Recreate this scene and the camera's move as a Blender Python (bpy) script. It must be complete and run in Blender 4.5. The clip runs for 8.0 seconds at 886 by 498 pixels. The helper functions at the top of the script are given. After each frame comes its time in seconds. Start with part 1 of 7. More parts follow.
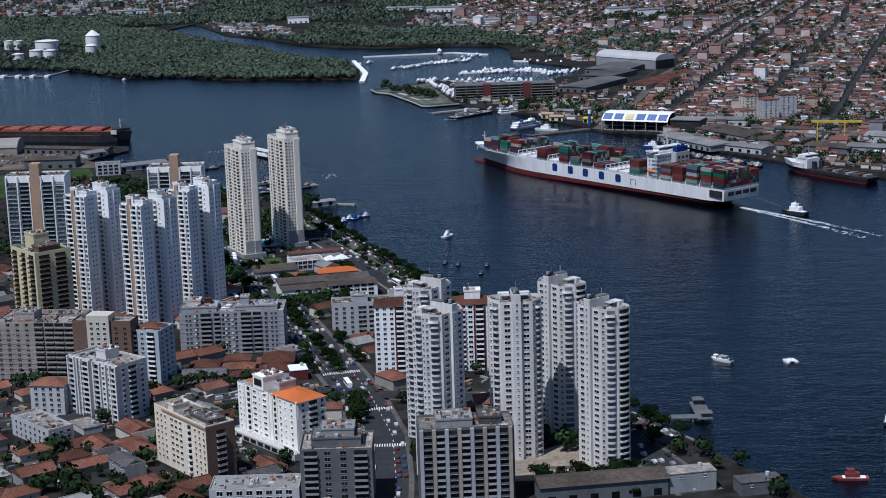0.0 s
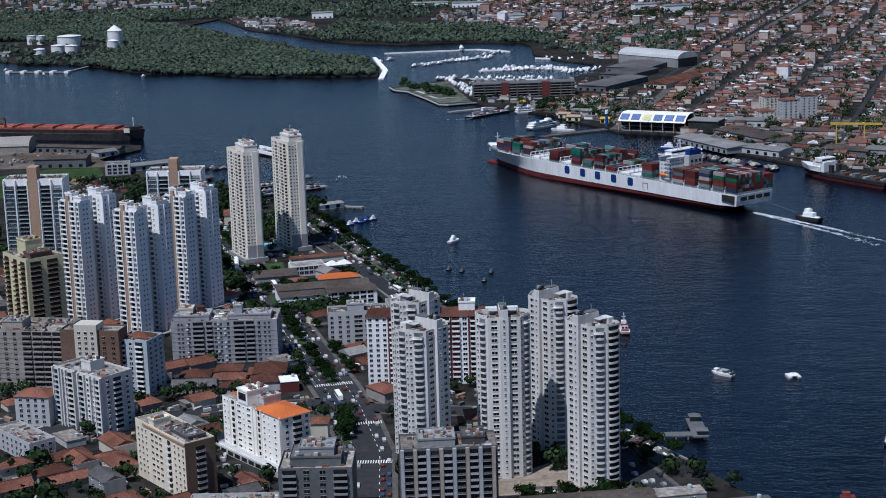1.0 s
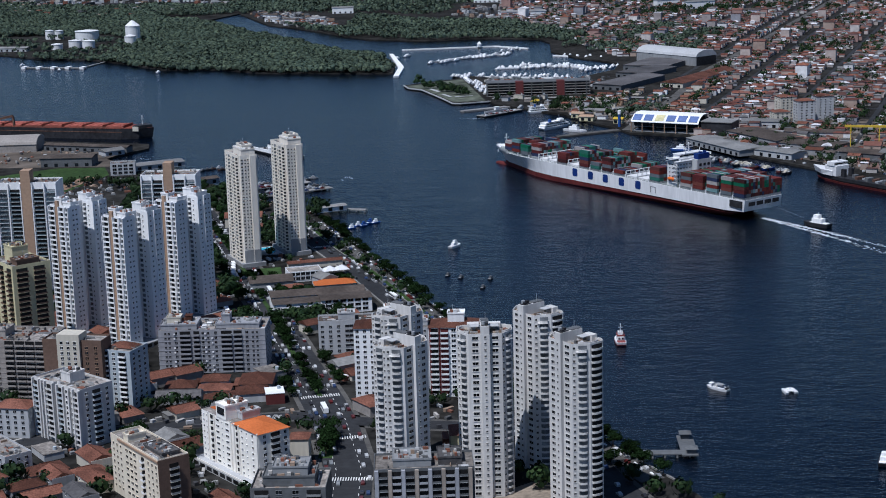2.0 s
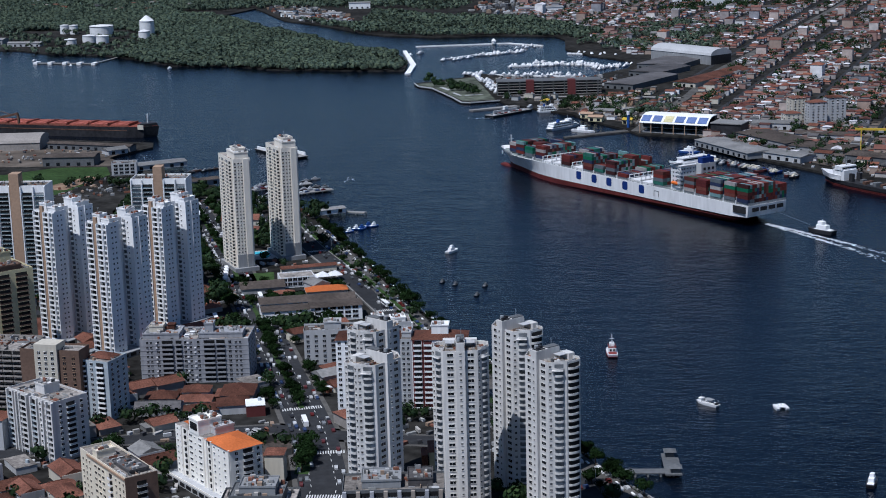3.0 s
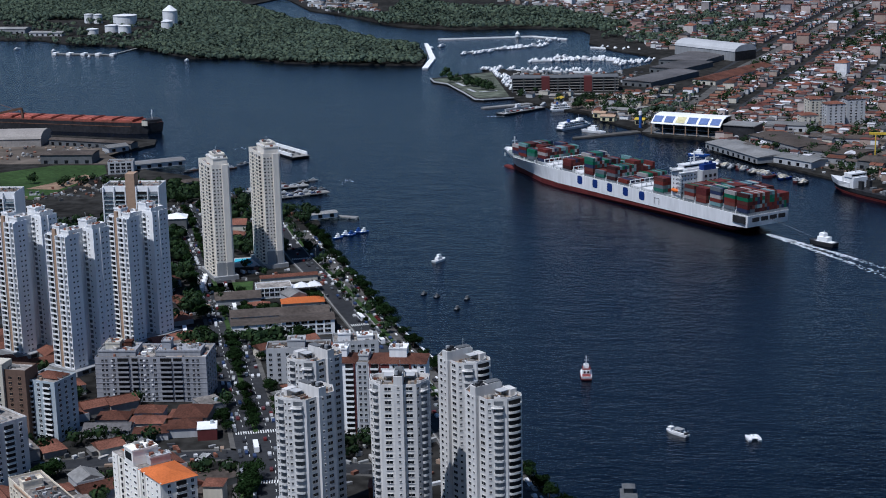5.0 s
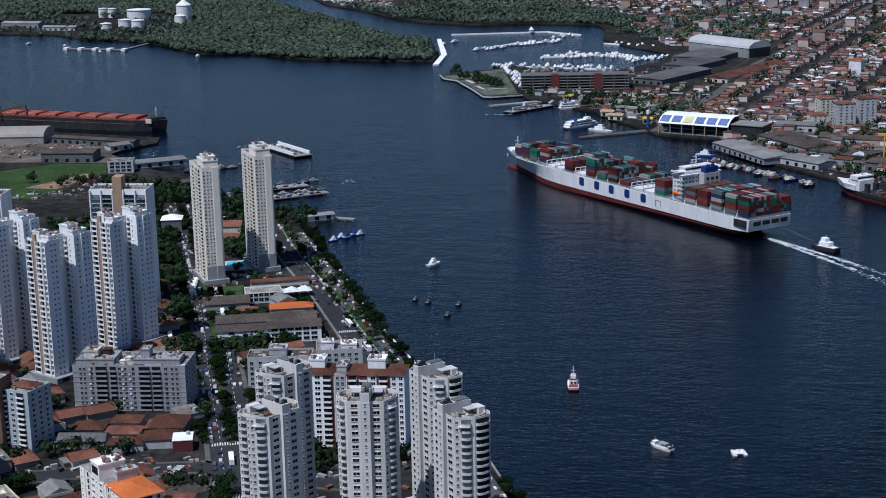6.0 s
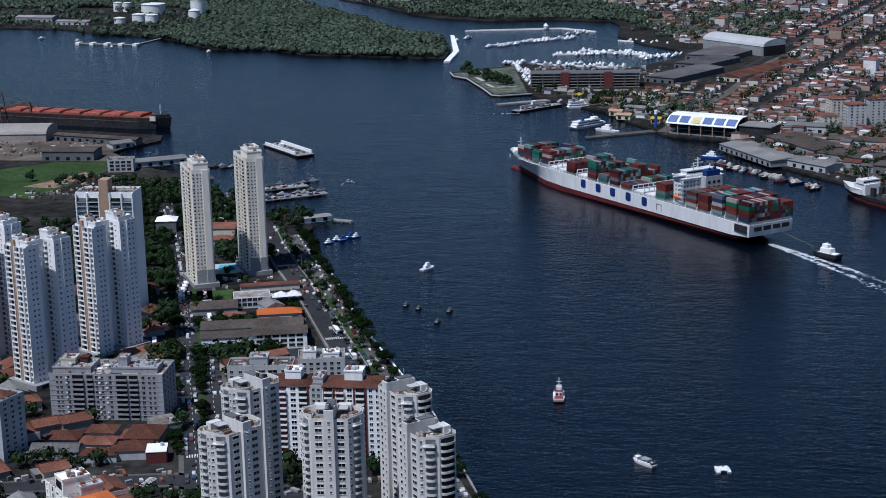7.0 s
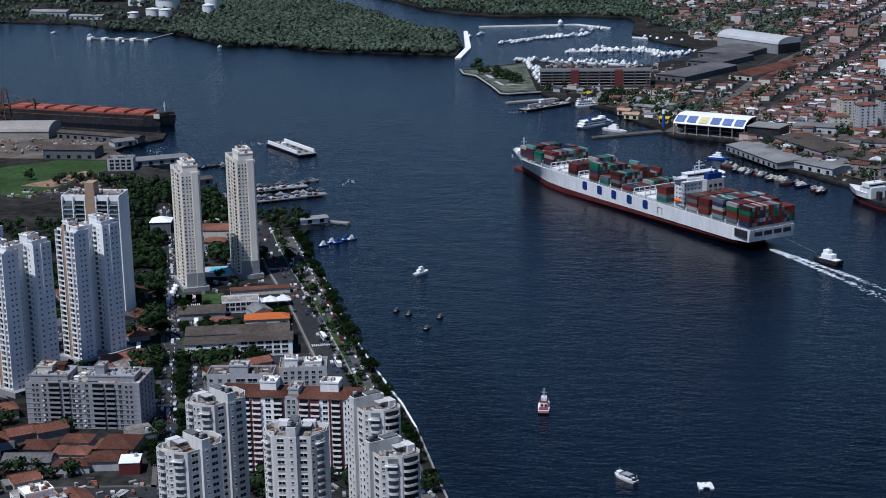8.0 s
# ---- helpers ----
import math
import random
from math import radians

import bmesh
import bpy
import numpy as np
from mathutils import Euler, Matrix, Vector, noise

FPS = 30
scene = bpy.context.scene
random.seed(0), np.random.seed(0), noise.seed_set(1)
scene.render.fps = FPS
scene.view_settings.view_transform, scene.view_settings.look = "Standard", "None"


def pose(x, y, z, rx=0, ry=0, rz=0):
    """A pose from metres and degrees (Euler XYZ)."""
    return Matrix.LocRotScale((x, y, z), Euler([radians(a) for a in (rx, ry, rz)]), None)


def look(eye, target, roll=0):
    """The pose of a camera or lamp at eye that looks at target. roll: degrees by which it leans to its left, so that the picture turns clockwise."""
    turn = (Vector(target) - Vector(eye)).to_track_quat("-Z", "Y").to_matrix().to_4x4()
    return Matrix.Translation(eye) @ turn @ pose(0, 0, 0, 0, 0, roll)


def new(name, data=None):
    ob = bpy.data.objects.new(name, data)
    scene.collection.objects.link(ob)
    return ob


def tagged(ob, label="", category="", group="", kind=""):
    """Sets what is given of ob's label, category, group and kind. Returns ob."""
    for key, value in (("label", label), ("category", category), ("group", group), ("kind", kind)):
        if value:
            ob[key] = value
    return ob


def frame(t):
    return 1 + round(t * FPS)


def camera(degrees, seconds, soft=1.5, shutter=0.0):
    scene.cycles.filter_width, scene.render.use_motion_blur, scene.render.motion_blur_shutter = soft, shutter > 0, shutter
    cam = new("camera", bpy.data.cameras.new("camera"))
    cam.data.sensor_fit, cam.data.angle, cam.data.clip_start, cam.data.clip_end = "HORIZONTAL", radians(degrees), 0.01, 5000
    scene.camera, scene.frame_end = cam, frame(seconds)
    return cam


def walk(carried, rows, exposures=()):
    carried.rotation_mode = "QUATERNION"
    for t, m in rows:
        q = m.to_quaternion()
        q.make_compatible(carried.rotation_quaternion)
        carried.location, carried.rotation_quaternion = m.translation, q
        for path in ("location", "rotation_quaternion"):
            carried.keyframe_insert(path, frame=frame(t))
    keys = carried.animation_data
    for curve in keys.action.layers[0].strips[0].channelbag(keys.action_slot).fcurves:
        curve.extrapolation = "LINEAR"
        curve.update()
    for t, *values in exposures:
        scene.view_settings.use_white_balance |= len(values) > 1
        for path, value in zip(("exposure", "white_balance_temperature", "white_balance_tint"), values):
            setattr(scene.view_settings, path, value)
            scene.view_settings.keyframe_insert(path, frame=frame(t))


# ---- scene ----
# Camera: seconds, place in metres, yaw to the left, pitch and roll in degrees
ROWS = [
    (0.0, 0.00, 0.00, 270.18, 0.000, -12.328, -1.734),
    (0.5, 11.18, 10.21, 272.72, 0.629, -12.439, -1.694),
    (1.0, 22.30, 20.38, 275.24, 1.220, -12.564, -1.675),
    (1.5, 33.43, 30.51, 277.83, 1.771, -12.689, -1.640),
    (3.0, 66.64, 60.73, 285.58, 3.268, -13.060, -1.463),
    (3.5, 77.67, 70.78, 288.07, 3.667, -13.179, -1.383),
    (4.0, 88.66, 80.83, 290.42, 4.087, -13.305, -1.324),
    (4.5, 99.82, 91.01, 292.74, 4.560, -13.439, -1.285),
    (6.0, 133.37, 121.82, 299.45, 6.038, -13.861, -1.286),
    (6.5, 144.58, 132.24, 301.63, 6.530, -13.993, -1.218),
    (7.0, 155.57, 142.68, 303.66, 7.034, -14.125, -1.190),
    (7.5, 166.41, 153.17, 305.60, 7.530, -14.254, -1.157),
    (8.0, 177.06, 163.61, 307.45, 8.026, -14.386, -1.135),
]
cam = camera(30.00, 8.0, soft=1.0)


def aim(x, y, z, yaw, pitch, roll):
    a, b = radians(yaw), radians(pitch)
    return look((x, y, z), (x - math.sin(a) * math.cos(b), y + math.cos(a) * math.cos(b), z + math.sin(b)), roll)


walk(cam, [(t, aim(*row)) for t, *row in ROWS])

# ---------------------------------------------------------------- light
SUN_EL, SUN_TO = radians(61.5), Vector((-0.62, -0.785, 0)).normalized()
to_sun = Vector((SUN_TO.x * math.cos(SUN_EL), SUN_TO.y * math.cos(SUN_EL), math.sin(SUN_EL)))
world = bpy.data.worlds.new("world")
scene.world = world
world.use_nodes = True
wt = world.node_tree
sky = wt.nodes.new("ShaderNodeTexSky")
sky.sky_type, sky.sun_disc = "NISHITA", False
sky.sun_elevation, sky.sun_rotation = SUN_EL, math.atan2(SUN_TO.x, SUN_TO.y)
sky.air_density, sky.dust_density, sky.ozone_density, sky.altitude = 1.0, 0.15, 2.0, 50
wt.links.new(sky.outputs[0], wt.nodes["Background"].inputs[0])
wt.nodes["Background"].inputs[1].default_value = 0.054
sun = new("sun", bpy.data.lights.new("sun", "SUN"))
sun.data.energy, sun.data.angle, sun.data.color = 5.0, radians(0.53), (1.0, 0.865, 0.70)
sun.matrix_world = look((0, 0, 500), Vector((0, 0, 500)) - to_sun)
scene.view_settings.exposure = -0.20
scene.view_settings.use_white_balance = True
scene.view_settings.white_balance_temperature, scene.view_settings.white_balance_tint = 4980, 11


# ---------------------------------------------------------------- materials
def mat(name, color, rough=0.75, spread=0.16, size=0.35, stain=0.02, bump=0.0, metal=0.0, each=0.0, spec=0.12, streak=1.0):
    """Grain of about `size` per metre and stains of about `stain` per metre vary the colour; each: variation from object to object."""
    m = bpy.data.materials.new(name)
    m.use_nodes = True
    nt = m.node_tree
    b = nt.nodes["Principled BSDF"]
    b.inputs["Roughness"].default_value, b.inputs["Metallic"].default_value = rough, metal
    b.inputs["Specular IOR Level"].default_value = spec
    geo = nt.nodes.new("ShaderNodeNewGeometry")
    stretch = nt.nodes.new("ShaderNodeMapping")
    stretch.inputs["Scale"].default_value = (1, 1, streak)
    nt.links.new(geo.outputs["Position"], stretch.inputs["Vector"])
    value = None
    for scale, amount in ((size, spread), (stain, spread)):
        n = nt.nodes.new("ShaderNodeTexNoise")
        n.inputs["Scale"].default_value, n.inputs["Detail"].default_value = scale, 4
        nt.links.new(stretch.outputs[0], n.inputs["Vector"])
        r = nt.nodes.new("ShaderNodeMapRange")
        r.inputs["From Min"].default_value, r.inputs["From Max"].default_value = 0.3, 0.7
        r.inputs["To Min"].default_value, r.inputs["To Max"].default_value = 1 - amount, 1 + amount
        nt.links.new(n.outputs["Fac"], r.inputs["Value"])
        if value is None:
            value, fine = r.outputs[0], n
        else:
            times = nt.nodes.new("ShaderNodeMath")
            times.operation = "MULTIPLY"
            nt.links.new(value, times.inputs[0])
            nt.links.new(r.outputs[0], times.inputs[1])
            value = times.outputs[0]
    if each:
        info = nt.nodes.new("ShaderNodeObjectInfo")
        r = nt.nodes.new("ShaderNodeMapRange")
        r.inputs["To Min"].default_value, r.inputs["To Max"].default_value = 1 - each, 1 + each
        nt.links.new(info.outputs["Random"], r.inputs["Value"])
        times = nt.nodes.new("ShaderNodeMath")
        times.operation = "MULTIPLY"
        nt.links.new(value, times.inputs[0])
        nt.links.new(r.outputs[0], times.inputs[1])
        value = times.outputs[0]
    hue = nt.nodes.new("ShaderNodeHueSaturation")
    hue.inputs["Color"].default_value = (*color, 1)
    nt.links.new(value, hue.inputs["Value"])
    nt.links.new(hue.outputs[0], b.inputs["Base Color"])
    if bump:
        bp = nt.nodes.new("ShaderNodeBump")
        bp.inputs["Strength"].default_value, bp.inputs["Distance"].default_value = bump, 0.3
        nt.links.new(fine.outputs["Fac"], bp.inputs["Height"])
        nt.links.new(bp.outputs[0], b.inputs["Normal"])
    return m


def island_mat(name, colors, rough=0.8, spread=0.2):
    """Colours picked piece by piece out of a short ramp, for joined crowds of pieces."""
    m = mat(name, (1, 1, 1), rough, spread, 0.15, 0.01)
    nt = m.node_tree
    geo = next(n for n in nt.nodes if n.type == "NEW_GEOMETRY")
    ramp = nt.nodes.new("ShaderNodeValToRGB")
    ramp.color_ramp.interpolation = "CONSTANT"
    while len(ramp.color_ramp.elements) < len(colors):
        ramp.color_ramp.elements.new(1.0)
    for i, (e, c) in enumerate(zip(ramp.color_ramp.elements, colors)):
        e.position, e.color = i / len(colors), (*c, 1)
    nt.links.new(geo.outputs["Random Per Island"], ramp.inputs[0])
    hue = next(n for n in nt.nodes if n.type == "HUE_SAT")
    nt.links.new(ramp.outputs[0], hue.inputs["Color"])
    return m


WHITE = mat("white_render", (0.82, 0.82, 0.81), 0.7, 0.07, 0.6, 0.05, streak=0.12)
CREAM = mat("cream_render", (0.56, 0.52, 0.43), 0.75, 0.08, 0.6, 0.05, streak=0.12)
PALE = mat("pale_grey_render", (0.43, 0.435, 0.44), 0.75, 0.09, 0.5, 0.05, streak=0.12)
GREY = mat("grey_render", (0.26, 0.265, 0.27), 0.8, 0.12, 0.4, 0.04, streak=0.15)
DARKGREY = mat("dark_grey_render", (0.12, 0.125, 0.13), 0.8, 0.15, 0.4, 0.04)
TAN = mat("tan_tiles", (0.36, 0.25, 0.17), 0.7, 0.1, 0.6, 0.04)
TAUPE = mat("grey_beige_render", (0.30, 0.275, 0.25), 0.8, 0.14, 0.5, 0.05)
BROWN = mat("brown_tiles", (0.15, 0.10, 0.075), 0.7, 0.12, 0.6, 0.04)
YELLOWISH = mat("pale_yellow_tiles", (0.58, 0.53, 0.33), 0.7, 0.08, 0.5, 0.05)
REDBROWN = mat("red_brown_tiles", (0.115, 0.035, 0.034), 0.7, 0.1, 0.5, 0.05)
GLASS = mat("window_glass", (0.010, 0.012, 0.015), 0.25, 0.3, 0.4, 0.1, each=0.6, spec=0.35)
# near-black stands in for shade on balcony doors and in podium openings
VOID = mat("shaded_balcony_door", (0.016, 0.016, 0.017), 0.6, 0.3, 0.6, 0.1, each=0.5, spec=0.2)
WARMWHITE = mat("warm_white_render", (0.88, 0.85, 0.78), 0.7, 0.06, 0.6, 0.05, streak=0.12)
BEIGE = mat("beige_render", (0.70, 0.63, 0.50), 0.75, 0.09, 0.6, 0.05, streak=0.12)
SCREEN = mat("tinted_balcony_glass", (0.10, 0.14, 0.16), 0.2, 0.15, 0.4, 0.1, each=0.3, spec=0.6)
ROOFTILE = mat("clay_roof_tiles", (0.125, 0.055, 0.037), 0.85, 0.38, 1.2, 0.06, bump=0.5, each=0.45)
ORANGE = mat("orange_roof_tiles", (0.46, 0.13, 0.035), 0.8, 0.14, 1.2, 0.08, bump=0.4, each=0.1)
ROOFGREY = mat("flat_roof_screed", (0.22, 0.20, 0.18), 0.9, 0.42, 0.5, 0.09, each=0.3)
ROOFDARK = mat("dark_roof_sheet", (0.10, 0.095, 0.095), 0.7, 0.25, 0.5, 0.04, each=0.2)
SHEET = mat("corrugated_sheet", (0.22, 0.215, 0.205), 0.5, 0.2, 0.5, 0.05, each=0.25)
SHEETBROWN = mat("weathered_fibre_cement", (0.075, 0.062, 0.053), 0.9, 0.3, 0.5, 0.05)
CONCRETE = mat("concrete", (0.24, 0.235, 0.225), 0.85, 0.2, 0.5, 0.03)
PAVING = mat("paving", (0.09, 0.086, 0.08), 0.9, 0.25, 0.25, 0.03)
ASPHALT = mat("asphalt", (0.034, 0.035, 0.038), 0.9, 0.2, 0.3, 0.03)
PAINT = mat("road_paint", (0.62, 0.62, 0.6), 0.8, 0.15, 0.8, 0.1)
GRASS = mat("grass", (0.034, 0.060, 0.018), 0.95, 0.35, 0.3, 0.02, bump=0.3)
EARTH = mat("bare_earth", (0.22, 0.15, 0.10), 0.95, 0.3, 0.2, 0.03)
LEAF = mat("street_tree_leaves", (0.011, 0.022, 0.007), 0.9, 0.4, 0.5, 0.05, each=0.45, spec=0.02)
BARK = mat("bark", (0.10, 0.075, 0.05), 0.9, 0.3, 2.0, 0.2)
# distance haze is mixed into these leaf colours, making them paler and bluer
HAZED_MANGROVE = island_mat("mangrove_leaves", ((0.052, 0.074, 0.058), (0.068, 0.092, 0.064), (0.082, 0.108, 0.070), (0.058, 0.082, 0.061), (0.096, 0.120, 0.074)), 0.85, 0.3)
TOWNTREE = island_mat("town_tree_leaves", ((0.012, 0.026, 0.010), (0.018, 0.035, 0.012), (0.024, 0.044, 0.014), (0.015, 0.030, 0.013), (0.030, 0.050, 0.016)), 0.75, 0.3)
POOL = mat("pool_water", (0.12, 0.50, 0.62), 0.15, 0.06, 0.3, 0.05)
HULLWHITE = mat("hull_white_paint", (0.70, 0.70, 0.70), 0.45, 0.09, 0.35, 0.03, streak=0.15)
HULLRED = mat("hull_red_antifouling", (0.12, 0.028, 0.026), 0.6, 0.2, 0.3, 0.03)
HULLDARK = mat("hull_black_paint", (0.03, 0.03, 0.033), 0.5, 0.3, 0.3, 0.03)
DECKRED = mat("deck_red_oxide", (0.25, 0.075, 0.05), 0.8, 0.25, 0.4, 0.04)
HATCH = mat("hatch_cover_salmon", (0.34, 0.105, 0.075), 0.75, 0.15, 0.3, 0.05, each=0.15)
STEEL = mat("grey_steel", (0.28, 0.29, 0.30), 0.5, 0.2, 0.5, 0.05)
RUST = mat("rusty_steel", (0.12, 0.07, 0.05), 0.85, 0.3, 0.5, 0.1)
YELLOW = mat("yellow_crane_paint", (0.52, 0.37, 0.04), 0.5, 0.1, 0.3, 0.05)
BLUE = mat("blue_paint", (0.03, 0.08, 0.28), 0.5, 0.1, 0.4, 0.05)
NAVY = mat("navy_lettering", (0.015, 0.035, 0.16), 0.5, 0.1, 0.4, 0.05)
RED = mat("red_paint", (0.42, 0.03, 0.02), 0.5, 0.1, 0.4, 0.05)
RUBBER = mat("rubber", (0.02, 0.02, 0.02), 0.9, 0.1)
PALEBLUE = mat("pale_blue_panel", (0.13, 0.18, 0.36), 0.5, 0.12, 0.4, 0.1)
PALEYELLOW = mat("pale_yellow_panel", (0.62, 0.57, 0.32), 0.5, 0.12, 0.4, 0.1)
DULLRED = mat("faded_red_paint", (0.20, 0.05, 0.045), 0.6, 0.2, 0.4, 0.1)
CURTAIN = mat("curtained_balcony_door", (0.17, 0.18, 0.19), 0.5, 0.3, 0.6, 0.1, each=0.5, spec=0.3)
FOAM = mat("foam", (0.62, 0.66, 0.70), 0.9, 0.25, 0.5, 0.1)
TANKWHITE = mat("storage_tank_paint", (0.72, 0.72, 0.71), 0.6, 0.07, 0.2, 0.03)


# ---------------------------------------------------------------- building blocks
class Shape:
    """Collects faces of one mesh; slot is the material slot of the faces that follow."""

    def __init__(self):
        self.v, self.f, self.s, self.slot = [], [], [], 0

    def face(self, *points):
        n = len(self.v)
        self.v += [tuple(p) for p in points]
        self.f.append(tuple(range(n, n + len(points))))
        self.s.append(self.slot)

    def prism(self, poly, z0, z1, top=True, bottom=False):
        n, k = len(self.v), len(poly)
        self.v += [(x, y, z0) for x, y in poly] + [(x, y, z1) for x, y in poly]
        faces = [(n + i, n + (i + 1) % k, n + k + (i + 1) % k, n + k + i) for i in range(k)]
        if top:
            faces.append(tuple(range(n + k, n + 2 * k)))
        if bottom:
            faces.append(tuple(range(n + k - 1, n - 1, -1)))
        self.f += faces
        self.s += [self.slot] * len(faces)
        return self

    def box(self, x0, y0, z0, x1, y1, z1):
        return self.prism([(x0, y0), (x1, y0), (x1, y1), (x0, y1)], z0, z1, True, True)

    def loft(self, rings, caps=True):
        """Rings of equally many points, bottom to top, counterclockwise from above."""
        n, k = len(self.v), len(rings[0])
        for ring in rings:
            self.v += [tuple(p) for p in ring]
        faces = []
        for r in range(len(rings) - 1):
            for i in range(k):
                j = (i + 1) % k
                faces.append((n + r * k + i, n + r * k + j, n + (r + 1) * k + j, n + (r + 1) * k + i))
        if caps:
            faces.append(tuple(range(n + k - 1, n - 1, -1)))
            faces.append(tuple(range(n + (len(rings) - 1) * k, n + len(rings) * k)))
        self.f += faces
        self.s += [self.slot] * len(faces)
        return self

    def cyl(self, x, y, z0, z1, r0, r1=None, sides=10):
        r1 = r0 if r1 is None else r1
        ring = [(math.cos(2 * math.pi * i / sides), math.sin(2 * math.pi * i / sides)) for i in range(sides)]
        return self.loft([[(x + r0 * a, y + r0 * b, z0) for a, b in ring], [(x + r1 * a, y + r1 * b, z1) for a, b in ring]])

    def beam(self, a, b, t):
        """A square bar of thickness t from a to b."""
        a, b = Vector(a), Vector(b)
        way = (b - a).normalized()
        side = way.cross(Vector((0, 0, 1)) if abs(way.z) < 0.9 else Vector((1, 0, 0))).normalized() * t / 2
        up = side.cross(way).normalized() * t / 2
        rings = [[p - side - up, p + side - up, p + side + up, p - side + up] for p in (a, b)]
        return self.loft(rings)

    def hip(self, x0, y0, x1, y1, z, rise, over=0.6, gable=False):
        """A pitched roof over a rectangle, ridge along its longer side, with a soffit."""
        x0, y0, x1, y1 = x0 - over, y0 - over, x1 + over, y1 + over
        a, b, c, d = (x0, y0, z), (x1, y0, z), (x1, y1, z), (x0, y1, z)
        if x1 - x0 >= y1 - y0:
            g = 0 if gable else (y1 - y0) / 2
            e, f = (x0 + g, (y0 + y1) / 2, z + rise), (x1 - g, (y0 + y1) / 2, z + rise)
            self.face(a, b, f, e), self.face(c, d, e, f), self.face(b, c, f), self.face(d, a, e)
        else:
            g = 0 if gable else (x1 - x0) / 2
            e, f = ((x0 + x1) / 2, y0 + g, z + rise), ((x0 + x1) / 2, y1 - g, z + rise)
            self.face(b, c, f, e), self.face(d, a, e, f), self.face(a, b, e), self.face(c, d, f)
        self.face(d, c, b, a)
        return self

    def mesh(self, name, *materials):
        me = bpy.data.meshes.new(name)
        me.from_pydata(self.v, [], self.f)
        for m in materials:
            me.materials.append(m)
        if len(materials) > 1:
            me.polygons.foreach_set("material_index", self.s)
        me.update()
        return me


def thing(name, x, y, z=0.0, rot=0.0, label="", category="", group="", kind=""):
    """An Empty at the base of a thing made of parts."""
    ob = new(name)
    ob.empty_display_size = 0.5
    ob.matrix_basis = pose(x, y, z, 0, 0, rot)
    return tagged(ob, label, category, group, kind)


def part(name, shape, material, parent, label="", m=None):
    """Links a Shape, or a mesh that is shared, as one part of a thing."""
    me = shape if isinstance(shape, bpy.types.Mesh) else shape.mesh(name, *(material if isinstance(material, tuple) else (material,)))
    ob = new(name, me)
    ob.parent = parent
    if m is not None:
        ob.matrix_basis = m
    return tagged(ob, label)


def single(name, shape, material, label, category, kind="", group="", m=None):
    me = shape if isinstance(shape, bpy.types.Mesh) else shape.mesh(name, *(material if isinstance(material, tuple) else (material,)))
    ob = new(name, me)
    if m is not None:
        ob.matrix_basis = m
    return tagged(ob, label, category, group, kind)


def soup(name, verts, faces, materials, smooth=False):
    """A mesh from arrays of corners and of triangles or quads."""
    me = bpy.data.meshes.new(name)
    k = faces.shape[1]
    me.vertices.add(len(verts))
    me.vertices.foreach_set("co", np.ascontiguousarray(verts, dtype=np.float32).ravel())
    me.loops.add(faces.size)
    me.loops.foreach_set("vertex_index", np.ascontiguousarray(faces, dtype=np.int32).ravel())
    me.polygons.add(len(faces))
    me.polygons.foreach_set("loop_start", np.arange(0, faces.size, k, dtype=np.int32))
    for m in materials:
        me.materials.append(m)
    me.update(calc_edges=True)
    return me


def inside(px, py, poly):
    """Which of the points lie within the polygon."""
    px, py = np.asarray(px, float), np.asarray(py, float)
    hit = np.zeros(px.shape, bool)
    for (x0, y0), (x1, y1) in zip(poly, poly[1:] + poly[:1]):
        cross = (y0 > py) != (y1 > py)
        hit ^= cross & (px < (x1 - x0) * (py - y0) / ((y1 - y0) or 1e-9) + x0)
    return hit


# ---------------------------------------------------------------- ground and water
WEST = [(320, 380), (230, 520), (158, 690), (120, 770), (97, 812), (69, 899), (48, 967), (34, 1005), (24, 1027), (-5, 1097), (-31, 1166),
        (-55, 1239), (-74, 1290), (-91, 1338), (-105, 1375), (-103, 1398), (-118, 1440), (-150, 1452), (-172, 1470), (-180, 1503),
        (-215, 1528), (-232, 1560), (-262, 1606), (-309, 1634), (-372, 1714), (-337, 1776), (-343, 1806), (-560, 1866), (-1000, 2000),
        (-1700, 2200), (-1700, 380)]
EAST = [(-92, 2264), (-84, 2230), (-65, 2210), (-36, 2124), (-21, 2073), (-10, 2069), (26, 2084), (32, 2060), (64, 2022), (86, 1990),
        (112, 1960), (131, 1912), (166, 1846), (178, 1812), (246, 1780), (244, 1762), (237, 1715), (280, 1655), (316, 1600), (357, 1540), (440, 1420),
        (700, 1200), (1700, 1000), (1700, 4950), (-1900, 4950), (-1900, 2990), (-939, 2816), (-833, 2797), (-791, 2788), (-709, 2717), (-636, 2693),
        (-602, 2670), (-536, 2599), (-470, 2520), (-382, 2506), (-322, 2456), (-287, 2444), (-203, 2426), (-116, 2408), (-118, 2500),
        (-138, 2610), (-170, 2660), (-216, 2720), (-261, 2801), (-320, 2913), (-382, 3011), (-468, 3184), (-560, 3370), (-513, 3540), (-410, 3243), (-322, 3127), (-285, 3067),
        (-237, 2975), (-190, 2915), (-100, 2868), (7, 2880), (104, 2852), (120, 2786), (118, 2650), (152, 2560), (212, 2470), (200, 2390),
        (160, 2330), (142, 2300), (85, 2290), (39, 2315), (-17, 2369), (-29, 2356), (-15, 2330)]
ground = Shape()
for shore in (WEST, EAST):
    ground.prism(shore, -4.0, 2.0)
ground.face((-3000, -500, -4), (3000, -500, -4), (3000, 4990, -4), (-3000, 4990, -4))
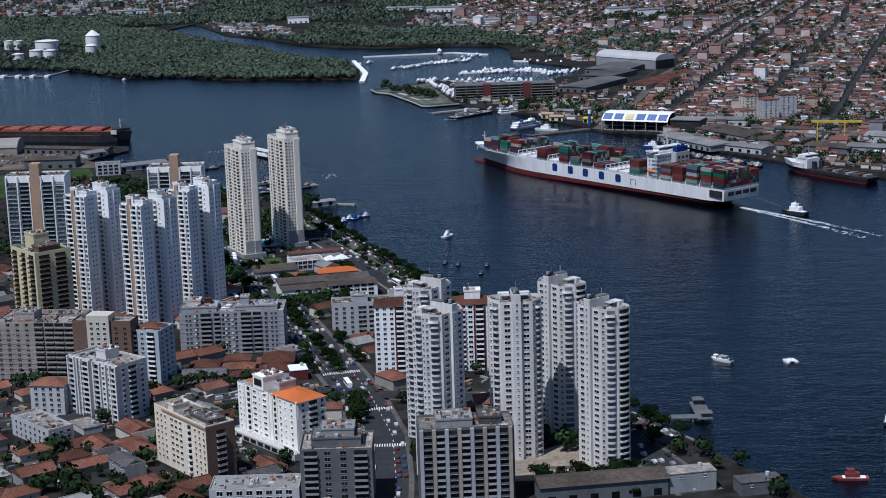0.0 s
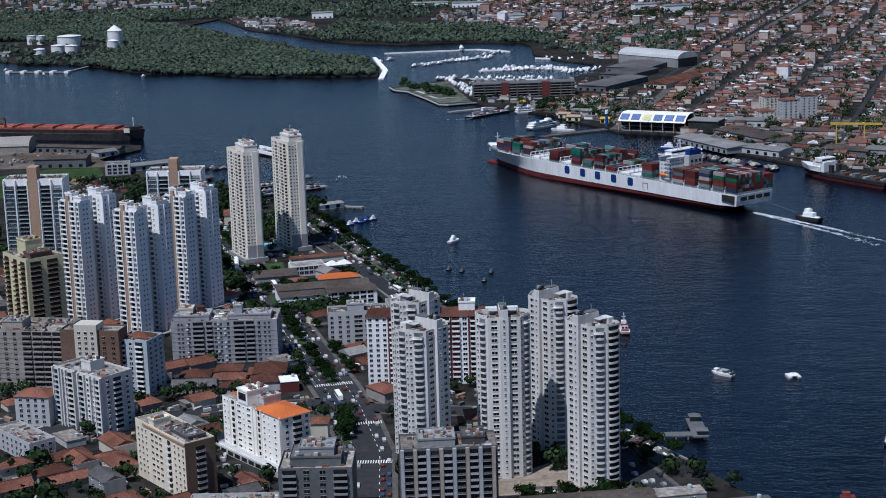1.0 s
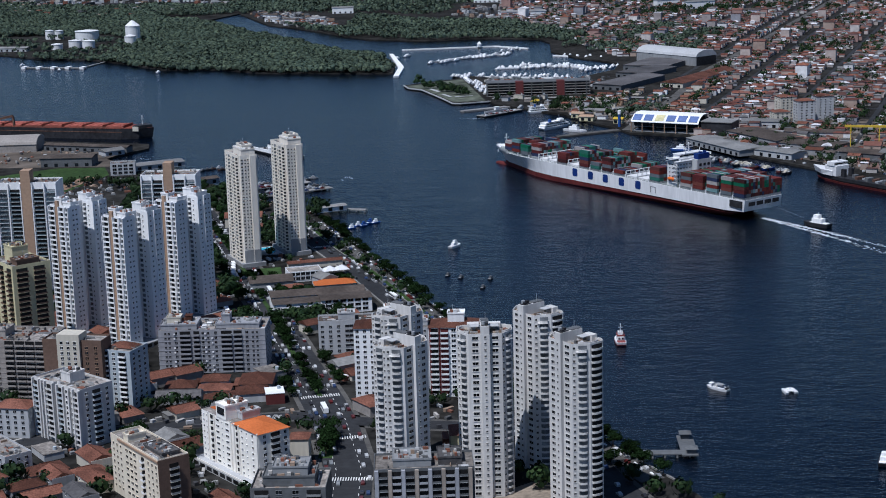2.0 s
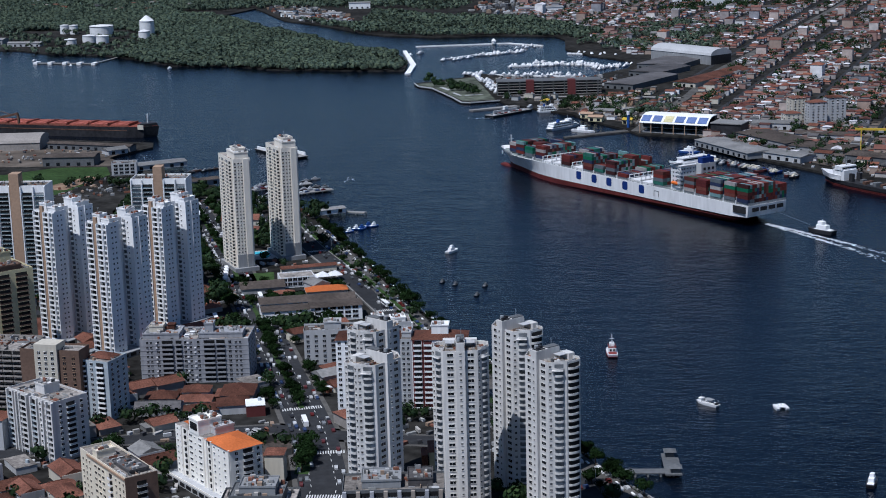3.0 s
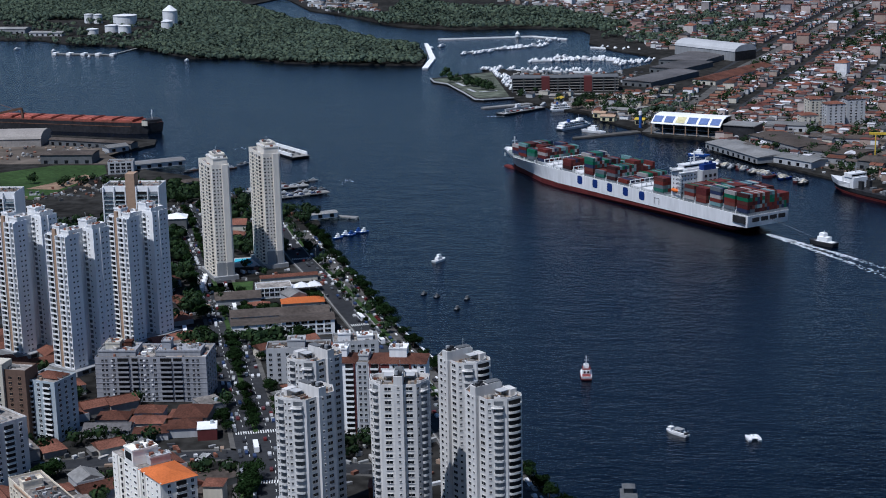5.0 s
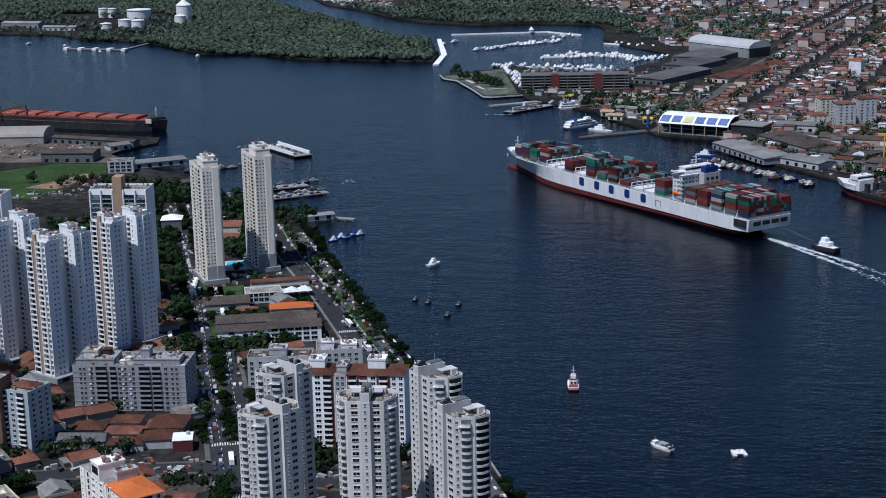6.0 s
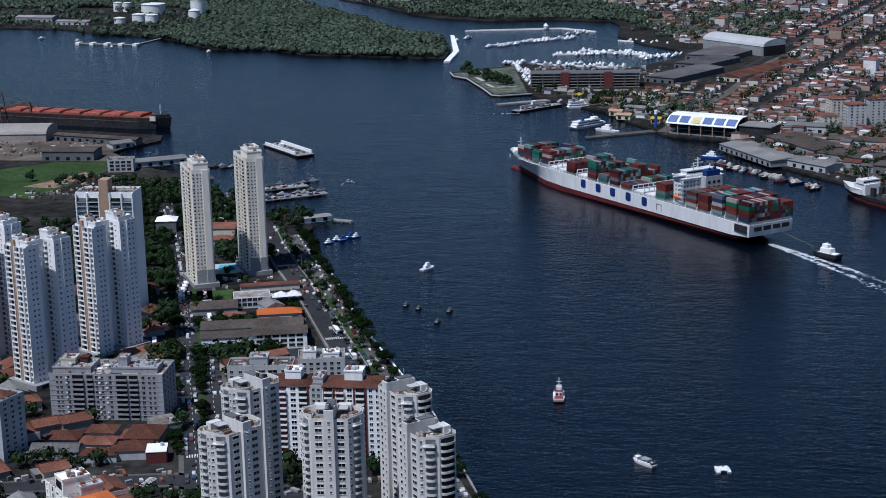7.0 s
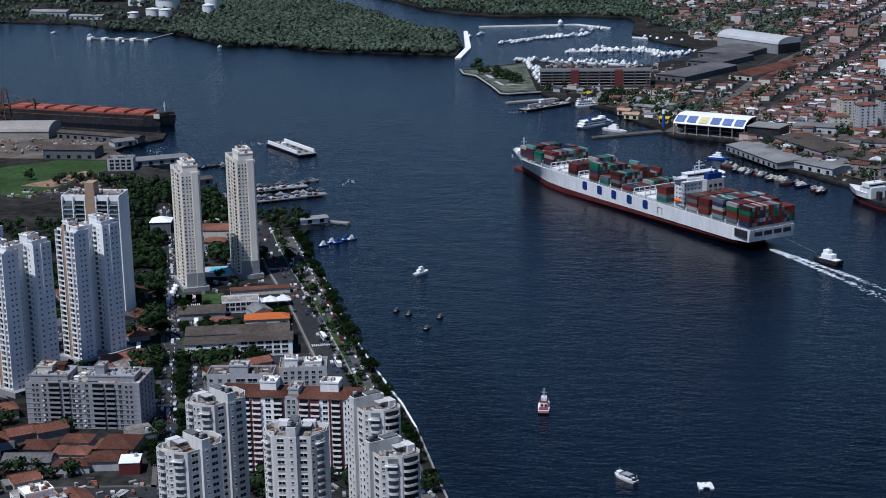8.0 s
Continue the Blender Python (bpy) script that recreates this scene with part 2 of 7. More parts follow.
GROUND = mat("town_ground", (0.026, 0.025, 0.023), 0.95, 0.45, 0.12, 0.015, spec=0.03)
single("ground", ground, GROUND, "flat grey built-up ground with a straight quay edge", "ground", "structure")


def water_material():
    m = bpy.data.materials.new("harbour_water")
    m.use_nodes = True
    nt = m.node_tree
    b = nt.nodes["Principled BSDF"]
    b.inputs["Base Color"].default_value = (0.0005, 0.0024, 0.0068, 1)
    b.inputs["Roughness"].default_value, b.inputs["IOR"].default_value = 0.18, 1.33
    geo = nt.nodes.new("ShaderNodeNewGeometry")
    normal = None
    for scale, strength, dist, stretch in ((0.34, 0.42, 0.8, 1.7), (0.12, 0.27, 2.0, 2.2), (0.035, 0.18, 4.0, 1.8), (0.006, 0.16, 6.0, 1.5)):
        mp = nt.nodes.new("ShaderNodeMapping")
        mp.inputs["Rotation"].default_value = (0, 0, 0.35)
        mp.inputs["Scale"].default_value = (1, stretch, 1)
        nt.links.new(geo.outputs["Position"], mp.inputs["Vector"])
        n = nt.nodes.new("ShaderNodeTexNoise")
        n.inputs["Scale"].default_value, n.inputs["Detail"].default_value = scale, 5
        nt.links.new(mp.outputs[0], n.inputs["Vector"])
        bp = nt.nodes.new("ShaderNodeBump")
        bp.inputs["Strength"].default_value, bp.inputs["Distance"].default_value = strength, dist
        nt.links.new(n.outputs["Fac"], bp.inputs["Height"])
        if normal is not None:
            nt.links.new(normal, bp.inputs["Normal"])
        normal = bp.outputs[0]
    nt.links.new(normal, b.inputs["Normal"])
    return m


WATER = water_material()
sea = Shape()
sea.face((-3000, -500, 0), (3000, -500, 0), (3000, 4985, 0), (-3000, 4985, 0))
single("water", sea, WATER, "dark blue rippled harbour water", "water", "structure")


# ---------------------------------------------------------------- apartment buildings
SHARED = {}
IVORY = mat("ivory_render", (0.76, 0.71, 0.62), 0.7, 0.07, 0.6, 0.05, streak=0.12)
FOOT = []
rng0 = random.Random(2)
CLUTTER = island_mat("mixed_clutter", ((0.30, 0.30, 0.29), (0.25, 0.25, 0.25), (0.10, 0.10, 0.10), (0.30, 0.22, 0.16), (0.40, 0.38, 0.35), (0.06, 0.06, 0.065), (0.50, 0.50, 0.50), (0.20, 0.09, 0.06)), 0.8, 0.2)
TERRACE = mat("sandy_terrace_tiles", (0.24, 0.20, 0.155), 0.9, 0.25, 0.5, 0.1)


def shared(key, make):
    if key not in SHARED:
        SHARED[key] = make()
    return SHARED[key]


def window_mesh(w, h, trim):
    def make():
        s = Shape()
        s.box(-w / 2, -0.06, 0, w / 2, 0.05, h)
        s.slot = 1
        s.box(-w / 2 - 0.12, -0.22, -0.14, w / 2 + 0.12, 0.05, 0)
        s.box(-w / 2 - 0.12, -0.16, h, w / 2 + 0.12, 0.05, h + 0.12)
        s.box(-0.04, -0.09, 0, 0.04, -0.06, h)
        return s.mesh("window", GLASS, trim)
    return shared(("window", w, h, trim.name), make)


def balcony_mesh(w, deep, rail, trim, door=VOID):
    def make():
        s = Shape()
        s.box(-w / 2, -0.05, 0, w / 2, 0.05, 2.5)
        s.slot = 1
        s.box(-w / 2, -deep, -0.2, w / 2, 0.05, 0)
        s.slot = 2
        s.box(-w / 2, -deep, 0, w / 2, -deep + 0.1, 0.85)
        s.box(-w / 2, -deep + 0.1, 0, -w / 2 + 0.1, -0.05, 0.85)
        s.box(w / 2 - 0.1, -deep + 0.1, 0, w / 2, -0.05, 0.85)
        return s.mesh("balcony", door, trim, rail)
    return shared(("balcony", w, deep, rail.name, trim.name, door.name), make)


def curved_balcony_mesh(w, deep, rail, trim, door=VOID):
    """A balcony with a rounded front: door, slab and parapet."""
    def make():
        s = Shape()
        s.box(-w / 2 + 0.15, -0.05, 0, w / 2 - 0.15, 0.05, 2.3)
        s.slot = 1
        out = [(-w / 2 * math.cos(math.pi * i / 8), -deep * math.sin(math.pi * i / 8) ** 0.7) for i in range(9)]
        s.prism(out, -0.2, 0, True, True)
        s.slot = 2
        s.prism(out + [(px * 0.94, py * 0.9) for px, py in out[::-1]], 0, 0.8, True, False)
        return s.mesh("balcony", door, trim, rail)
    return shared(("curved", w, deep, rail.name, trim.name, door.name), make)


def facade(b, p0, p1, z0, floors, fh, bays, trim=WHITE, first=0):
    """Bays along the wall from p0 to p1 (outside to its right): ('w', at, width, height) or ('b' or the rounded 'c', at, width, depth, rail), at from 0 to 1."""
    a, way = Vector(p0), Vector(p1) - Vector(p0)
    turn = math.degrees(math.atan2(way.y, way.x))
    for bay in bays:
        at = a + way * bay[1]
        for i in range(first, floors):
            if bay[0] == "w":
                ob = part("window", window_mesh(round(bay[2] * 1.15, 2), round(bay[3] * 1.28, 2), trim), None, b)
                ob.matrix_basis = pose(at.x, at.y, z0 + i * fh + 0.85, 0, 0, turn)
            elif bay[0] == "c":
                ob = part("balcony", curved_balcony_mesh(bay[2], bay[3], bay[4], trim, *bay[5:]), None, b)
                ob.matrix_basis = pose(at.x, at.y, z0 + i * fh + 0.2, 0, 0, turn)
            else:
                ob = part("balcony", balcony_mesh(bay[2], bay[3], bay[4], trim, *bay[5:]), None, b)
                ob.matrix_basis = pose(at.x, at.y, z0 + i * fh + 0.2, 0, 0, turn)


def row_of(n, w, h, lo=0.06, hi=0.94):
    return [("w", lo + (hi - lo) * (i + 0.5) / n, w, h) for i in range(n)]


def ring(poly, t):
    """The polygon moved inwards by t."""
    out, k = [], len(poly)
    for i in range(k):
        p, q, r = Vector(poly[i - 1]), Vector(poly[i]), Vector(poly[(i + 1) % k])
        d0, d1 = (q - p).normalized(), (r - q).normalized()
        n0, n1 = Vector((-d0.y, d0.x)), Vector((-d1.y, d1.x))
        bis = n0 + n1
        out.append(tuple(q + bis * (t / max(0.3, 1 + n0.dot(n1)))))
    return out


def block(name, x, y, rot, poly, h, wall, label, roof=ROOFGREY, base=2.0, parapet=0.9, slabs=0, fh=2.9, band=None, group=""):
    """A building's walls, flat roof, parapet and, where they show, floor bands."""
    b = thing(name, x, y, base, rot, label, "apartment building", group)
    FOOT.append([tuple((pose(x, y, 0, 0, 0, rot) @ Vector((px, py, 0))).xy) for px, py in ring(poly, -5)])
    part("wall", Shape().prism(poly, 0, h, top=False), wall, b)
    inner = ring(poly, 0.25)
    part("roof", Shape().prism(inner, h - 0.35, h - 0.1), roof, b)
    if parapet:
        s, k = Shape(), len(poly)
        s.v = [(*p, z) for ring_, z in ((poly, h), (poly, h + parapet), (inner, h + parapet), (inner, h - 0.1)) for p in ring_]
        s.f = [(r * k + i, r * k + (i + 1) % k, r * k + k + (i + 1) % k, r * k + k + i) for r in range(3) for i in range(k)]
        s.s = [0] * len(s.f)
        part("parapet", s, wall, b)
    if parapet and h > 9:
        xs, ys = [p[0] for p in inner], [p[1] for p in inner]
        s, n = Shape(), int((max(xs) - min(xs)) * (max(ys) - min(ys)) / 16)
        for _ in range(n):
            px, py = rng0.uniform(min(xs) + 1, max(xs) - 2), rng0.uniform(min(ys) + 1, max(ys) - 2)
            dx, dy, dz = rng0.choice(((rng0.uniform(0.7, 1.8), rng0.uniform(0.7, 1.8), rng0.uniform(0.5, 1.7)), (rng0.uniform(2, 6), 0.25, 1.0), (0.25, rng0.uniform(2, 5), 1.1), (rng0.uniform(1.5, 4), rng0.uniform(1.5, 3), 0.12)))
            if inside(px, py, inner) and inside(px + dx, py + dy, inner):
                s.box(px, py, h - 0.1, px + dx, py + dy, h - 0.1 + dz + rng0.uniform(0, 0.05))
        if s.f:
            tagged(part("roof_clutter", s, CLUTTER, b), kind="stuff")
    for i in range(slabs):
        part("floor_band", Shape().prism(ring(poly, -0.14), (i + 1) * fh - 0.12, (i + 1) * fh + 0.14, True, True), band or wall, b)
    return b


def roof_box(b, x0, y0, x1, y1, z, h, wall, name="stair_head"):
    s = Shape().box(x0, y0, z, x1, y1, z + h)
    s.box(x0 - 0.25, y0 - 0.25, z + h, x1 + 0.25, y1 + 0.25, z + h + 0.25)
    ob = part(name, s, wall, b)
    wide, deep = x1 - x0, y1 - y0
    if wide * deep > 20:
        lip = Shape()
        for ax, ay, bx, by in ((x0 - 0.25, y0 - 0.25, x1 + 0.25, y0), (x0 - 0.25, y1, x1 + 0.25, y1 + 0.25), (x0 - 0.25, y0, x0, y1), (x1, y0, x1 + 0.25, y1)):
            lip.box(ax, ay, z + h + 0.25, bx, by, z + h + 0.85)
        part("roof_lip", lip, wall, ob)
        s = Shape()
        for _ in range(int(wide * deep / 9) + 1):
            w, d = rng0.uniform(0.7, 2.2), rng0.uniform(0.7, 2.0)
            px, py = rng0.uniform(x0 + 0.2, max(x0 + 0.3, x1 - w - 0.2)), rng0.uniform(y0 + 0.2, max(y0 + 0.3, y1 - d - 0.2))
            s.box(px, py, z + h + 0.25, px + w, py + d, z + h + 0.3 + rng0.uniform(0.4, 1.7))
        tagged(part("roof_clutter", s, CLUTTER, ob), kind="stuff")
        part("antenna", Shape().beam((x0 + wide * 0.3, y0 + deep * 0.5, z + h + 0.25), (x0 + wide * 0.3, y0 + deep * 0.5, z + h + 4.5), 0.14).beam((x0 + wide * 0.3 - 0.8, y0 + deep * 0.5, z + h + 3.9), (x0 + wide * 0.3 + 0.8, y0 + deep * 0.5, z + h + 3.9), 0.1), STEEL, ob)
    return ob


def rect(w, d):
    return [(0, 0), (w, 0), (w, d), (0, d)]


GRID = -54


def white_tower(x, y, h):
    """Two slabs with a deep recess between them and a sunny front of stacked balconies."""
    poly = [(0, 0), (17.5, 0), (17.5, 8.6), (9.5, 8.6), (9.5, 18.4), (18.6, 18.4), (18.6, 30.5), (2, 30.5), (2, 20), (0, 20)]
    b = block("apartment_tower", x, y, -32, poly, h, WHITE, "tall white apartment tower with stacked balconies and a tan stripe", parapet=1.2, group="white towers")
    n = int(h / 3.05) - 1
    fh = (h - 3) / n
    part("stripe", Shape().box(6.0, -1.3, 0, 8.6, 0, h + 4), TAN, b, "tan vertical stripe")
    facade(b, (0, 0), (17.5, 0), 3, n, fh, [("b", 0.16, 5.0, 1.7, WHITE), ("b", 0.63, 4.7, 1.7, WHITE), ("b", 0.89, 3.5, 1.2, WHITE)])
    for px in (0.15, 5.5, 8.9, 13.4, 14.2, 17.2):
        part("pilaster", Shape().box(px - 0.25, -1.8, 0, px + 0.25, 0, h + 0.4), WHITE, b)
    facade(b, (17.5, 0), (17.5, 8.6), 3, n, fh, [("w", 0.3, 0.9, 0.8), ("w", 0.62, 0.9, 0.8)])
    facade(b, (18.6, 18.4), (18.6, 30.5), 3, n, fh, [("w", 0.2, 0.9, 0.8), ("w", 0.58, 0.9, 0.8), ("w", 0.82, 0.8, 0.7)])
    facade(b, (9.5, 8.6), (9.5, 18.4), 3, n, fh, [("w", 0.5, 1.6, 1.1)])
    facade(b, (9.5, 18.4), (18.6, 18.4), 3, n, fh, [("b", 0.2, 2.4, 0.9, WHITE, CURTAIN), ("w", 0.55, 0.7, 0.7)])
    part("fin", Shape().box(18.6, 23.2, h * 0.3, 19.3, 23.9, h + 1), WHITE, b, "white vertical fin")
    roof_box(b, 1.5, 3, 7.5, 9, h, 4.2, WHITE)
    roof_box(b, 9, 2.5, 16, 7.6, h, 2.4, WHITE, "penthouse")
    roof_box(b, 5, 19.5, 12.5, 27, h, 5.0, WHITE)
    roof_box(b, 12.8, 19, 17, 29, h, 2.6, WHITE, "penthouse")
    part("podium", Shape().box(-4, -4, 0, 22, 34, 3.2), GREY, b)
    # flat dark panels imitate the shade inside the podium's openings
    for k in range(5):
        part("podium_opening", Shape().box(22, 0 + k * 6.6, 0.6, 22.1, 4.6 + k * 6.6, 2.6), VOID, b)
    return b


def slim_tower(x, y, h):
    rot = -63
    poly = [(0, 0), (31, 0), (31, 1.0), (33, 1.0), (33, 13.8), (2, 13.8), (2, 10), (0, 10)]
    b = block("slim_tower", x, y, rot, poly, h, IVORY, "slender ivory apartment tower, thirty-odd floors high", parapet=1.4, group="slim towers")
    n = 31
    fh = (h - 4) / n
    facade(b, (0, 0), (31, 0), 3, n, fh, [("w", 0.12, 1.4, 1.0), ("b", 0.32, 4.6, 1.2, IVORY, CURTAIN), ("w", 0.48, 1.2, 1.0), ("b", 0.66, 4.8, 1.2, IVORY, CURTAIN), ("b", 0.90, 5.0, 1.3, IVORY)], IVORY)
    facade(b, (33, 1.0), (33, 13.8), 3, n, fh, [("w", 0.1, 1.1, 0.9), ("w", 0.3, 0.8, 0.8), ("w", 0.47, 0.8, 0.8)], IVORY)
    part("pilaster", Shape().box(33, 8.2, 0, 33.8, 12.6, h + 1), IVORY, b)
    roof_box(b, 13, 2.6, 32, 12.8, h, 5.0, IVORY, "penthouse")
    roof_box(b, 17, 4, 30, 11.5, h + 5.2, 2.6, IVORY, "lift_room")
    for i in range(5):
        part("pergola_beam", Shape().box(14.6 + i * 3.8, 2.2, h + 5.3, 15.0 + i * 3.8, 13.2, h + 6.6), WHITE, b)
    part("podium", Shape().box(-2, -2, 0, 36, 16, 3), GREY, b)
    part("base_cladding", Shape().box(33, 1, 3, 33.3, 8.2, 12.5).box(33.8, 8.2, 3, 34.1, 12.6, 12.5), GREY, b, "grey tiled base")
    return b


for x, y, h in ((-240, 1041, 83), (-199, 1010, 82), (-178.5, 1066, 80)):
    white_tower(x, y, h)
slim_tower(-164, 1245, 81.5)
slim_tower(-134.5, 1280, 83)


BAYWHITE = mat("weathered_white_render", (0.60, 0.585, 0.56), 0.75, 0.12, 0.5, 0.06, streak=0.12)


def bay_tower(x, y, rot, h):
    """Waterfront tower about its middle: a flat stair-core front, canted balcony sides and roof terraces with rounded parapets."""
    poly = [(-12.5, -4.5), (-7.6, -11), (-2, -11), (-2, -12.6), (2, -12.6), (2, -11), (7.6, -11), (12.5, -4.5), (12.5, 3), (9.5, 5), (-9.5, 5), (-12.5, 3)]
    b = block("waterfront_tower", x, y, rot, poly, h, BAYWHITE, "white waterfront apartment tower with canted balconies and a blank stair core", parapet=1.1, group="waterfront towers", roof=TERRACE)
    n = round(h / 2.9)
    fh = h / n
    facade(b, (-7.6, -11), (-2, -11), 0.6, n, fh, [("w", 0.56, 2.3, 1.05)], BAYWHITE)
    facade(b, (2, -11), (7.6, -11), 0.6, n, fh, [("w", 0.44, 2.3, 1.05)], BAYWHITE)
    facade(b, (-2, -12.6), (2, -12.6), 1.6, n, fh, [("w", 0.5, 0.7, 0.7)], BAYWHITE)
    for p, q, lay in (((-12.5, -4.5), (-7.6, -11), (0.14, 0.5, 0.88)), ((7.6, -11), (12.5, -4.5), (0.12, 0.5, 0.86))):
        if p[0] * rot > 300 or q[0] * rot > 300 and p[0] > 0:
            continue
        facade(b, p, q, 0.6, n, fh, [("w", lay[0], 0.8, 0.8), ("c", lay[1] + 0.08, 4.2, 1.35, BAYWHITE, CURTAIN)], BAYWHITE)
        cap = Vector(p).lerp(Vector(q), 0.5)
        way = Vector(q) - Vector(p)
        part("top_canopy", Shape().prism([tuple(Matrix.Rotation(math.atan2(way.y, way.x), 2) @ Vector(v)) for v in ((-2.4, -1.7), (2.4, -1.7), (2.4, 0), (-2.4, 0))], 0, 0.3, True, True), BAYWHITE, b, "", pose(cap.x, cap.y, h - 2.6))
    for p, q in (((-12.5, 3), (-12.5, -4.5)), ((12.5, -4.5), (12.5, 3))):
        if p[0] * rot > -100:
            continue
        # right-hand doors stay near-black: the shade of that side is in their colour
        facade(b, p, q, 0.6, n, fh, [("c", 0.5, 6.4, 1.6, BAYWHITE)] if p[0] > 0 else [("w", 0.14, 0.75, 0.75), ("c", 0.52, 4.0, 1.2, BAYWHITE, CURTAIN), ("w", 0.9, 0.75, 0.75)], BAYWHITE)
    s = Shape().box(-1.9, -12.5, h - 1, 1.9, 0.5, h + 5)
    core = part("stair_core_head", s, BAYWHITE, b)
    part("lift_room", Shape().box(-1.7, -6, h + 5, 1.7, 0.3, h + 5.5), DARKGREY, core)
    part("tank_rack", Shape().box(-1.6, -11.8, h + 5, 1.6, -7.2, h + 5.4).box(-1.5, -9, h + 5.4, 0.4, -7.6, h + 6.5).box(0.2, -11.4, h + 5.4, 1.5, -9.8, h + 6.2), HULLDARK, core, "dark roof tanks and ducts")
    part("water_tank", Shape().cyl(-0.6, -10.4, h + 5.4, h + 6.8, 0.9), STEEL, core)
    part("antenna", Shape().beam((0.5, -3, h + 5), (0.5, -3, h + 9), 0.18), STEEL, core)
    for side in (-1, 1):
        rings = []
        for i in range(9):
            a = (i / 8 - 0.5) * math.pi
            arc = [(side * (7.6 + r * 0.8 * math.cos(a)), -2.0 + r * math.sin(a)) for r in (5.1, 5.4)]
            rings.append([(*arc[0], h - 0.2), (*arc[1], h - 0.2), (*arc[1], h + 1.5), (*arc[0], h + 1.5)][::side])
        s = Shape().loft(rings)
        part("curved_parapet", s, BAYWHITE, b)
        part("terrace_clutter", Shape().box(side * 8 - 1, -4, h - 0.2, side * 8 + 1.2, -2.6, h + 1.0).box(side * 5.5 - 0.6, -7, h - 0.2, side * 5.5 + 0.8, -6, h + 0.8), ROOFGREY, b)
        part("penthouse", Shape().box(min(side * 2.2, side * 7.5), 1.0, h - 0.3, max(side * 2.2, side * 7.5), 4.2, h + 2.7), BAYWHITE, b)
        part("awning", Shape().box(min(side * 2.4, side * 6.5), -3.4, h + 2.2, max(side * 2.4, side * 6.5), 1.0, h + 2.45), PALE, b)
    return b


bay_tower(-5, 742, 50, 77)
bay_tower(-9.8, 797, 50, 76)
bay_tower(33, 762, 3, 76.5)
bay_tower(59.5, 797, -50, 75.5)
bay_tower(75, 747, -50, 76)

# the red-roofed waterfront block
b = block("red_roofed_block", -40, 902, -1, rect(70, 18), 39, WHITE, "long white apartment block with clay-tiled roofs and red-brown balcony strips", parapet=0)
for x0, x1 in ((0, 34), (41, 70)):
    part("tiled_roof", Shape().hip(x0, 0, x1, 18, 39, 3.2), ROOFTILE, b)
part("recess", Shape().box(34.6, -0.3, 0, 40.4, 0, 39.6), PALE, b, "pale grey stair strip")
facade(b, (34.6, -0.3), (40.4, -0.3), 1, 13, 2.9, [("w", 0.28, 1.1, 1.1), ("w", 0.72, 1.1, 1.1)], PALE)
roof_box(b, 21, 5, 29, 13, 39.6, 5, WHITE)
roof_box(b, 51, 5, 60, 13, 39.6, 5.5, WHITE)
roof_box(b, 35, 5, 40, 16, 39, 2.4, PALE, "lift_room")
for px in (12.2, 17.5, 33.4, 41.6, 46.6, 56.6, 62.2):
    part("pilaster", Shape().box(px - 0.5, -0.5, 0, px + 0.5, 0, 39), REDBROWN, b, "red-brown pilaster")
facade(b, (0, 0), (70, 0), 1, 13, 2.9, row_of(3, 1.5, 1.2, 0.0, 0.17) + [("b", 0.21, 4.2, 1.4, WHITE), ("b", 0.29, 4.2, 1.4, WHITE, REDBROWN), ("w", 0.37, 2.2, 1.2), ("b", 0.44, 4.2, 1.4, WHITE), ]
       + [("b", 0.625, 4.2, 1.4, WHITE), ("b", 0.705, 4.2, 1.4, WHITE, REDBROWN), ("w", 0.775, 2.0, 1.2), ("b", 0.85, 4.2, 1.4, WHITE)] + row_of(2, 1.5, 1.2, 0.9, 1.0))

# pale render with a facade's bluish shade put into its colour
SHADEDPALE = mat("bluish_pale_render", (0.31, 0.315, 0.335), 0.8, 0.12, 0.5, 0.05, streak=0.15)
# pale block on the inland avenue
b = block("apartment_block", -158, 952, 1, rect(62, 26), 25, SHADEDPALE, "pale ten-storey apartment block with a cluttered flat roof", slabs=8, fh=2.75)
facade(b, (0, 0), (62, 0), 0.4, 9, 2.75, [("w", 0.07, 1.0, 1.0), ("w", 0.105, 1.0, 1.0), ("w", 0.17, 1.2, 1.2), ("b", 0.255, 6.2, 1.2, SHADEDPALE), ("b", 0.36, 3.4, 0.9, SHADEDPALE), ("w", 0.42, 1.2, 1.2), ("w", 0.47, 1.0, 1.0),
                                          ("w", 0.54, 1.2, 1.2), ("b", 0.64, 6.2, 1.2, SHADEDPALE), ("b", 0.745, 4.8, 0.9, SHADEDPALE), ("w", 0.83, 1.3, 1.2), ("w", 0.885, 1.0, 1.0), ("w", 0.925, 1.0, 1.0)], SHADEDPALE)
facade(b, (62, 0), (62, 26), 0.4, 9, 2.75, row_of(4, 1.4, 1.1), SHADEDPALE)
for k in range(9):
    for px in (9.6, 27.5, 31.5):
        if (k * 7 + int(px)) % 3:
            part("air_conditioner", shared("air_conditioner", lambda: Shape().box(-0.5, -0.5, 0, 0.5, 0, 0.7).mesh("air_conditioner", HULLWHITE)), None, b, "", pose(px, 0, 1.2 + k * 2.75))
roof_box(b, 1, 4, 22, 20, 25, 2.6, SHADEDPALE, "penthouse")
roof_box(b, 4, 9, 12, 17, 27.8, 3, CREAM)
roof_box(b, 14, 12, 18, 17, 27.8, 3.2, ROOFTILE, "tiled_canopy")
roof_box(b, 33, 5, 58, 18, 25, 2.4, SHADEDPALE, "penthouse")
roof_box(b, 36, 8, 41, 15, 27.6, 4.5, SHADEDPALE, "water_tank")
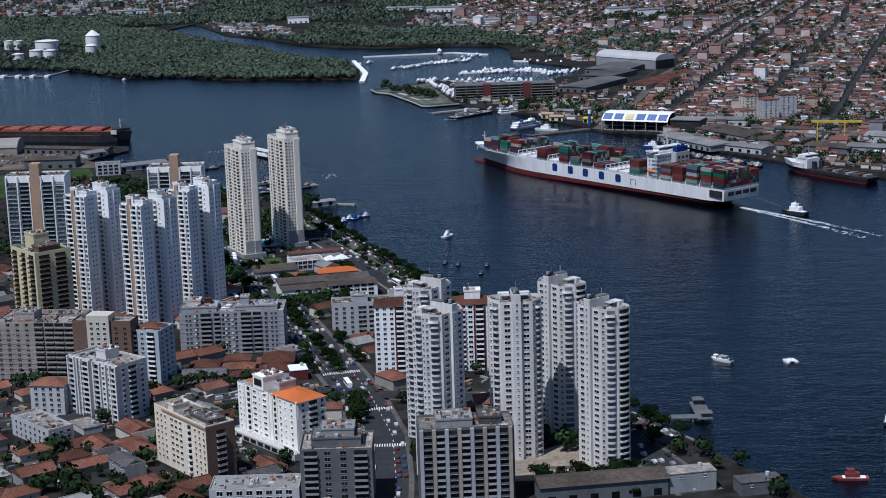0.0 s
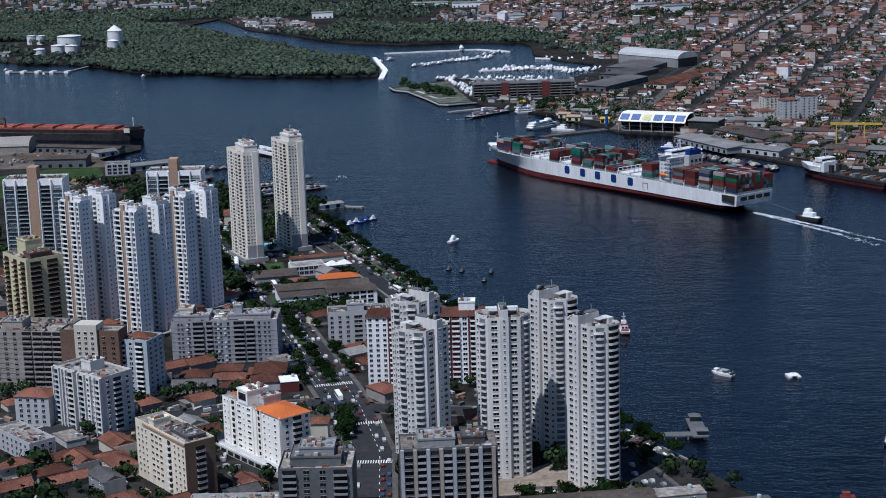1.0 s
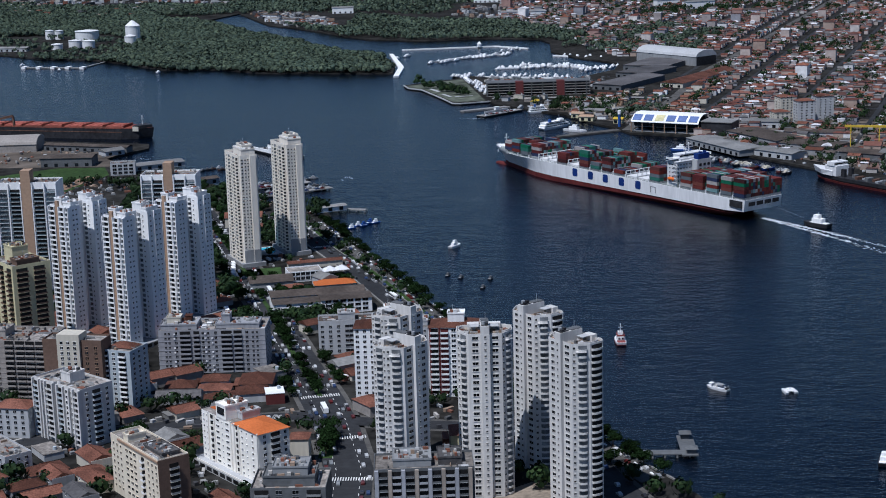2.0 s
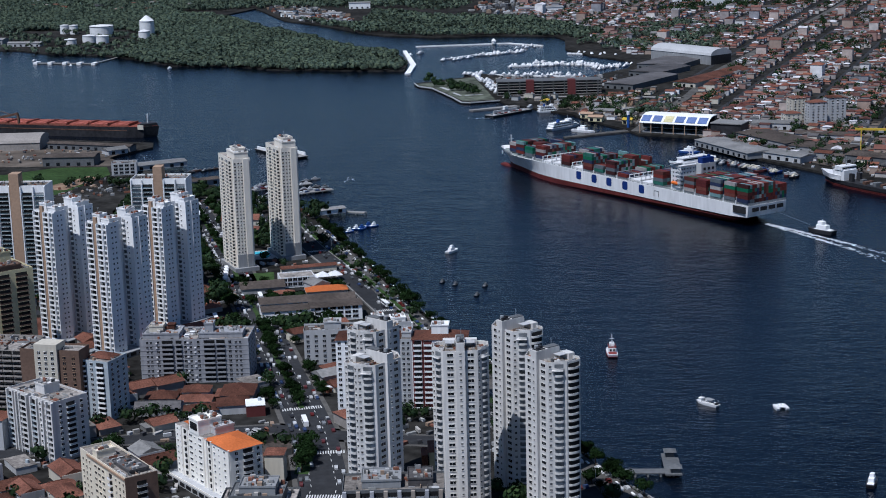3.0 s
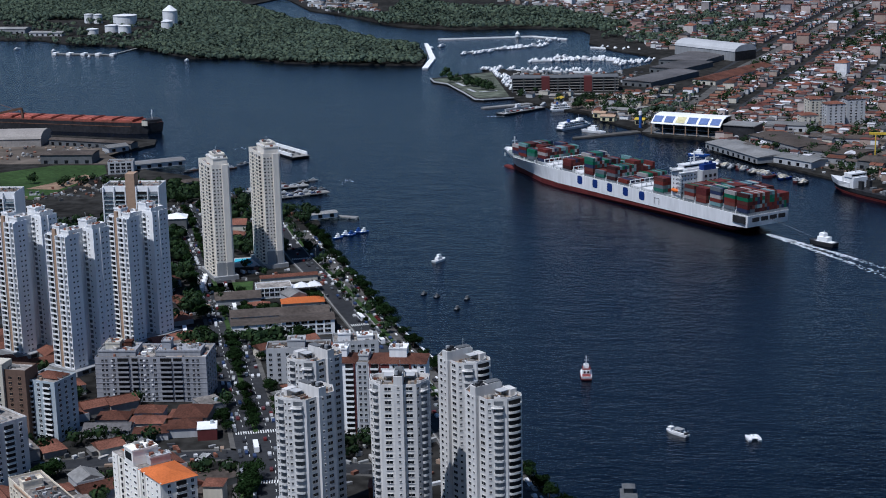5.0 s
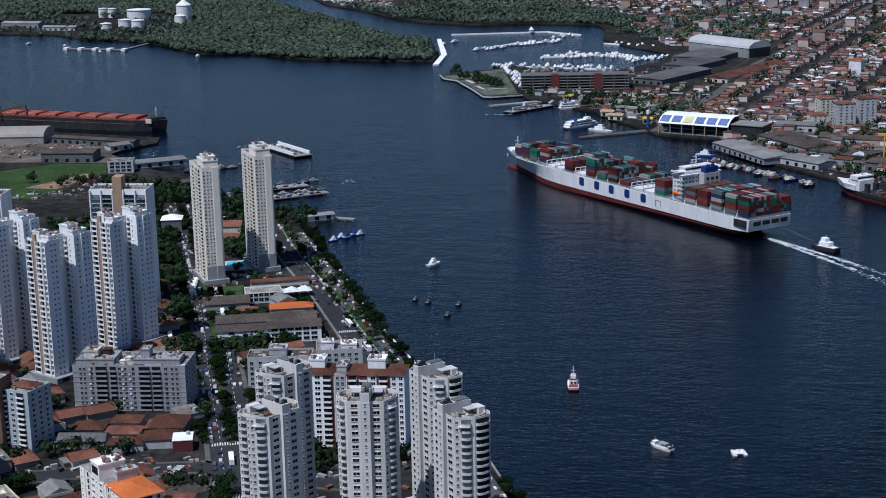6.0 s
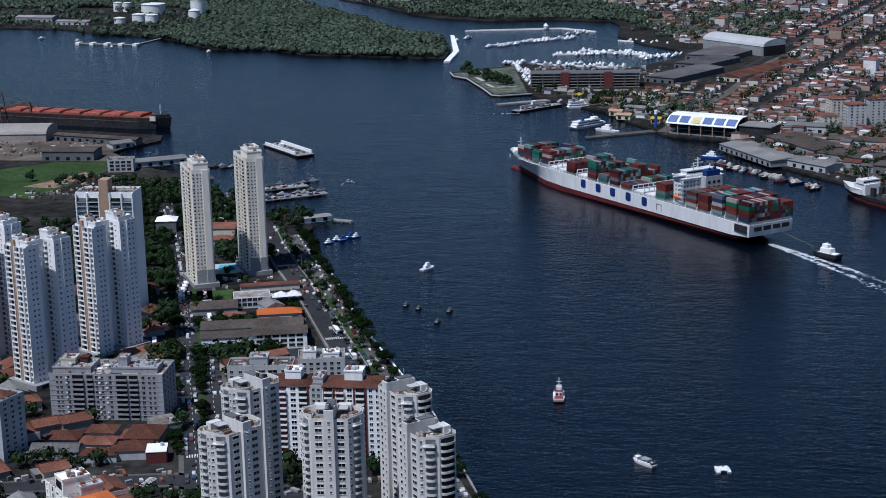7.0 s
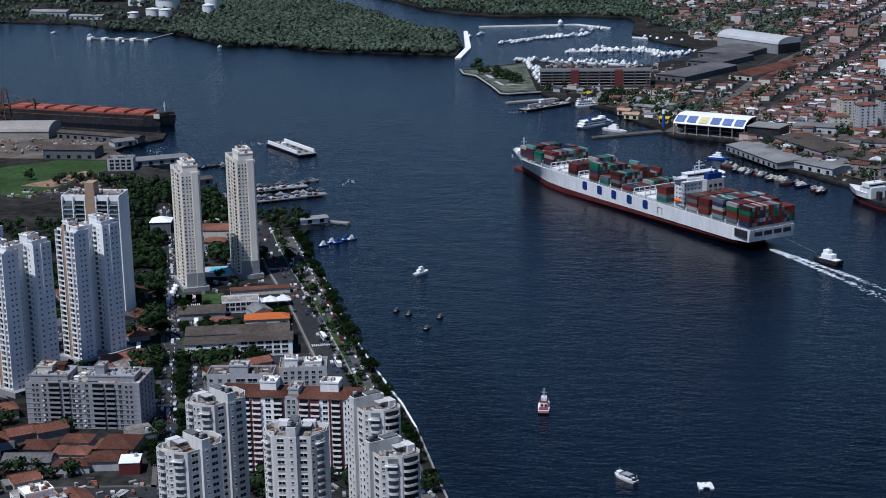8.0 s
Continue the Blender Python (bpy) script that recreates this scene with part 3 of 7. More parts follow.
for px, py in ((25, 6), (27, 12), (29, 19), (24, 21), (43, 21), (52, 22)):
    roof_box(b, px, py, px + 2.2, py + 1.8, 25, 1.6, rng0.choice((WHITE, GREY, TAN)), "roof_clutter")

# white building with the orange roof
b = block("orange_roofed_building", -106, 803, -50, rect(52, 17), 27.5, WARMWHITE, "white apartment building with a bright orange tiled roof", parapet=0)
part("tiled_roof", Shape().hip(29.5, 0, 52, 17, 27.5, 2.4), ORANGE, b)
roof_box(b, 24.2, 6, 28.6, 16, 27.5, 3.2, PALE, "plant_room")
part("tiled_roof", Shape().hip(1, 5, 12.4, 16, 27.5, 1.6), ORANGE, b)
roof_box(b, 15, -0.4, 24, 12, 27.5, 6.5, WARMWHITE)
part("stair_window", Shape().box(16.3, -0.6, 29.5, 22.7, -0.4, 33), GLASS, b)
facade(b, (0, 0), (52, 0), 3.5, 8, 2.95, [("w", 0.04, 0.8, 0.8), ("w", 0.10, 0.8, 0.8), ("b", 0.185, 2.4, 0.7, WARMWHITE), ("w", 0.29, 2.3, 0.85), ("w", 0.37, 0.7, 0.6), ("w", 0.46, 2.3, 0.85), ("w", 0.53, 0.7, 0.6), ("b", 0.63, 1.7, 0.5, WARMWHITE), ("w", 0.72, 1.0, 0.8), ("w", 0.80, 0.7, 0.6), ("w", 0.90, 1.1, 0.9)])
for px in (6.6, 12.4, 27.8, 31.0, 35.2, 51.6):
    part("pilaster", Shape().box(px - 0.3, -0.7, 3.2, px + 0.3, 0, 27.9), WARMWHITE, b)
facade(b, (52, 0), (52, 17), 3.5, 8, 2.95, [("w", 0.2, 1.2, 1.2), ("b", 0.55, 5, 1.3, PALE), ("w", 0.87, 1.2, 1.2)])
part("podium", Shape().box(-3, -5, 0, 55, 20, 3.2), PALE, b, "pale podium deck")
part("podium_rail", Shape().box(-3, -5, 3.2, 55, -4.8, 4.2), WARMWHITE, b)
# dark sheets on the podium front, painting the shade of its openings
for k in range(9):
    part("podium_opening", Shape().box(-1.5 + k * 6.2, -5.1, 0.5, 3.2 + k * 6.2, -5, 2.5), VOID, b)

# beige building with a brown end wall
b = block("beige_building", -142, 766, -52, rect(49, 15), 28, BEIGE, "beige apartment building with a brown tiled end wall")
facade(b, (0, 0), (49, 0), 2.5, 8, 2.95, row_of(3, 1.1, 1.0, 0.02, 0.25) + row_of(3, 2.0, 1.0, 0.3, 0.55) + [("b", 0.68, 3, 1.1, WHITE)] + row_of(3, 1.1, 1.0, 0.75, 0.99), BEIGE)
part("end_wall", Shape().box(49, -0.2, 0, 49.3, 15.2, 28.5), BROWN, b, "brown tiled end wall")
facade(b, (49.3, 0), (49.3, 15), 2.5, 8, 2.95, [("b", 0.5, 4.5, 1.1, GREY)], BEIGE)
part("cornice", Shape().box(8, -0.5, 27.2, 49, 0, 28.2), TAN, b)
roof_box(b, 12, 1, 17, 10, 28, 3, BEIGE)
roof_box(b, 27, 4, 45, 13, 28, 1.2, ROOFDARK, "plant_room")

PALEBLUE2 = mat("pale_blue_render", (0.40, 0.45, 0.48), 0.7, 0.08, 0.5, 0.05)
# white building among the houses
b = block("white_building", -201, 848, -40, [(0, 0), (18, 0), (18, 2), (21, 2), (21, 0), (40, 0), (40, 20), (0, 20)], 31, BAYWHITE, "white apartment building with an uneven terraced roof")
for px in (0.4, 5.6, 8.0, 11.0, 17.6, 21.4, 26.6, 31.5, 35.0, 39.6):
    part("pilaster", Shape().box(px - 0.45, -1.3, 0, px + 0.45, 0, 31.4), BAYWHITE, b)
facade(b, (0, 0), (18, 0), 2, 10, 2.8, [("b", 0.17, 4.2, 1.1, PALEBLUE2), ("w", 0.53, 1.5, 1.2), ("b", 0.8, 5.4, 1.1, BAYWHITE)])
facade(b, (21, 0), (40, 0), 2, 10, 2.8, [("b", 0.15, 4.2, 1.1, PALEBLUE2), ("w", 0.42, 2.2, 1.2), ("w", 0.64, 1.6, 1.2), ("b", 0.86, 3.6, 1.1, BAYWHITE)])
facade(b, (40, 0), (40, 20), 2, 10, 2.8, [("w", 0.2, 1.3, 1.2), ("b", 0.5, 5, 1.2, PALEBLUE2), ("w", 0.82, 1.3, 1.2)])
roof_box(b, 16, 6, 24, 15, 31, 4.5, BAYWHITE)

# low grey houses beside it
b = block("grey_walkup", -222, 845, -10, rect(19, 14), 16, PALE, "small grey walk-up with a tiled roof", parapet=0)
part("tiled_roof", Shape().hip(0, 0, 19, 14, 16, 3), ROOFTILE, b)
facade(b, (0, 0), (19, 0), 1, 5, 2.9, row_of(4, 1.4, 1.2), PALE)
b = block("grey_walkup", -224, 812, -48, rect(38, 14), 10, PALE, "low grey walk-up with a stained flat roof")
facade(b, (0, 0), (38, 0), 0.6, 3, 3, row_of(7, 1.3, 1.2), PALE)
facade(b, (38, 0), (38, 14), 0.6, 3, 3, row_of(3, 1.3, 1.2), PALE)

# yellowish tower with dark balconies
b = block("yellowish_tower", -266, 996, -50, rect(32, 24), 60, YELLOWISH, "pale yellow tower with dark stacked balconies", slabs=0)
facade(b, (0, 0), (32, 0), 3, 19, 2.95, [("b", 0.16, 6, 1.5, BROWN), ("b", 0.52, 5, 1.5, BROWN), ("b", 0.84, 6, 1.5, BROWN)], YELLOWISH)
facade(b, (32, 0), (32, 24), 3, 19, 2.95, [("b", 0.25, 7, 1.5, BROWN), ("b", 0.7, 7, 1.5, BROWN)], YELLOWISH)
roof_box(b, 8, 6, 20, 16, 60, 9, YELLOWISH)
roof_box(b, 21, 4, 30, 18, 60, 3, BROWN, "penthouse")

# big grey-beige block at the edge of the quarter
b = block("balconied_block", -256, 905, -8, rect(48, 30), 35, TAUPE, "grey-beige balconied apartment block with a flat roof", slabs=11)
facade(b, (0, 0), (48, 0), 1, 12, 2.9, row_of(4, 1.6, 1.2, 0.02, 0.48) + [("b", 0.57, 5.4, 1.4, TAUPE), ("b", 0.70, 5.4, 1.4, TAUPE), ("b", 0.82, 5.4, 1.4, TAUPE), ("b", 0.94, 5.2, 1.4, TAUPE)], TAUPE)
roof_box(b, 10, 8, 22, 20, 35, 4, TAUPE)

# white-and-brown building with a pale stair tower
b = block("brown_and_white_building", -208, 893, -10, rect(34, 13), 38, BROWN, "brown and white apartment building with a pale stair tower")
part("stair_tower", Shape().box(9, -1.5, 0, 22, 9, 42), CREAM, b)
facade(b, (9, -1.5), (22, -1.5), 1, 13, 2.9, row_of(3, 1.4, 1.2), WHITE)
facade(b, (22, 0), (34, 0), 1, 12, 2.9, row_of(2, 1.5, 1.2), TAN)

b = block("blue_white_building", -178, 893, -20, rect(20, 18), 32, PALEBLUE2, "bluish white building with a small tiled roof", parapet=0.8)
facade(b, (0, 0), (20, 0), 1, 11, 2.8, [("b", 0.2, 4, 1.1, WHITE)] + [("w", 0.48, 1.5, 1.2), ("b", 0.75, 4.5, 1.1, WHITE)], WHITE)
facade(b, (20, 0), (20, 18), 1, 11, 2.8, row_of(3, 1.4, 1.2), WHITE)
part("tiled_roof", Shape().hip(3, 6, 17, 16, 32.5, 2.4), ROOFTILE, b)

# towers behind the white ones
for x, y, w, h in ((-304, 1140, 41.5, 79.5), (-206, 1148, 38, 81.5)):
    b = block("balcony_tower", x, y, 0, rect(w, 18), h, WHITE, "white balcony tower with a tall tan stair shaft", group="balcony towers")
    facade(b, (0, 0), (w, 0), 2, int(h / 2.95) - 1, 2.95, [("b", 0.10, 6.2, 1.2, SCREEN, CURTAIN), ("b", 0.305, 6.6, 1.6, SCREEN), ("b", 0.695, 6.6, 1.6, SCREEN), ("b", 0.90, 6.2, 1.2, SCREEN, CURTAIN)])
    for px in (0.35, w * 0.2, w * 0.405, w * 0.595, w * 0.8, w - 0.35):
        part("pilaster", Shape().box(px - 0.35, -1.7, 0, px + 0.35, 0, h + 0.3), WHITE, b)
    part("stair_shaft", Shape().box(w * 0.42, -1.6, 0, w * 0.58, 8, h + 9), TAN, b, "tan stair shaft")

# long low institutional building with a brown roof
b = block("long_low_building", -108, 1074, 13, rect(64, 34), 8, WHITE, "long low white building with brown fibre-cement roofs", parapet=0, roof=SHEETBROWN)
part("sheet_roof", Shape().hip(0, 16, 62, 34, 9, 2.2, 0.8, True), SHEETBROWN, b)
part("upper_wall", Shape().box(0.4, 16.4, 8, 61.6, 33.6, 9), WHITE, b)
part("sheet_roof", Shape().hip(0, 0, 30, 15.5, 8, 1.0, 0.6, True), SHEETBROWN, b)
part("wing", Shape().box(31, -3, 0, 64, 14, 9.4), WHITE, b)
part("sheet_roof", Shape().hip(31, -3, 64, 14, 9.4, 1.0, 0.7, True), SHEETBROWN, b)
facade(b, (31, -3), (64, -3), 0.6, 3, 3, row_of(6, 3.2, 1.4), PALE)

# mid-rise beside it
b = block("grey_midrise", -69, 985, 6, rect(36, 15), 20, PALE, "grey mid-rise with a stained flat roof", roof=SHEETBROWN)
facade(b, (0, 0), (36, 0), 0.6, 6, 3, row_of(3, 1.5, 1.2, 0, 0.4) + row_of(2, 4.2, 1.3, 0.42, 0.78) + row_of(2, 1.4, 1.2, 0.8, 1.0), PALE)
facade(b, (36, 0), (36, 15), 0.6, 6, 3, row_of(3, 1.4, 1.2), PALE)
roof_box(b, 12, 3, 22, 12, 20, 4, PALE)
b = block("bluish_midrise", -33, 1002, 10, rect(26, 18), 19, PALE, "bluish grey mid-rise with white water tanks")
facade(b, (0, 0), (26, 0), 0.6, 6, 2.9, row_of(6, 1.6, 1.2), PALE)
roof_box(b, 3, 3, 10, 10, 19, 4, WHITE, "water_tank")
roof_box(b, 14, 4, 23, 12, 19, 2, WHITE, "water_tank")

# dark buildings in the foreground: shade is put into the first two's wall colour
RIBTAN = mat("taupe_render", (0.34, 0.295, 0.25), 0.8, 0.12, 0.5, 0.05)
RIBGREY = mat("bluish_grey_render", (0.36, 0.365, 0.39), 0.8, 0.12, 0.5, 0.05)
b = block("ribbed_tower", -13, 690, 4, rect(42, 20), 36, DARKGREY, "grey ribbed apartment building with stepped roof", slabs=0)
for i in range(8):
    part("rib", Shape().box(i * 5.6 + 0.2, -1.4, 0, i * 5.6 + 1.8, 0, 36.5), RIBTAN if i % 2 else RIBGREY, b)
facade(b, (0, 0), (42, 0), 1, 12, 2.9, [("b", (i * 5.6 + 3.8) / 42, 3.6, 1.1, RIBGREY if i % 2 else DARKGREY) for i in range(7)], PALE)
roof_box(b, 8, 4, 24, 18, 36, 3, GREY)
roof_box(b, 27, 5, 37, 18, 36, 3, ROOFDARK, "plant_room")
b = block("dark_stepped_building", -66, 694, 0, rect(32, 24), 27, DARKGREY, "stepped apartment building with terraces, walls darkened for shade")
facade(b, (0, 0), (32, 0), 1, 9, 2.9, [("b", 0.15, 6, 1.3, GREY), ("w", 0.38, 2.2, 1.3), ("w", 0.6, 2.2, 1.3), ("b", 0.84, 6, 1.3, GREY)], GREY)
roof_box(b, 5, 4, 27, 20, 27, 4, DARKGREY, "penthouse")
roof_box(b, 9, 6, 24, 18, 31, 3.5, GREY)
b = block("low_walkup", -107, 694, 0, rect(40, 18), 10, PALE, "low grey walk-up with a sheet roof", parapet=0.5, roof=SHEET)
facade(b, (0, 0), (40, 0), 0.5, 3, 3, row_of(8, 2.2, 1.6), WHITE)


# ---------------------------------------------------------------- container ship
DECKGREEN = mat("grey_green_deck_paint", (0.22, 0.25, 0.24), 0.7, 0.2, 0.4, 0.05)
SHIP_AT = pose(147.2, 1505, 0, 0, 0, 126.9)
SHIP = thing("container_ship", 147.2, 1505, 0, 126.9, "long white container ship with red underside, deck half loaded", "container ship")
DECK = 16.8


def hull_ring(z, bow, half, stern, full):
    """One waterline of the hull, x towards the bow: full is the fullness of the fore part."""
    side = [(stern, -half * 0.95), (stern + 20, -half), (70, -half), (100, -half * (0.86 + 0.14 * full)), (125, -half * (0.52 + 0.45 * full)),
            (145, -half * (0.26 + 0.58 * full)), (162, -half * (0.1 + 0.48 * full)), (bow - 6, -half * (0.03 + 0.25 * full)), (bow, 0)]
    return [(px, py, z) for px, py in side] + [(px, -py, z) for px, py in side[-2::-1]]


def upswept(u, ring_):
    """The counter rises towards the stern along the lower lines of the hull."""
    return [(px, py, pz + (1 - u) ** 1.5 * max(0, -125 - px) * 0.06) for px, py, pz in ring_]


part("underside", Shape().loft([[(px, py * min(1, 0.25 + max(0, px + 172) / 110), pz) for px, py, pz in hull_ring(-3, 168, 20, -144, 0.1)], [(px, py * min(1, 0.45 + max(0, px + 172) / 110), pz) for px, py, pz in hull_ring(0, 170, 21.6, -150, 0.12)], hull_ring(4.6, 172, 22, -160, 0.2)]), HULLRED, SHIP, "dull red underside")
part("hull", Shape().loft([upswept(u, hull_ring(4.6 + (DECK - 4.6) * u, 172 + 10 * u ** 1.3, 22.02 + 0.08 * u, -174 - u, 0.2 + 0.8 * u ** 1.25)) for u in (k / 14 for k in range(15))]), HULLWHITE, SHIP)
s = Shape()
rim, rim_in = hull_ring(DECK, 182, 22.1, -175, 1.0), hull_ring(DECK, 181, 21.6, -174, 0.97)
tip = hull_ring(DECK + 2.2, 184.5, 22.1, -175, 1.05)
for i in range(5, 11):
    s.face(rim[i], rim[i + 1], tip[i + 1], tip[i])
    s.face(rim_in[i + 1], rim_in[i], tip[i], tip[i + 1])
part("bow_bulwark", s, HULLWHITE, SHIP)
ring_pts = [(math.cos(2 * math.pi * i / 10), math.sin(2 * math.pi * i / 10)) for i in range(10)]
part("bulb", Shape().loft([[(x, 2.8 * r * a, -0.3 + 3.0 * r * c) for a, c in ring_pts] for x, r in ((162, 1.0), (176, 1.0), (183, 0.85), (187, 0.4))]), HULLRED, SHIP, "red bulbous bow breaking the surface")
part("deck", Shape().prism([(px, py) for px, py, _ in hull_ring(0, 179, 21.4, -174, 0.95)], DECK, DECK + 0.12), DECKGREEN, SHIP)

# open mooring deck under the stern stacks: black panels paint the shade within
part("stern_opening", Shape().box(-172.5, 21.0, 10.2, -159, 22.35, 15.8), HULLDARK, SHIP)
for y in (-14, -5, 4, 13):
    part("transom_opening", Shape().box(-175.4, y - 3.4, 11.6, -174.7, y + 3.4, 14.8), HULLDARK, SHIP)
for x, z in ((-64, 8.5), (-70, 8.5)):
    part("pilot_mark", Shape().box(x, 21.9, z, x + 0.5, 22.25, z + 5), DARKGREY, SHIP)
part("pilot_mark", Shape().box(-70, 21.9, 13.2, -64, 22.25, 13.6), DARKGREY, SHIP)

# the owner's mark along the hull, as plain rounded blocks
for x in (38.2, 16.4, -4.1, -25.7, -47.5):
    pts = [(x + 3.5 * math.copysign(abs(math.cos(a)) ** 0.45, math.cos(a)), 12.3 + 3.6 * math.copysign(abs(math.sin(a)) ** 0.45, math.sin(a))) for a in (2 * math.pi * i / 16 for i in range(16))]
    part("hull_mark", Shape().loft([[(px, 21.9, pz) for px, pz in pts], [(px, 22.25, pz) for px, pz in pts]]), NAVY, SHIP, "dark blue plain hull mark")

# superstructure just aft of the middle
deckhouse = part("deckhouse", Shape().box(-94, -19.5, DECK, -82, 19.5, 37.6).box(-94.8, -20.2, 37.6, -81.4, 20.2, 38.2).box(-93, -15, 38.2, -82.4, 15, 40), HULLWHITE, SHIP, "white deckhouse")
bridge = part("bridge", Shape().box(-91.5, -22.3, 40, -83, 22.3, 40.5).box(-91, -14, 40.5, -83.5, 14, 43).box(-91.4, -14.6, 43, -83, 14.6, 43.5).box(-91.4, 22.0, 40.5, -83.1, 22.3, 41.7).box(-91.4, -22.3, 40.5, -83.1, -22.0, 41.7), HULLWHITE, SHIP)
part("bridge_glazing", Shape().box(-91.1, -13.6, 41.2, -83.4, 13.6, 42.4), GLASS, bridge)
part("funnel", Shape().box(-101, -13, DECK, -94.8, 3, 39), PALE, SHIP, "pale grey funnel casing")
part("funnel_top", Shape().box(-100.6, -11.5, 39, -95, 1.5, 43.6).box(-99, -9, 43.6, -97, -7, 45.4).box(-99, -4, 43.6, -97, -2, 45.0), NAVY, SHIP, "dark blue funnel top with exhaust pipes")
for z in (33.2, 29):
    for y in (-10, -5.4, -0.6):
        part("casing_louvre", shared("casing_louvre", lambda: Shape().box(-0.12, -1.3, 0, 0.1, 1.3, 2.2).mesh("casing_louvre", HULLDARK)), None, SHIP, "", pose(-101, y, z))
for z in (21, 24.5, 28, 31.4, 34.6):
    for y in (5, 8.4, 11.8, 15.2, 18):
        part("porthole", shared("porthole_aft", lambda: Shape().box(-0.1, -0.6, 0, 0.1, 0.6, 1.1).mesh("porthole", GLASS)), None, deckhouse, "", pose(-94, y, z))
    for x in (-92, -88.5, -85):
        part("porthole", shared("porthole_side", lambda: Shape().box(-0.6, -0.1, 0, 0.6, 0.1, 1.1).mesh("porthole", GLASS)), None, deckhouse, "", pose(x, 19.5, z))
    part("side_gallery", Shape().box(-95.5, 19.5, z - 1.0, -89, 20.9, z - 0.7).box(-95.5, 20.75, z - 0.7, -89, 20.9, z - 0.3), HULLWHITE, SHIP)
    part("gallery_stair", Shape().beam((-96, 20.6, z - 1.0), (-91.5, 20.6, z + 2.4), 0.6), STEEL, SHIP)
part("radar_mast", Shape().beam((-92, 8, 43.5), (-92, 8, 49), 0.5).beam((-92, 5.5, 47), (-92, 10.5, 47), 0.4).beam((-92, -8, 43.5), (-92, -8, 47.5), 0.5), HULLWHITE, SHIP)
part("mast", Shape().beam((-87, 0, 43), (-87, 0, 52), 0.9).beam((-87, -5, 48), (-87, 5, 48), 0.5).beam((-87, -3, 50.5), (-87, 3, 50.5), 0.4), HULLWHITE, SHIP)
part("foremast", Shape().beam((170, 0, DECK), (170, 0, DECK + 14), 0.8).beam((170, -3, DECK + 10), (170, 3, DECK + 10), 0.5), HULLWHITE, SHIP)
part("lifeboat", Shape().loft([[(-92 + x, 20.6 + 1.4 * c * r, 23.2 + 1.4 * a2 * r) for c, a2 in ring_pts] for x, r in ((0, 0.3), (1.5, 1), (7, 1), (8.5, 0.3))]), mat("lifeboat_orange", (0.65, 0.16, 0.03), 0.5, 0.1), SHIP, "orange covered lifeboat")

# hatch covers, lashing bridges and rail posts
BAYS = [(-168.5, 5), (-154, 5), (-137.5, 5), (-120.7, 4), (-106.5, 4), (-68, 5), (-52.5, 0), (-37.5, 0), (-21, 2), (-5, 5), (11, 2), (26.5, 5), (42, 0), (58, 4), (72, 0), (85.5, 0), (100, 4), (117, 4), (134, 4), (148, 3)]
for x, n in BAYS:
    half = 20.6 if x < 95 else 20.6 - (x - 95) * 0.16
    part("hatch_cover", Shape().box(x - 6.1, -half, DECK, x + 6.1, half, DECK + 2.0), HULLWHITE if n == 0 else STEEL, SHIP)
    s = Shape()
    for y in np.linspace(-half, half, 9):
        s.box(x + 6.7, y - 0.25, DECK, x + 7.5, y + 0.25, DECK + 5.4)
    for z in (DECK + 2.6, DECK + 5.2):
        s.box(x + 6.6, -half, z, x + 7.6, half, z + 0.35)
    part("lashing_bridge", s, HULLWHITE if n == 0 else STEEL, SHIP)
    part("rail_post", Shape().box(x + 6.6, 20.9, DECK, x + 7.4, 21.7, DECK + 3.0), HULLWHITE, SHIP)


for k in range(43):
    x = -150 + k * 6.8
    half = 21.9 if x < 95 else 21.9 - (x - 95) * 0.085
    part("rail_stanchion", shared("rail_stanchion", lambda: Shape().box(-0.14, -0.14, 0, 0.14, 0.14, 1.5).mesh("rail_stanchion", STEEL)), None, SHIP, "", pose(x, half - 0.5, DECK))
for x0, x1 in ((-165, -90), (-90, -10), (-10, 70)):
    part("guard_rail", Shape().beam((x0, 21.4, DECK + 1.45), (x1, 21.4, DECK + 1.45), 0.16).beam((x0, 21.4, DECK + 0.75), (x1, 21.4, DECK + 0.75), 0.12), STEEL, SHIP)


def box_material(name):
    m = mat(name, (1, 1, 1), 0.6, 0.14, 0.5, 0.05)
    nt = m.node_tree
    info = nt.nodes.new("ShaderNodeObjectInfo")
    geo = next(n for n in nt.nodes if n.type == "NEW_GEOMETRY")
    ramp = nt.nodes.new("ShaderNodeValToRGB")
    ramp.color_ramp.interpolation = "CONSTANT"
    tones = ((0.04, 0.13, 0.10), (0.115, 0.030, 0.026), (0.088, 0.022, 0.022), (0.020, 0.120, 0.065), (0.030, 0.040, 0.085), (0.135, 0.045, 0.036), (0.11, 0.125, 0.14), (0.135, 0.030, 0.024), (0.16, 0.26, 0.27), (0.085, 0.032, 0.028), (0.33, 0.31, 0.30), (0.045, 0.018, 0.018))
    while len(ramp.color_ramp.elements) < len(tones):
        ramp.color_ramp.elements.new(1.0)
    for i, (e, c) in enumerate(zip(ramp.color_ramp.elements, tones)):
        e.position, e.color = i / len(tones), (*c, 1)
    nt.links.new((geo.outputs["Random Per Island"] if "joined" in name else info.outputs["Random"]), ramp.inputs[0])
    hue = next(n for n in nt.nodes if n.type == "HUE_SAT")
    nt.links.new(ramp.outputs[0], hue.inputs["Color"])
    return m


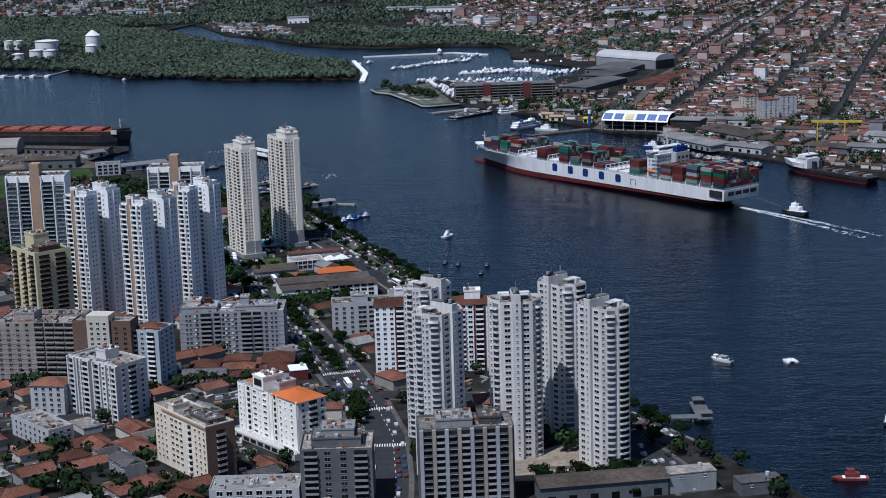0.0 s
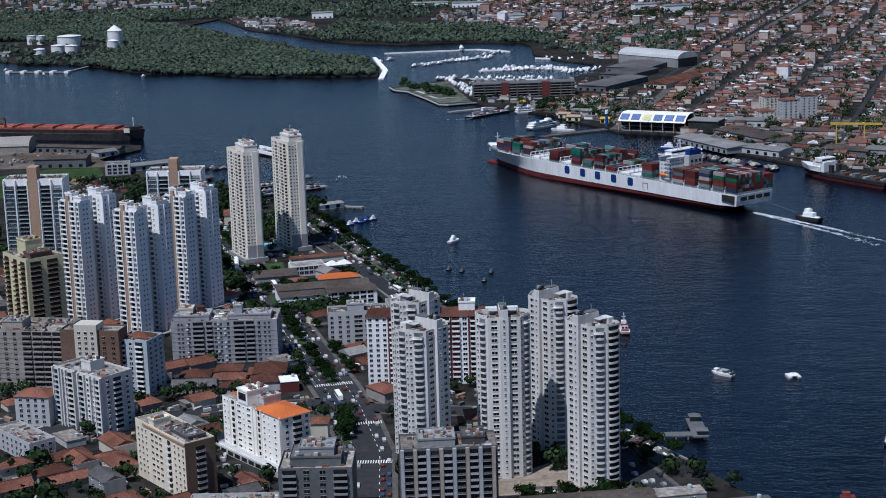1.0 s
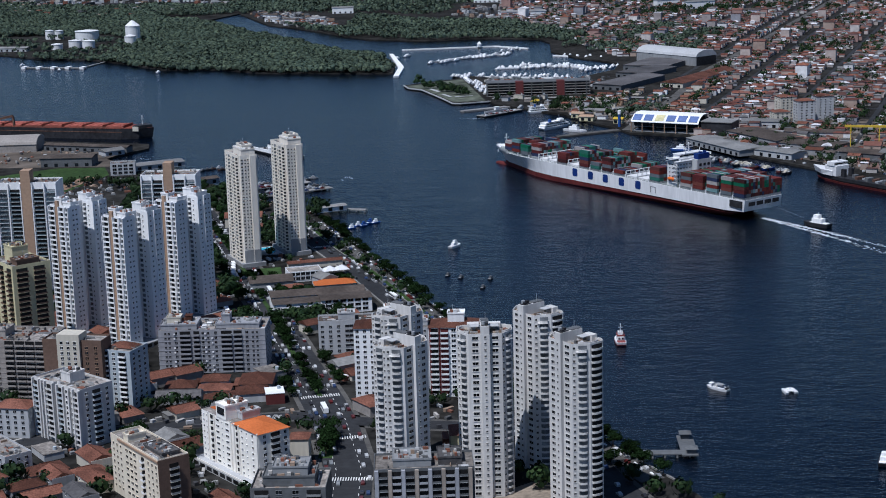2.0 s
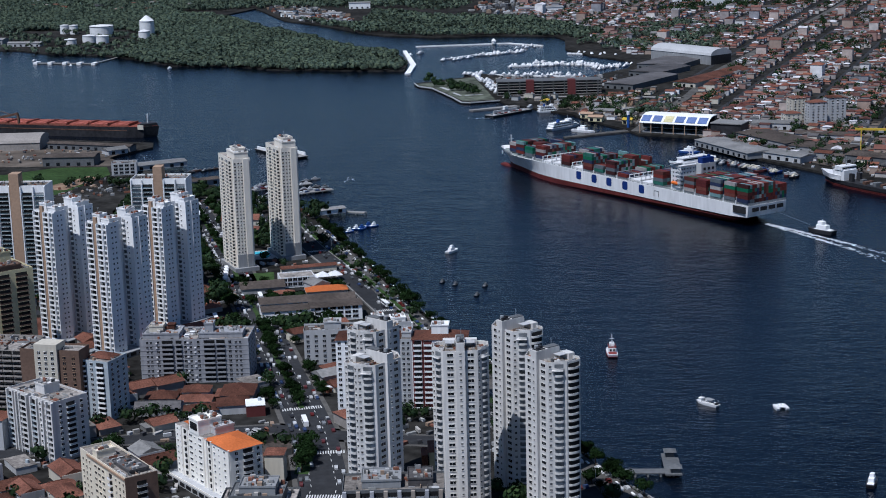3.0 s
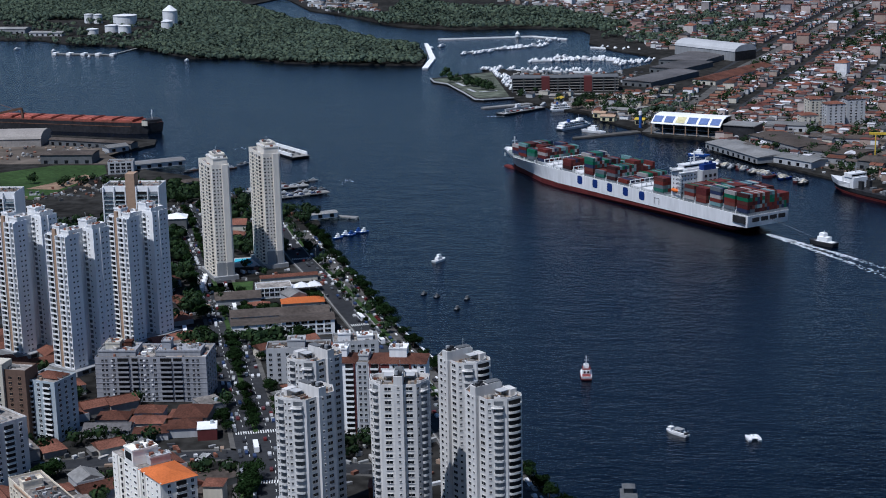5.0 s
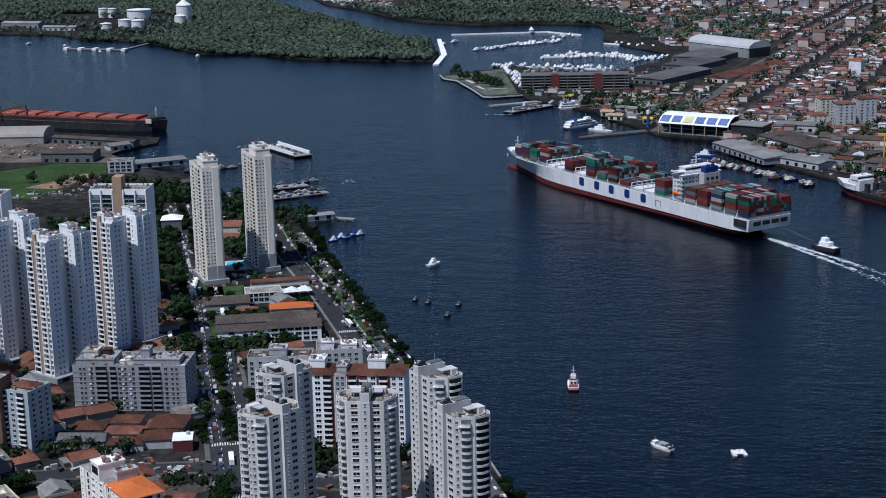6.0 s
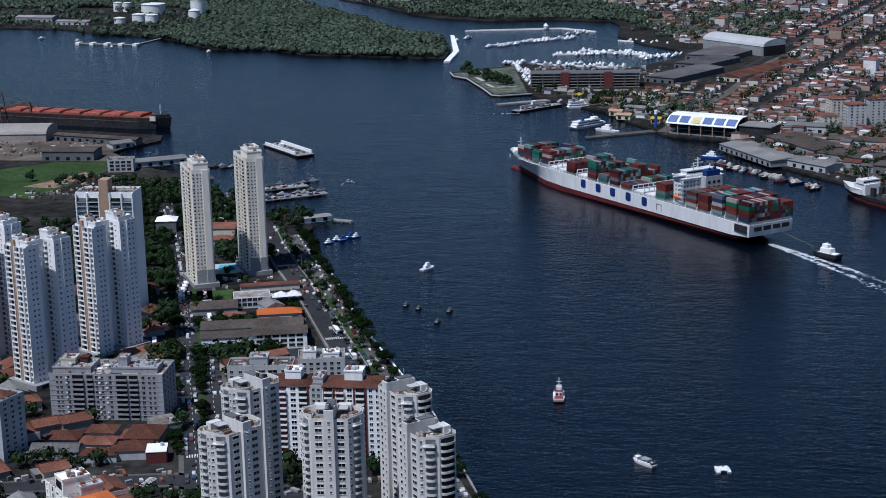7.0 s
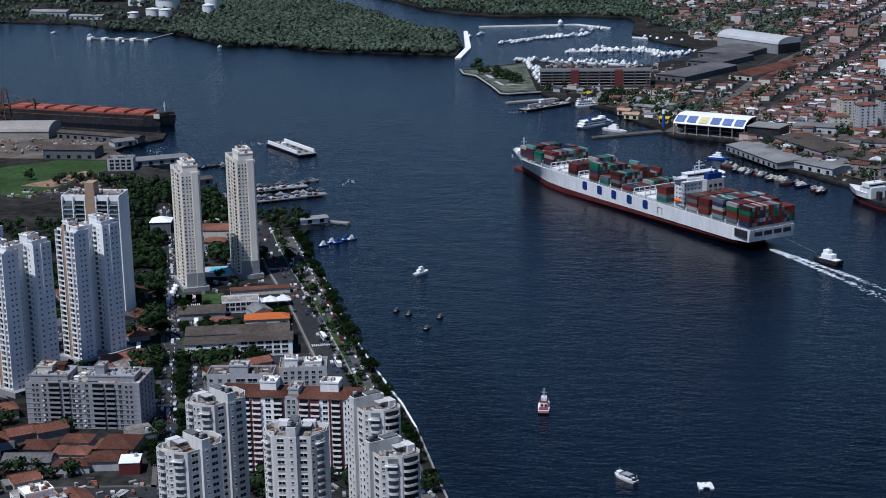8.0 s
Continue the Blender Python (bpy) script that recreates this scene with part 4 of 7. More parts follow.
BOXPAINT = box_material("container_paint")
BOXES = box_material("container_paint_joined")
s = Shape().box(-6.05, -1.17, 0.04, 6.05, 1.17, 2.83)
for x in (-6.09, 5.94):
    for y in (-1.22, 1.07):
        s.box(x, y, 0, x + 0.15, y + 0.15, 2.9)
for y in (-1.22, 1.07):
    s.box(-5.94, y, 2.75, 5.94, y + 0.15, 2.9)
container_mesh = s.mesh("container", BOXPAINT)
rng = random.Random(4)
rest, made = Shape(), 0
for x, n in BAYS:
    if n == 0:
        continue
    rows = 17 if x < 95 else 17 - 2 * int((x - 75) / 24)
    bunch = n
    for r in range(rows):
        if r % 4 == 0 and n > 1:
            bunch = max(1, n - rng.choice((0, 0, 0, 1)) if abs(x) > 90 else n - rng.choice((0, 0, 1, 1, 2)))
        y = (rows - 1) / 2 * 2.52 - r * 2.52
        for k in range(bunch):
            z = DECK + 2.1 + k * 2.94
            seen = k == bunch - 1 or r == 0 or (x < -160 and k > 0)
            if seen and made < 300:
                single("container", container_mesh, None, "weathered steel shipping container stacked on the ship's deck", "shipping container", group="deck containers",
                       m=SHIP_AT @ pose(x, y, z))
                made += 1
            else:
                rest.box(x - 6.05, y - 1.2, z, x + 6.05, y + 1.2, z + 2.88)
me = rest.mesh("container_stacks", BOXES)
ob = single("container_stacks", me, None, "closely packed stacks of red, green and grey containers", "shipping container", kind="stuff", m=SHIP_AT)


# ---------------------------------------------------------------- boats
def hull_shape(length, beam, high, low=-0.3):
    def line(z, k):
        side = [(-0.5, 0.42), (-0.2, 0.5), (0.15, 0.5), (0.36, 0.34), (0.5, 0.0)]
        pts = [(px * length * k, -py * beam * k) for px, py in side] + [(px * length * k, py * beam * k) for px, py in side[-2::-1]]
        return [(px, py, z) for px, py in pts]
    return Shape().loft([line(low, 0.9), line(high * 0.5, 0.97), line(high, 1.0)])


def boat(name, x, y, rot, length, beam, high, hull, cabin, label, mast=0, category="boat", group="", plain=False):
    if plain:
        s = hull_shape(length, beam, high)
        s.slot = 1
        s.box(-0.42 * length, -0.3 * beam, high, 0.22 * length, 0.3 * beam, high + 0.25)
        s.box(-0.25 * length, -0.28 * beam, high + 0.1, 0.12 * length, 0.28 * beam, high + 0.2 * beam + 0.4)
        s.box(-0.14 * length, -0.2 * beam, high + 0.2 * beam + 0.4, 0.04 * length, 0.2 * beam, high + 0.32 * beam + 0.7)
        return single(name, s, (hull, cabin), label, category, group=group, m=pose(x, y, 0, 0, 0, rot))
    b = thing(name, x, y, 0, rot, label, category, group)
    part("hull", hull_shape(length, beam, high), hull, b)
    part("deck", Shape().box(-0.42 * length, -0.34 * beam, high, 0.2 * length, 0.34 * beam, high + 0.12), (GREY if length < 9 else WHITE) if hull != HULLWHITE else PALE, b)
    part("cabin", Shape().box(-0.25 * length, -0.3 * beam, high + 0.1, 0.12 * length, 0.3 * beam, high + 0.32 * beam + 0.6), cabin, b)
    house_top = part("wheelhouse", Shape().box(-0.12 * length, -0.22 * beam, high + 0.32 * beam + 0.6, 0.08 * length, 0.22 * beam, high + 0.55 * beam + 1.2), cabin, b)
    part("windscreen", Shape().box(0.06 * length, -0.2 * beam, high + 0.36 * beam + 0.8, 0.085 * length, 0.2 * beam, high + 0.5 * beam + 1.1), GLASS, house_top)
    if mast:
        part("mast", Shape().beam((-0.05 * length, 0, high), (-0.05 * length, 0, high + mast), 0.3).beam((-0.05 * length, -1.4, high + mast * 0.75), (-0.05 * length, 1.4, high + mast * 0.75), 0.2), cabin, b)
    return b


boat("tugboat", 289, 1330, 135, 25, 9, 3.0, HULLDARK, WHITE, "black-hulled tugboat with a white wheelhouse and mast", 8, "tugboat")
fireboat = boat("fireboat", 111.5, 1009, 92, 19, 6.5, 2.2, HULLWHITE, WHITE, "white service boat with a red deck and a tall mast", 10)
part("boot_top", hull_shape(19.3, 6.7, 0.9), DULLRED, fireboat, "red waterline band")
part("aft_deck", Shape().box(-8.6, -2.4, 2.2, -4.8, 2.4, 2.6).box(2.3, -1.9, 2.2, 5.2, 1.9, 2.6), DULLRED, fireboat, "faded red deck")
part("upper_deck", Shape().box(-4.6, -2.3, 4.85, 2.6, 2.3, 5.0).box(-4.6, -2.3, 5.0, -4.4, 2.3, 5.8).box(-4.4, -2.3, 5.0, 2.6, -2.15, 5.8).box(-4.4, 2.15, 5.0, 2.6, 2.3, 5.8), DULLRED, fireboat, "faded red upper deck with a low rail")
part("cabin_windows", Shape().box(-4.9, -1.6, 3.0, -4.7, -0.4, 4.2).box(-4.9, 0.4, 3.0, -4.7, 1.6, 4.2), GLASS, fireboat)
part("tripod", Shape().beam((-2.6, -1.2, 5.0), (-1.0, 0, 9.6), 0.22).beam((-2.6, 1.2, 5.0), (-1.0, 0, 9.6), 0.22), STEEL, fireboat)
boat("harbour_launch", 4, 1279, 60, 15, 4.5, 1.8, HULLWHITE, WHITE, "white harbour launch with a cabin", 0)
for x, y in ((1.5, 1187), (11, 1180), (27, 1150), (32, 1175)):
    low = boat("fishing_boat", x, y, 70, 7.5, 2.8, 1.0, HULLDARK, DARKGREY, "small dark moored fishing boat", 2.0, group="moored fishing boats")
    low.scale = (1, 1, 0.62)
b = thing("passenger_boat", 158, 913, 0, 136, "white passenger boat with a canopy and a dark stern", "boat")
b.scale = (0.88, 0.88, 0.88)
part("hull", hull_shape(17, 4.8, 1.5), HULLWHITE, b)
part("cockpit", Shape().box(-7.4, -1.9, 1.5, 3.4, 1.9, 1.62), DARKGREY, b, "dark open cockpit")
part("bench_row", Shape().box(-6.5, -1.8, 1.62, 2.5, -1.2, 2.1).box(-6.5, 1.2, 1.62, 2.5, 1.8, 2.1), WHITE, b)
for x in (-6.8, -4.2, -1.6, 1.0, 3.2):
    for y in (-1.85, 1.85):
        part("canopy_post", shared("canopy_post", lambda: Shape().box(-0.09, -0.09, 0, 0.09, 0.09, 2.1).mesh("canopy_post", HULLWHITE)), None, b, "", pose(x, y, 1.55))
part("canopy", Shape().box(-4.4, -2.0, 3.6, 1.2, 2.0, 3.78), GREY, b, "grey canopy")
part("wheelhouse", Shape().box(3.4, -1.4, 1.5, 5.6, 1.4, 3.4).box(3.2, -1.6, 3.4, 5.9, 1.6, 3.55), WHITE, b)
part("windscreen", Shape().box(5.55, -1.2, 2.4, 5.68, 1.2, 3.2), GLASS, b)
part("engine_cover", Shape().box(-8.0, -1.3, 1.5, -6.6, 1.3, 2.6), HULLDARK, b)
part("mast", Shape().beam((4.4, 0, 3.5), (4.4, 0, 6.2), 0.16), STEEL, b)
boat("red_barge", 183, 716, 175, 17, 5, 1.2, DULLRED, DULLRED, "faded red low barge")
boat("moored_launch", 222, 795, 70, 14, 4.5, 1.8, HULLDARK, WHITE, "dark launch with a pale cabin")
b = thing("catamaran", 196, 906, 0, 100, "bright white small catamaran", "boat")
for y in (-2.6, 2.6):
    part("hull", hull_shape(9.0, 2.0, 1.2), HULLWHITE, b, "", pose(0, y, 0))
part("deck", Shape().prism([(-3.6, -3.2), (1.6, -3.2), (2.6, -1.2), (2.6, 1.2), (1.6, 3.2), (-3.6, 3.2), (-2.4, 0)], 1.1, 1.5, True, True), HULLWHITE, b)
part("cabin", Shape().loft([[(-1.8, -1.6, 1.5), (1.6, -1.4, 1.5), (1.6, 1.4, 1.5), (-1.8, 1.6, 1.5)], [(-1.4, -1.3, 2.4), (0.8, -1.1, 2.4), (0.8, 1.1, 2.4), (-1.4, 1.3, 2.4)]]), WHITE, b)
part("hatch", Shape().box(-0.9, -0.5, 2.4, 0.1, 0.5, 2.5), GLASS, b)
b = thing("car_ferry", -193, 1730, 0, -52, "flat white car ferry loaded with cars", "ferry")
part("hull", Shape().loft([[(-36, -9, -0.5), (36, -9, -0.5), (36, 9, -0.5), (-36, 9, -0.5)], [(-40, -10, 2.2), (40, -10, 2.2), (40, 10, 2.2), (-40, 10, 2.2)]]), HULLDARK, b)
part("car_deck", Shape().box(-39, -9.5, 2.2, 39, 9.5, 2.4), CONCRETE, b)
for y in (-9.4, 8.2):
    part("side_house", Shape().box(-34, y, 2.4, 34, y + 1.2, 5.4), WHITE, b)
part("bridge", Shape().box(-2, -9.5, 5.4, 2, -5.5, 8.4), WHITE, b)
for k in range(24):
    part("loaded_car", shared(("loaded_car", k % 3), lambda: Shape().box(-2.1, -0.85, 0, 2.1, 0.85, 0.9).box(-1.2, -0.75, 0.9, 0.9, 0.75, 1.45).mesh("loaded_car", (HULLDARK, GREY, DARKGREY)[k % 3])), None, b, "", pose(-30 + (k % 12) * 5.3, -4 + 7 * (k // 12), 2.4))

for x, y, rot in ((-474, 2500, 80), (-790, 2672, 60), (-640, 2560, 100), (-720, 2640, 75)):
    boat("river_launch", x, y, rot, 13, 4, 1.6, HULLWHITE, WHITE, "small white launch at anchor in the river", group="river launches", plain=True)

# the tug's line and the wakes
single("tow_line", Shape().beam((252, 1366, 13), (282, 1341, 4), 0.12), STEEL, "tow line between ship and tug", "rope")
rng = random.Random(8)
verts, faces = [], []
for k in range(1100):
    u = rng.random()
    spread = 1.6 + 12 * u
    arm = rng.choice((-1, 1)) * spread * 0.55
    x = 252 + 78 * u + arm * 0.8 + rng.gauss(0, spread * 0.14)
    y = 1364 - 122 * u - 10 * u * u + arm * 0.55 + rng.gauss(0, spread * 0.2)
    if rng.random() < 0.75 * u:
        continue
    a, r = rng.random() * 6.28, (0.25 + 0.8 * rng.random()) * (1.25 - 0.7 * u)
    n = len(verts)
    verts += [(x + r * 2.2 * math.cos(a + t) * (1 if i % 2 else 0.7), y + r * math.sin(a + t), 0.05 + 0.02 * (k % 5)) for i, t in enumerate((0, 1.26, 2.5, 3.8, 5.0))]
    faces += [(n, n + 1, n + 2), (n, n + 2, n + 3), (n, n + 3, n + 4)]
for cx, cy, spreadx, spready, many in ((-330, 1690, 26, 60, 60), (-108, 1585, 6, 14, 18), (-236, 1760, 20, 8, 30), (12, 1955, 14, 4, 40)):
    for k in range(many):
        x, y, a, r = rng.gauss(cx, spreadx * 0.5), rng.gauss(cy, spready * 0.5), rng.random() * 6.28, 0.2 + 0.5 * rng.random()
        n = len(verts)
        verts += [(x + r * 2 * math.cos(a + t), y + r * math.sin(a + t), 0.05 + 0.02 * (k % 5)) for t in (0, 2.1, 4.2)]
        faces.append((n, n + 1, n + 2))
single("wake_foam", soup("wake_foam", np.array(verts), np.array(faces), [FOAM]), None, "broken white foam of the wakes", "foam", "stuff")


# ---------------------------------------------------------------- west bank: streets
ROADS = []


def strip(name, points, half, z, material, label, category="road", shut=True):
    """A flat band of the given half width along a line."""
    s = Shape()
    left, right = [], []
    for i, p in enumerate(points):
        a, b = Vector(points[max(0, i - 1)]), Vector(points[min(len(points) - 1, i + 1)])
        way = (b - a).normalized()
        side = Vector((-way.y, way.x)) * half
        left.append(Vector(p) + side), right.append(Vector(p) - side)
    for i in range(len(points) - 1):
        s.prism([tuple(right[i]), tuple(right[i + 1]), tuple(left[i + 1]), tuple(left[i])], 1.9, z)
    if shut:
        ROADS.append((points, half + 2))
    return single(name, s, material, label, category, "structure")


def near_road(x, y, extra=0.0):
    for points, half in ROADS:
        for (x0, y0), (x1, y1) in zip(points, points[1:]):
            dx, dy = x1 - x0, y1 - y0
            t = max(0, min(1, ((x - x0) * dx + (y - y0) * dy) / (dx * dx + dy * dy)))
            if math.hypot(x - x0 - t * dx, y - y0 - t * dy) < half + extra:
                return True
    return False


SEASIDE = [(112, 700), (80, 800), (52, 880), (30, 945), (5, 1015), (-29, 1106), (-60, 1190), (-97, 1280), (-124, 1352), (-140, 1400)]
INLAND = [(-31, 640), (-31, 728), (-34, 790), (-48, 862), (-60, 905), (-78, 965), (-97, 1030), (-116, 1100), (-140, 1180), (-165, 1262), (-200, 1370), (-235, 1470)]
CROSS = [(-330, 800), (-198, 838), (-164, 850), (-121, 864), (-69, 872), (-22, 858), (30, 850)]
for line, half in ((SEASIDE, 9.0), (INLAND, 12.0), (CROSS, 6.5)):
    strip("pavement", line, half + 2.6, 2.07, PAVING, "pale concrete pavement along the street", "pavement", False)
strip("road_seaside", SEASIDE, 9.0, 2.10, ASPHALT, "dark asphalt seaside avenue")
strip("road_inland", INLAND, 12.0, 2.12, ASPHALT, "dark asphalt avenue with parked cars")
strip("road_cross", CROSS, 6.5, 2.14, ASPHALT, "dark asphalt cross street")
strip("road_back", [(-330, 1120), (-236, 1105), (-140, 1093), (-40, 1070)], 5.5, 2.08, ASPHALT, "dark asphalt side street")
strip("road_far", [(-330, 1420), (-215, 1420), (-140, 1400)], 6, 2.06, ASPHALT, "dark asphalt side street")
strip("median", [(x + 7.4, y + 2.8) for x, y in SEASIDE[3:]], 1.5, 2.30, GRASS, "grass strip along the seaside avenue", "verge", False)
strip("median_inland", INLAND[4:], 1.4, 2.32, GRASS, "planted median of the avenue", "verge", False)
for off, half in ((5.4, 0.35), (-9.6, 0.4)):
    strip("kerb", [(x + off, y + off * 0.37) for x, y in SEASIDE[2:]], half, 2.36, CONCRETE, "pale concrete kerb of the seaside avenue", "kerb", False)
PROM = [(110, 770), (84, 825), (60, 890), (38, 955), (14, 1020), (-13, 1090), (-39, 1160), (-63, 1232), (-83, 1285), (-98, 1330), (-114, 1372)]
strip("promenade", PROM, 6.5, 2.22, PAVING, "paved promenade along the seawall", "pavement")
for (x0, y0), (x1, y1) in zip(WEST[3:14], WEST[4:15]):
    single("seawall_coping", Shape().beam((x0, y0, 2.35), (x1, y1, 2.35), 0.9), CONCRETE if y0 < 960 else WHITE, "pale coping of the seawall", "seawall", "structure")


bench = shared("bench", lambda: Shape().box(-1.6, -0.5, 0, 1.6, 0.5, 0.5).mesh("bench", WHITE))
lamp_post = Shape().cyl(0, 0, 0, 8.5, 0.12, 0.08, 6).beam((0, 0, 8.4), (1.8, 0, 8.7), 0.12).mesh("street_lamp", STEEL)
for (x0, y0), (x1, y1) in zip(PROM, PROM[1:]):
    for k in range(4):
        u = (k + 0.5) / 4
        single("bench", bench, None, "whitewashed concrete bench on the promenade", "bench", group="promenade benches", m=pose(x0 + (x1 - x0) * u + 3.5, y0 + (y1 - y0) * u + 1.2, 2.22, 0, 0, 110))
        if k % 2:
            single("street_lamp", lamp_post, None, "slim grey steel street lamp", "street lamp", group="street lamps", m=pose(x0 + (x1 - x0) * u - 6.8, y0 + (y1 - y0) * u - 2.4, 2.2, 0, 0, 200))


def crossing(x, y, rot, width, bars):
    b = thing("crosswalk", x, y, 2.1, rot, "white painted zebra crossing", "crosswalk", "zebra crossings", "structure")
    stripe = shared("zebra_stripe", lambda: Shape().box(-0.3, -2.2, 0.03, 0.3, 2.2, 0.06).mesh("stripe", PAINT))
    for i in range(bars):
        part("stripe", stripe, None, b, "", pose((i - (bars - 1) / 2) * width / bars, 0, 0.02))


for x, y, rot, w in ((-31, 777, 0, 20), (-40, 836, 8, 22), (-62, 836, 10, 14), (-60, 905, 15, 22), (-29, 1106, 20, 18), (-141, 1183, 15, 22), (5, 1015, 18, 18), (-97, 1280, 20, 18), (-80, 868, 80, 12)):
    crossing(x, y, rot, w, int(w / 1.25))
for i in range(len(INLAND) - 1):
    (x0, y0), (x1, y1) = INLAND[i], INLAND[i + 1]
    way = Vector((x1 - x0, y1 - y0))
    side = Vector((-way.y, way.x)).normalized()
    for off in (-6, 6):
        s = Shape()
        k = int(way.length / 8)
        for j in range(k):
            p = Vector((x0, y0)) + way * (j / k) + side * off
            q = p + way.normalized() * 3
            s.beam((p.x, p.y, 2.14), (q.x, q.y, 2.14), 0.3)
        single("lane_dashes", s, PAINT, "dashed white lane line", "road marking", "stuff")

# ---------------------------------------------------------------- trees
FOOT.append([(-152, 1172), (-112, 1180), (-118, 1218), (-158, 1210)])
FOOT.append([(-156, 1250), (-122, 1256), (-126, 1286), (-158, 1282)])
FOOT.append([(-110, 1158), (-70, 1168), (-66, 1205), (-112, 1196)])
rng = random.Random(11)


def crown_mesh(seed, rad, high, leaves):
    """Leaf clumps set on a few rounded boughs, with gaps between them."""
    r = random.Random(seed)
    boughs = [(r.gauss(0, rad * 0.42), r.gauss(0, rad * 0.42), high + r.uniform(-0.25, 0.35) * rad, rad * r.uniform(0.42, 0.68)) for _ in range(11)]
    s = Shape()
    for _ in range(leaves):
        bx, by, bz, br = r.choice(boughs)
        n = Vector((r.gauss(0, 1), r.gauss(0, 1), r.gauss(0.25, 0.8))).normalized()
        c = Vector((bx, by, bz)) + Vector((n.x * br, n.y * br, n.z * br * 0.75)) * r.uniform(0.75, 1.05)
        t = n.cross(Vector((r.gauss(0, 1), r.gauss(0, 1), r.gauss(0, 1)))).normalized()
        u = n.cross(t)
        k = r.uniform(0.28, 0.62) * rad / 4.5
        bend = n * k * 0.35
        s.face(c - t * k - bend, c - u * k * 0.8, c + t * k - bend, c + u * k * 0.8)
    return s.mesh("crown", LEAF)


def trunk_mesh(rad, high):
    s = Shape().cyl(0, 0, 0, high * 0.7, 0.07 * rad, 0.05 * rad, 7)
    for a in range(5):
        t = a * 1.257
        s.beam((0, 0, high * 0.6), (math.cos(t) * rad * 0.5, math.sin(t) * rad * 0.5, high), 0.05 * rad)
    return s.mesh("trunk", BARK)


CROWNS = [(crown_mesh(20 + i, 4.6, 5.2, 850), trunk_mesh(4.6, 5.2)) for i in range(6)]
OVER, TREES = [], [0]


def blocked(x, y, pad):
    for poly in FOOT:
        cx, cy = sum(p[0] for p in poly) / len(poly), sum(p[1] for p in poly) / len(poly)
        if abs(x - cx) < 60 and abs(y - cy) < 60 and inside(np.array([x + dx for dx in (-pad, 0, pad, 0, 0)]), np.array([y + dy for dy in (0, 0, 0, -pad, pad)]), poly).any():
            return True
    return False


def tree(x, y, size=1.0, base=2.0, label="broad dark green street tree", group="street trees"):
    crown, trunk = rng.choice(CROWNS)
    if TREES[0] >= 295:
        OVER.append((x, y))
        return None
    TREES[0] += 1
    b = single("tree", trunk, None, label, "tree", group=group, m=pose(x, y, base, 0, 0, rng.uniform(0, 360)))
    b.scale = (size * rng.uniform(0.9, 1.1),) * 2 + (size * rng.uniform(0.85, 1.15),)
    part("crown", crown, None, b)
    return b


for i in range(len(PROM) - 1):
    (x0, y0), (x1, y1) = PROM[i], PROM[i + 1]
    for k in range(6):
        u = (k + rng.random()) / 6
        if rng.random() < 0.9:
            tree(x0 + (x1 - x0) * u + 6.5 + rng.uniform(-1.5, 1), y0 + (y1 - y0) * u + 2.5, rng.uniform(0.65, 1.05), 2.2, "dark green tree on the promenade", "promenade trees")
        if rng.random() < 0.6:
            tree(x0 + (x1 - x0) * u - 7, y0 + (y1 - y0) * u - 2.5, rng.uniform(0.35, 0.6), 2.2, "small tree beside the avenue", "promenade trees")
for i in range(4, len(INLAND) - 1):
    (x0, y0), (x1, y1) = INLAND[i], INLAND[i + 1]
    for k in range(7):
        u = (k + rng.random()) / 7
        for off, chance in ((0, 0.8), (14.5, 0.75), (-14.5, 0.7)):
            x, y = x0 + (x1 - x0) * u + off, y0 + (y1 - y0) * u + off * 0.25
            if rng.random() < chance and not blocked(x, y, 2):
                tree(x, y, rng.uniform(0.6, 1.0))
single("traffic_island", Shape().prism([(-50.5, 806), (-43.5, 806), (-44, 842), (-51, 842)], 1.95, 2.3), GRASS, "planted traffic island in the junction", "traffic island", "structure")
for y in (811, 819, 828, 836):
    tree(-47.2 + rng.uniform(-0.8, 0.8), y, 1.15, 2.3, "broad dark green tree on the traffic island", "island trees")
for cx, cy, sx, sy, many in ((-112, 1110, 10, 26, 12), (-86, 1074, 12, 6, 9), (-62, 1062, 10, 6, 8), (-76, 1168, 12, 6, 8), (-130, 1130, 8, 20, 10), (-46, 830, 4, 11, 8), (-150, 838, 9, 8, 8),
                             (100, 800, 6, 14, 9), (78, 714, 14, 8, 16), (50, 716, 10, 4, 5), (-240, 1210, 30, 50, 40), (-215, 1320, 34, 60, 90), (-125, 1062, 14, 22, 26), (-100, 1096, 16, 8, 14), (-78, 1045, 14, 8, 10), (-176, 1190, 8, 40, 26), (-150, 1150, 10, 24, 22), (-140, 1310, 16, 40, 30), (-150, 1400, 22, 24, 26), (-10, 748, 6, 18, 12), (44, 770, 9, 14, 12), (-190, 1450, 22, 40, 26), (-110, 1425, 9, 10, 8), (-250, 1500, 40, 30, 34),
                             (-225, 735, 26, 12, 6), (-165, 722, 14, 8, 6), (-270, 1350, 30, 60, 24), (-8, 700, 6, 10, 0), (60, 760, 5, 8, 5), (-330, 1560, 50, 14, 16), (-120, 1290, 14, 18, 10)):
    for _ in range(many):
        x, y = rng.gauss(cx, sx * 0.7), rng.gauss(cy, sy * 0.7)
        if not blocked(x, y, 1.5) and not near_road(x, y, -3) and inside(x, y, WEST):
            tree(x, y, rng.uniform(0.7, 1.15), 2.0, "dense dark green tree between the buildings", "garden trees")


# ---------------------------------------------------------------- houses
def house_shape(w, d, h, wall_bottom=0.0):
    return Shape().box(-w / 2, -d / 2, wall_bottom, w / 2, d / 2, h)


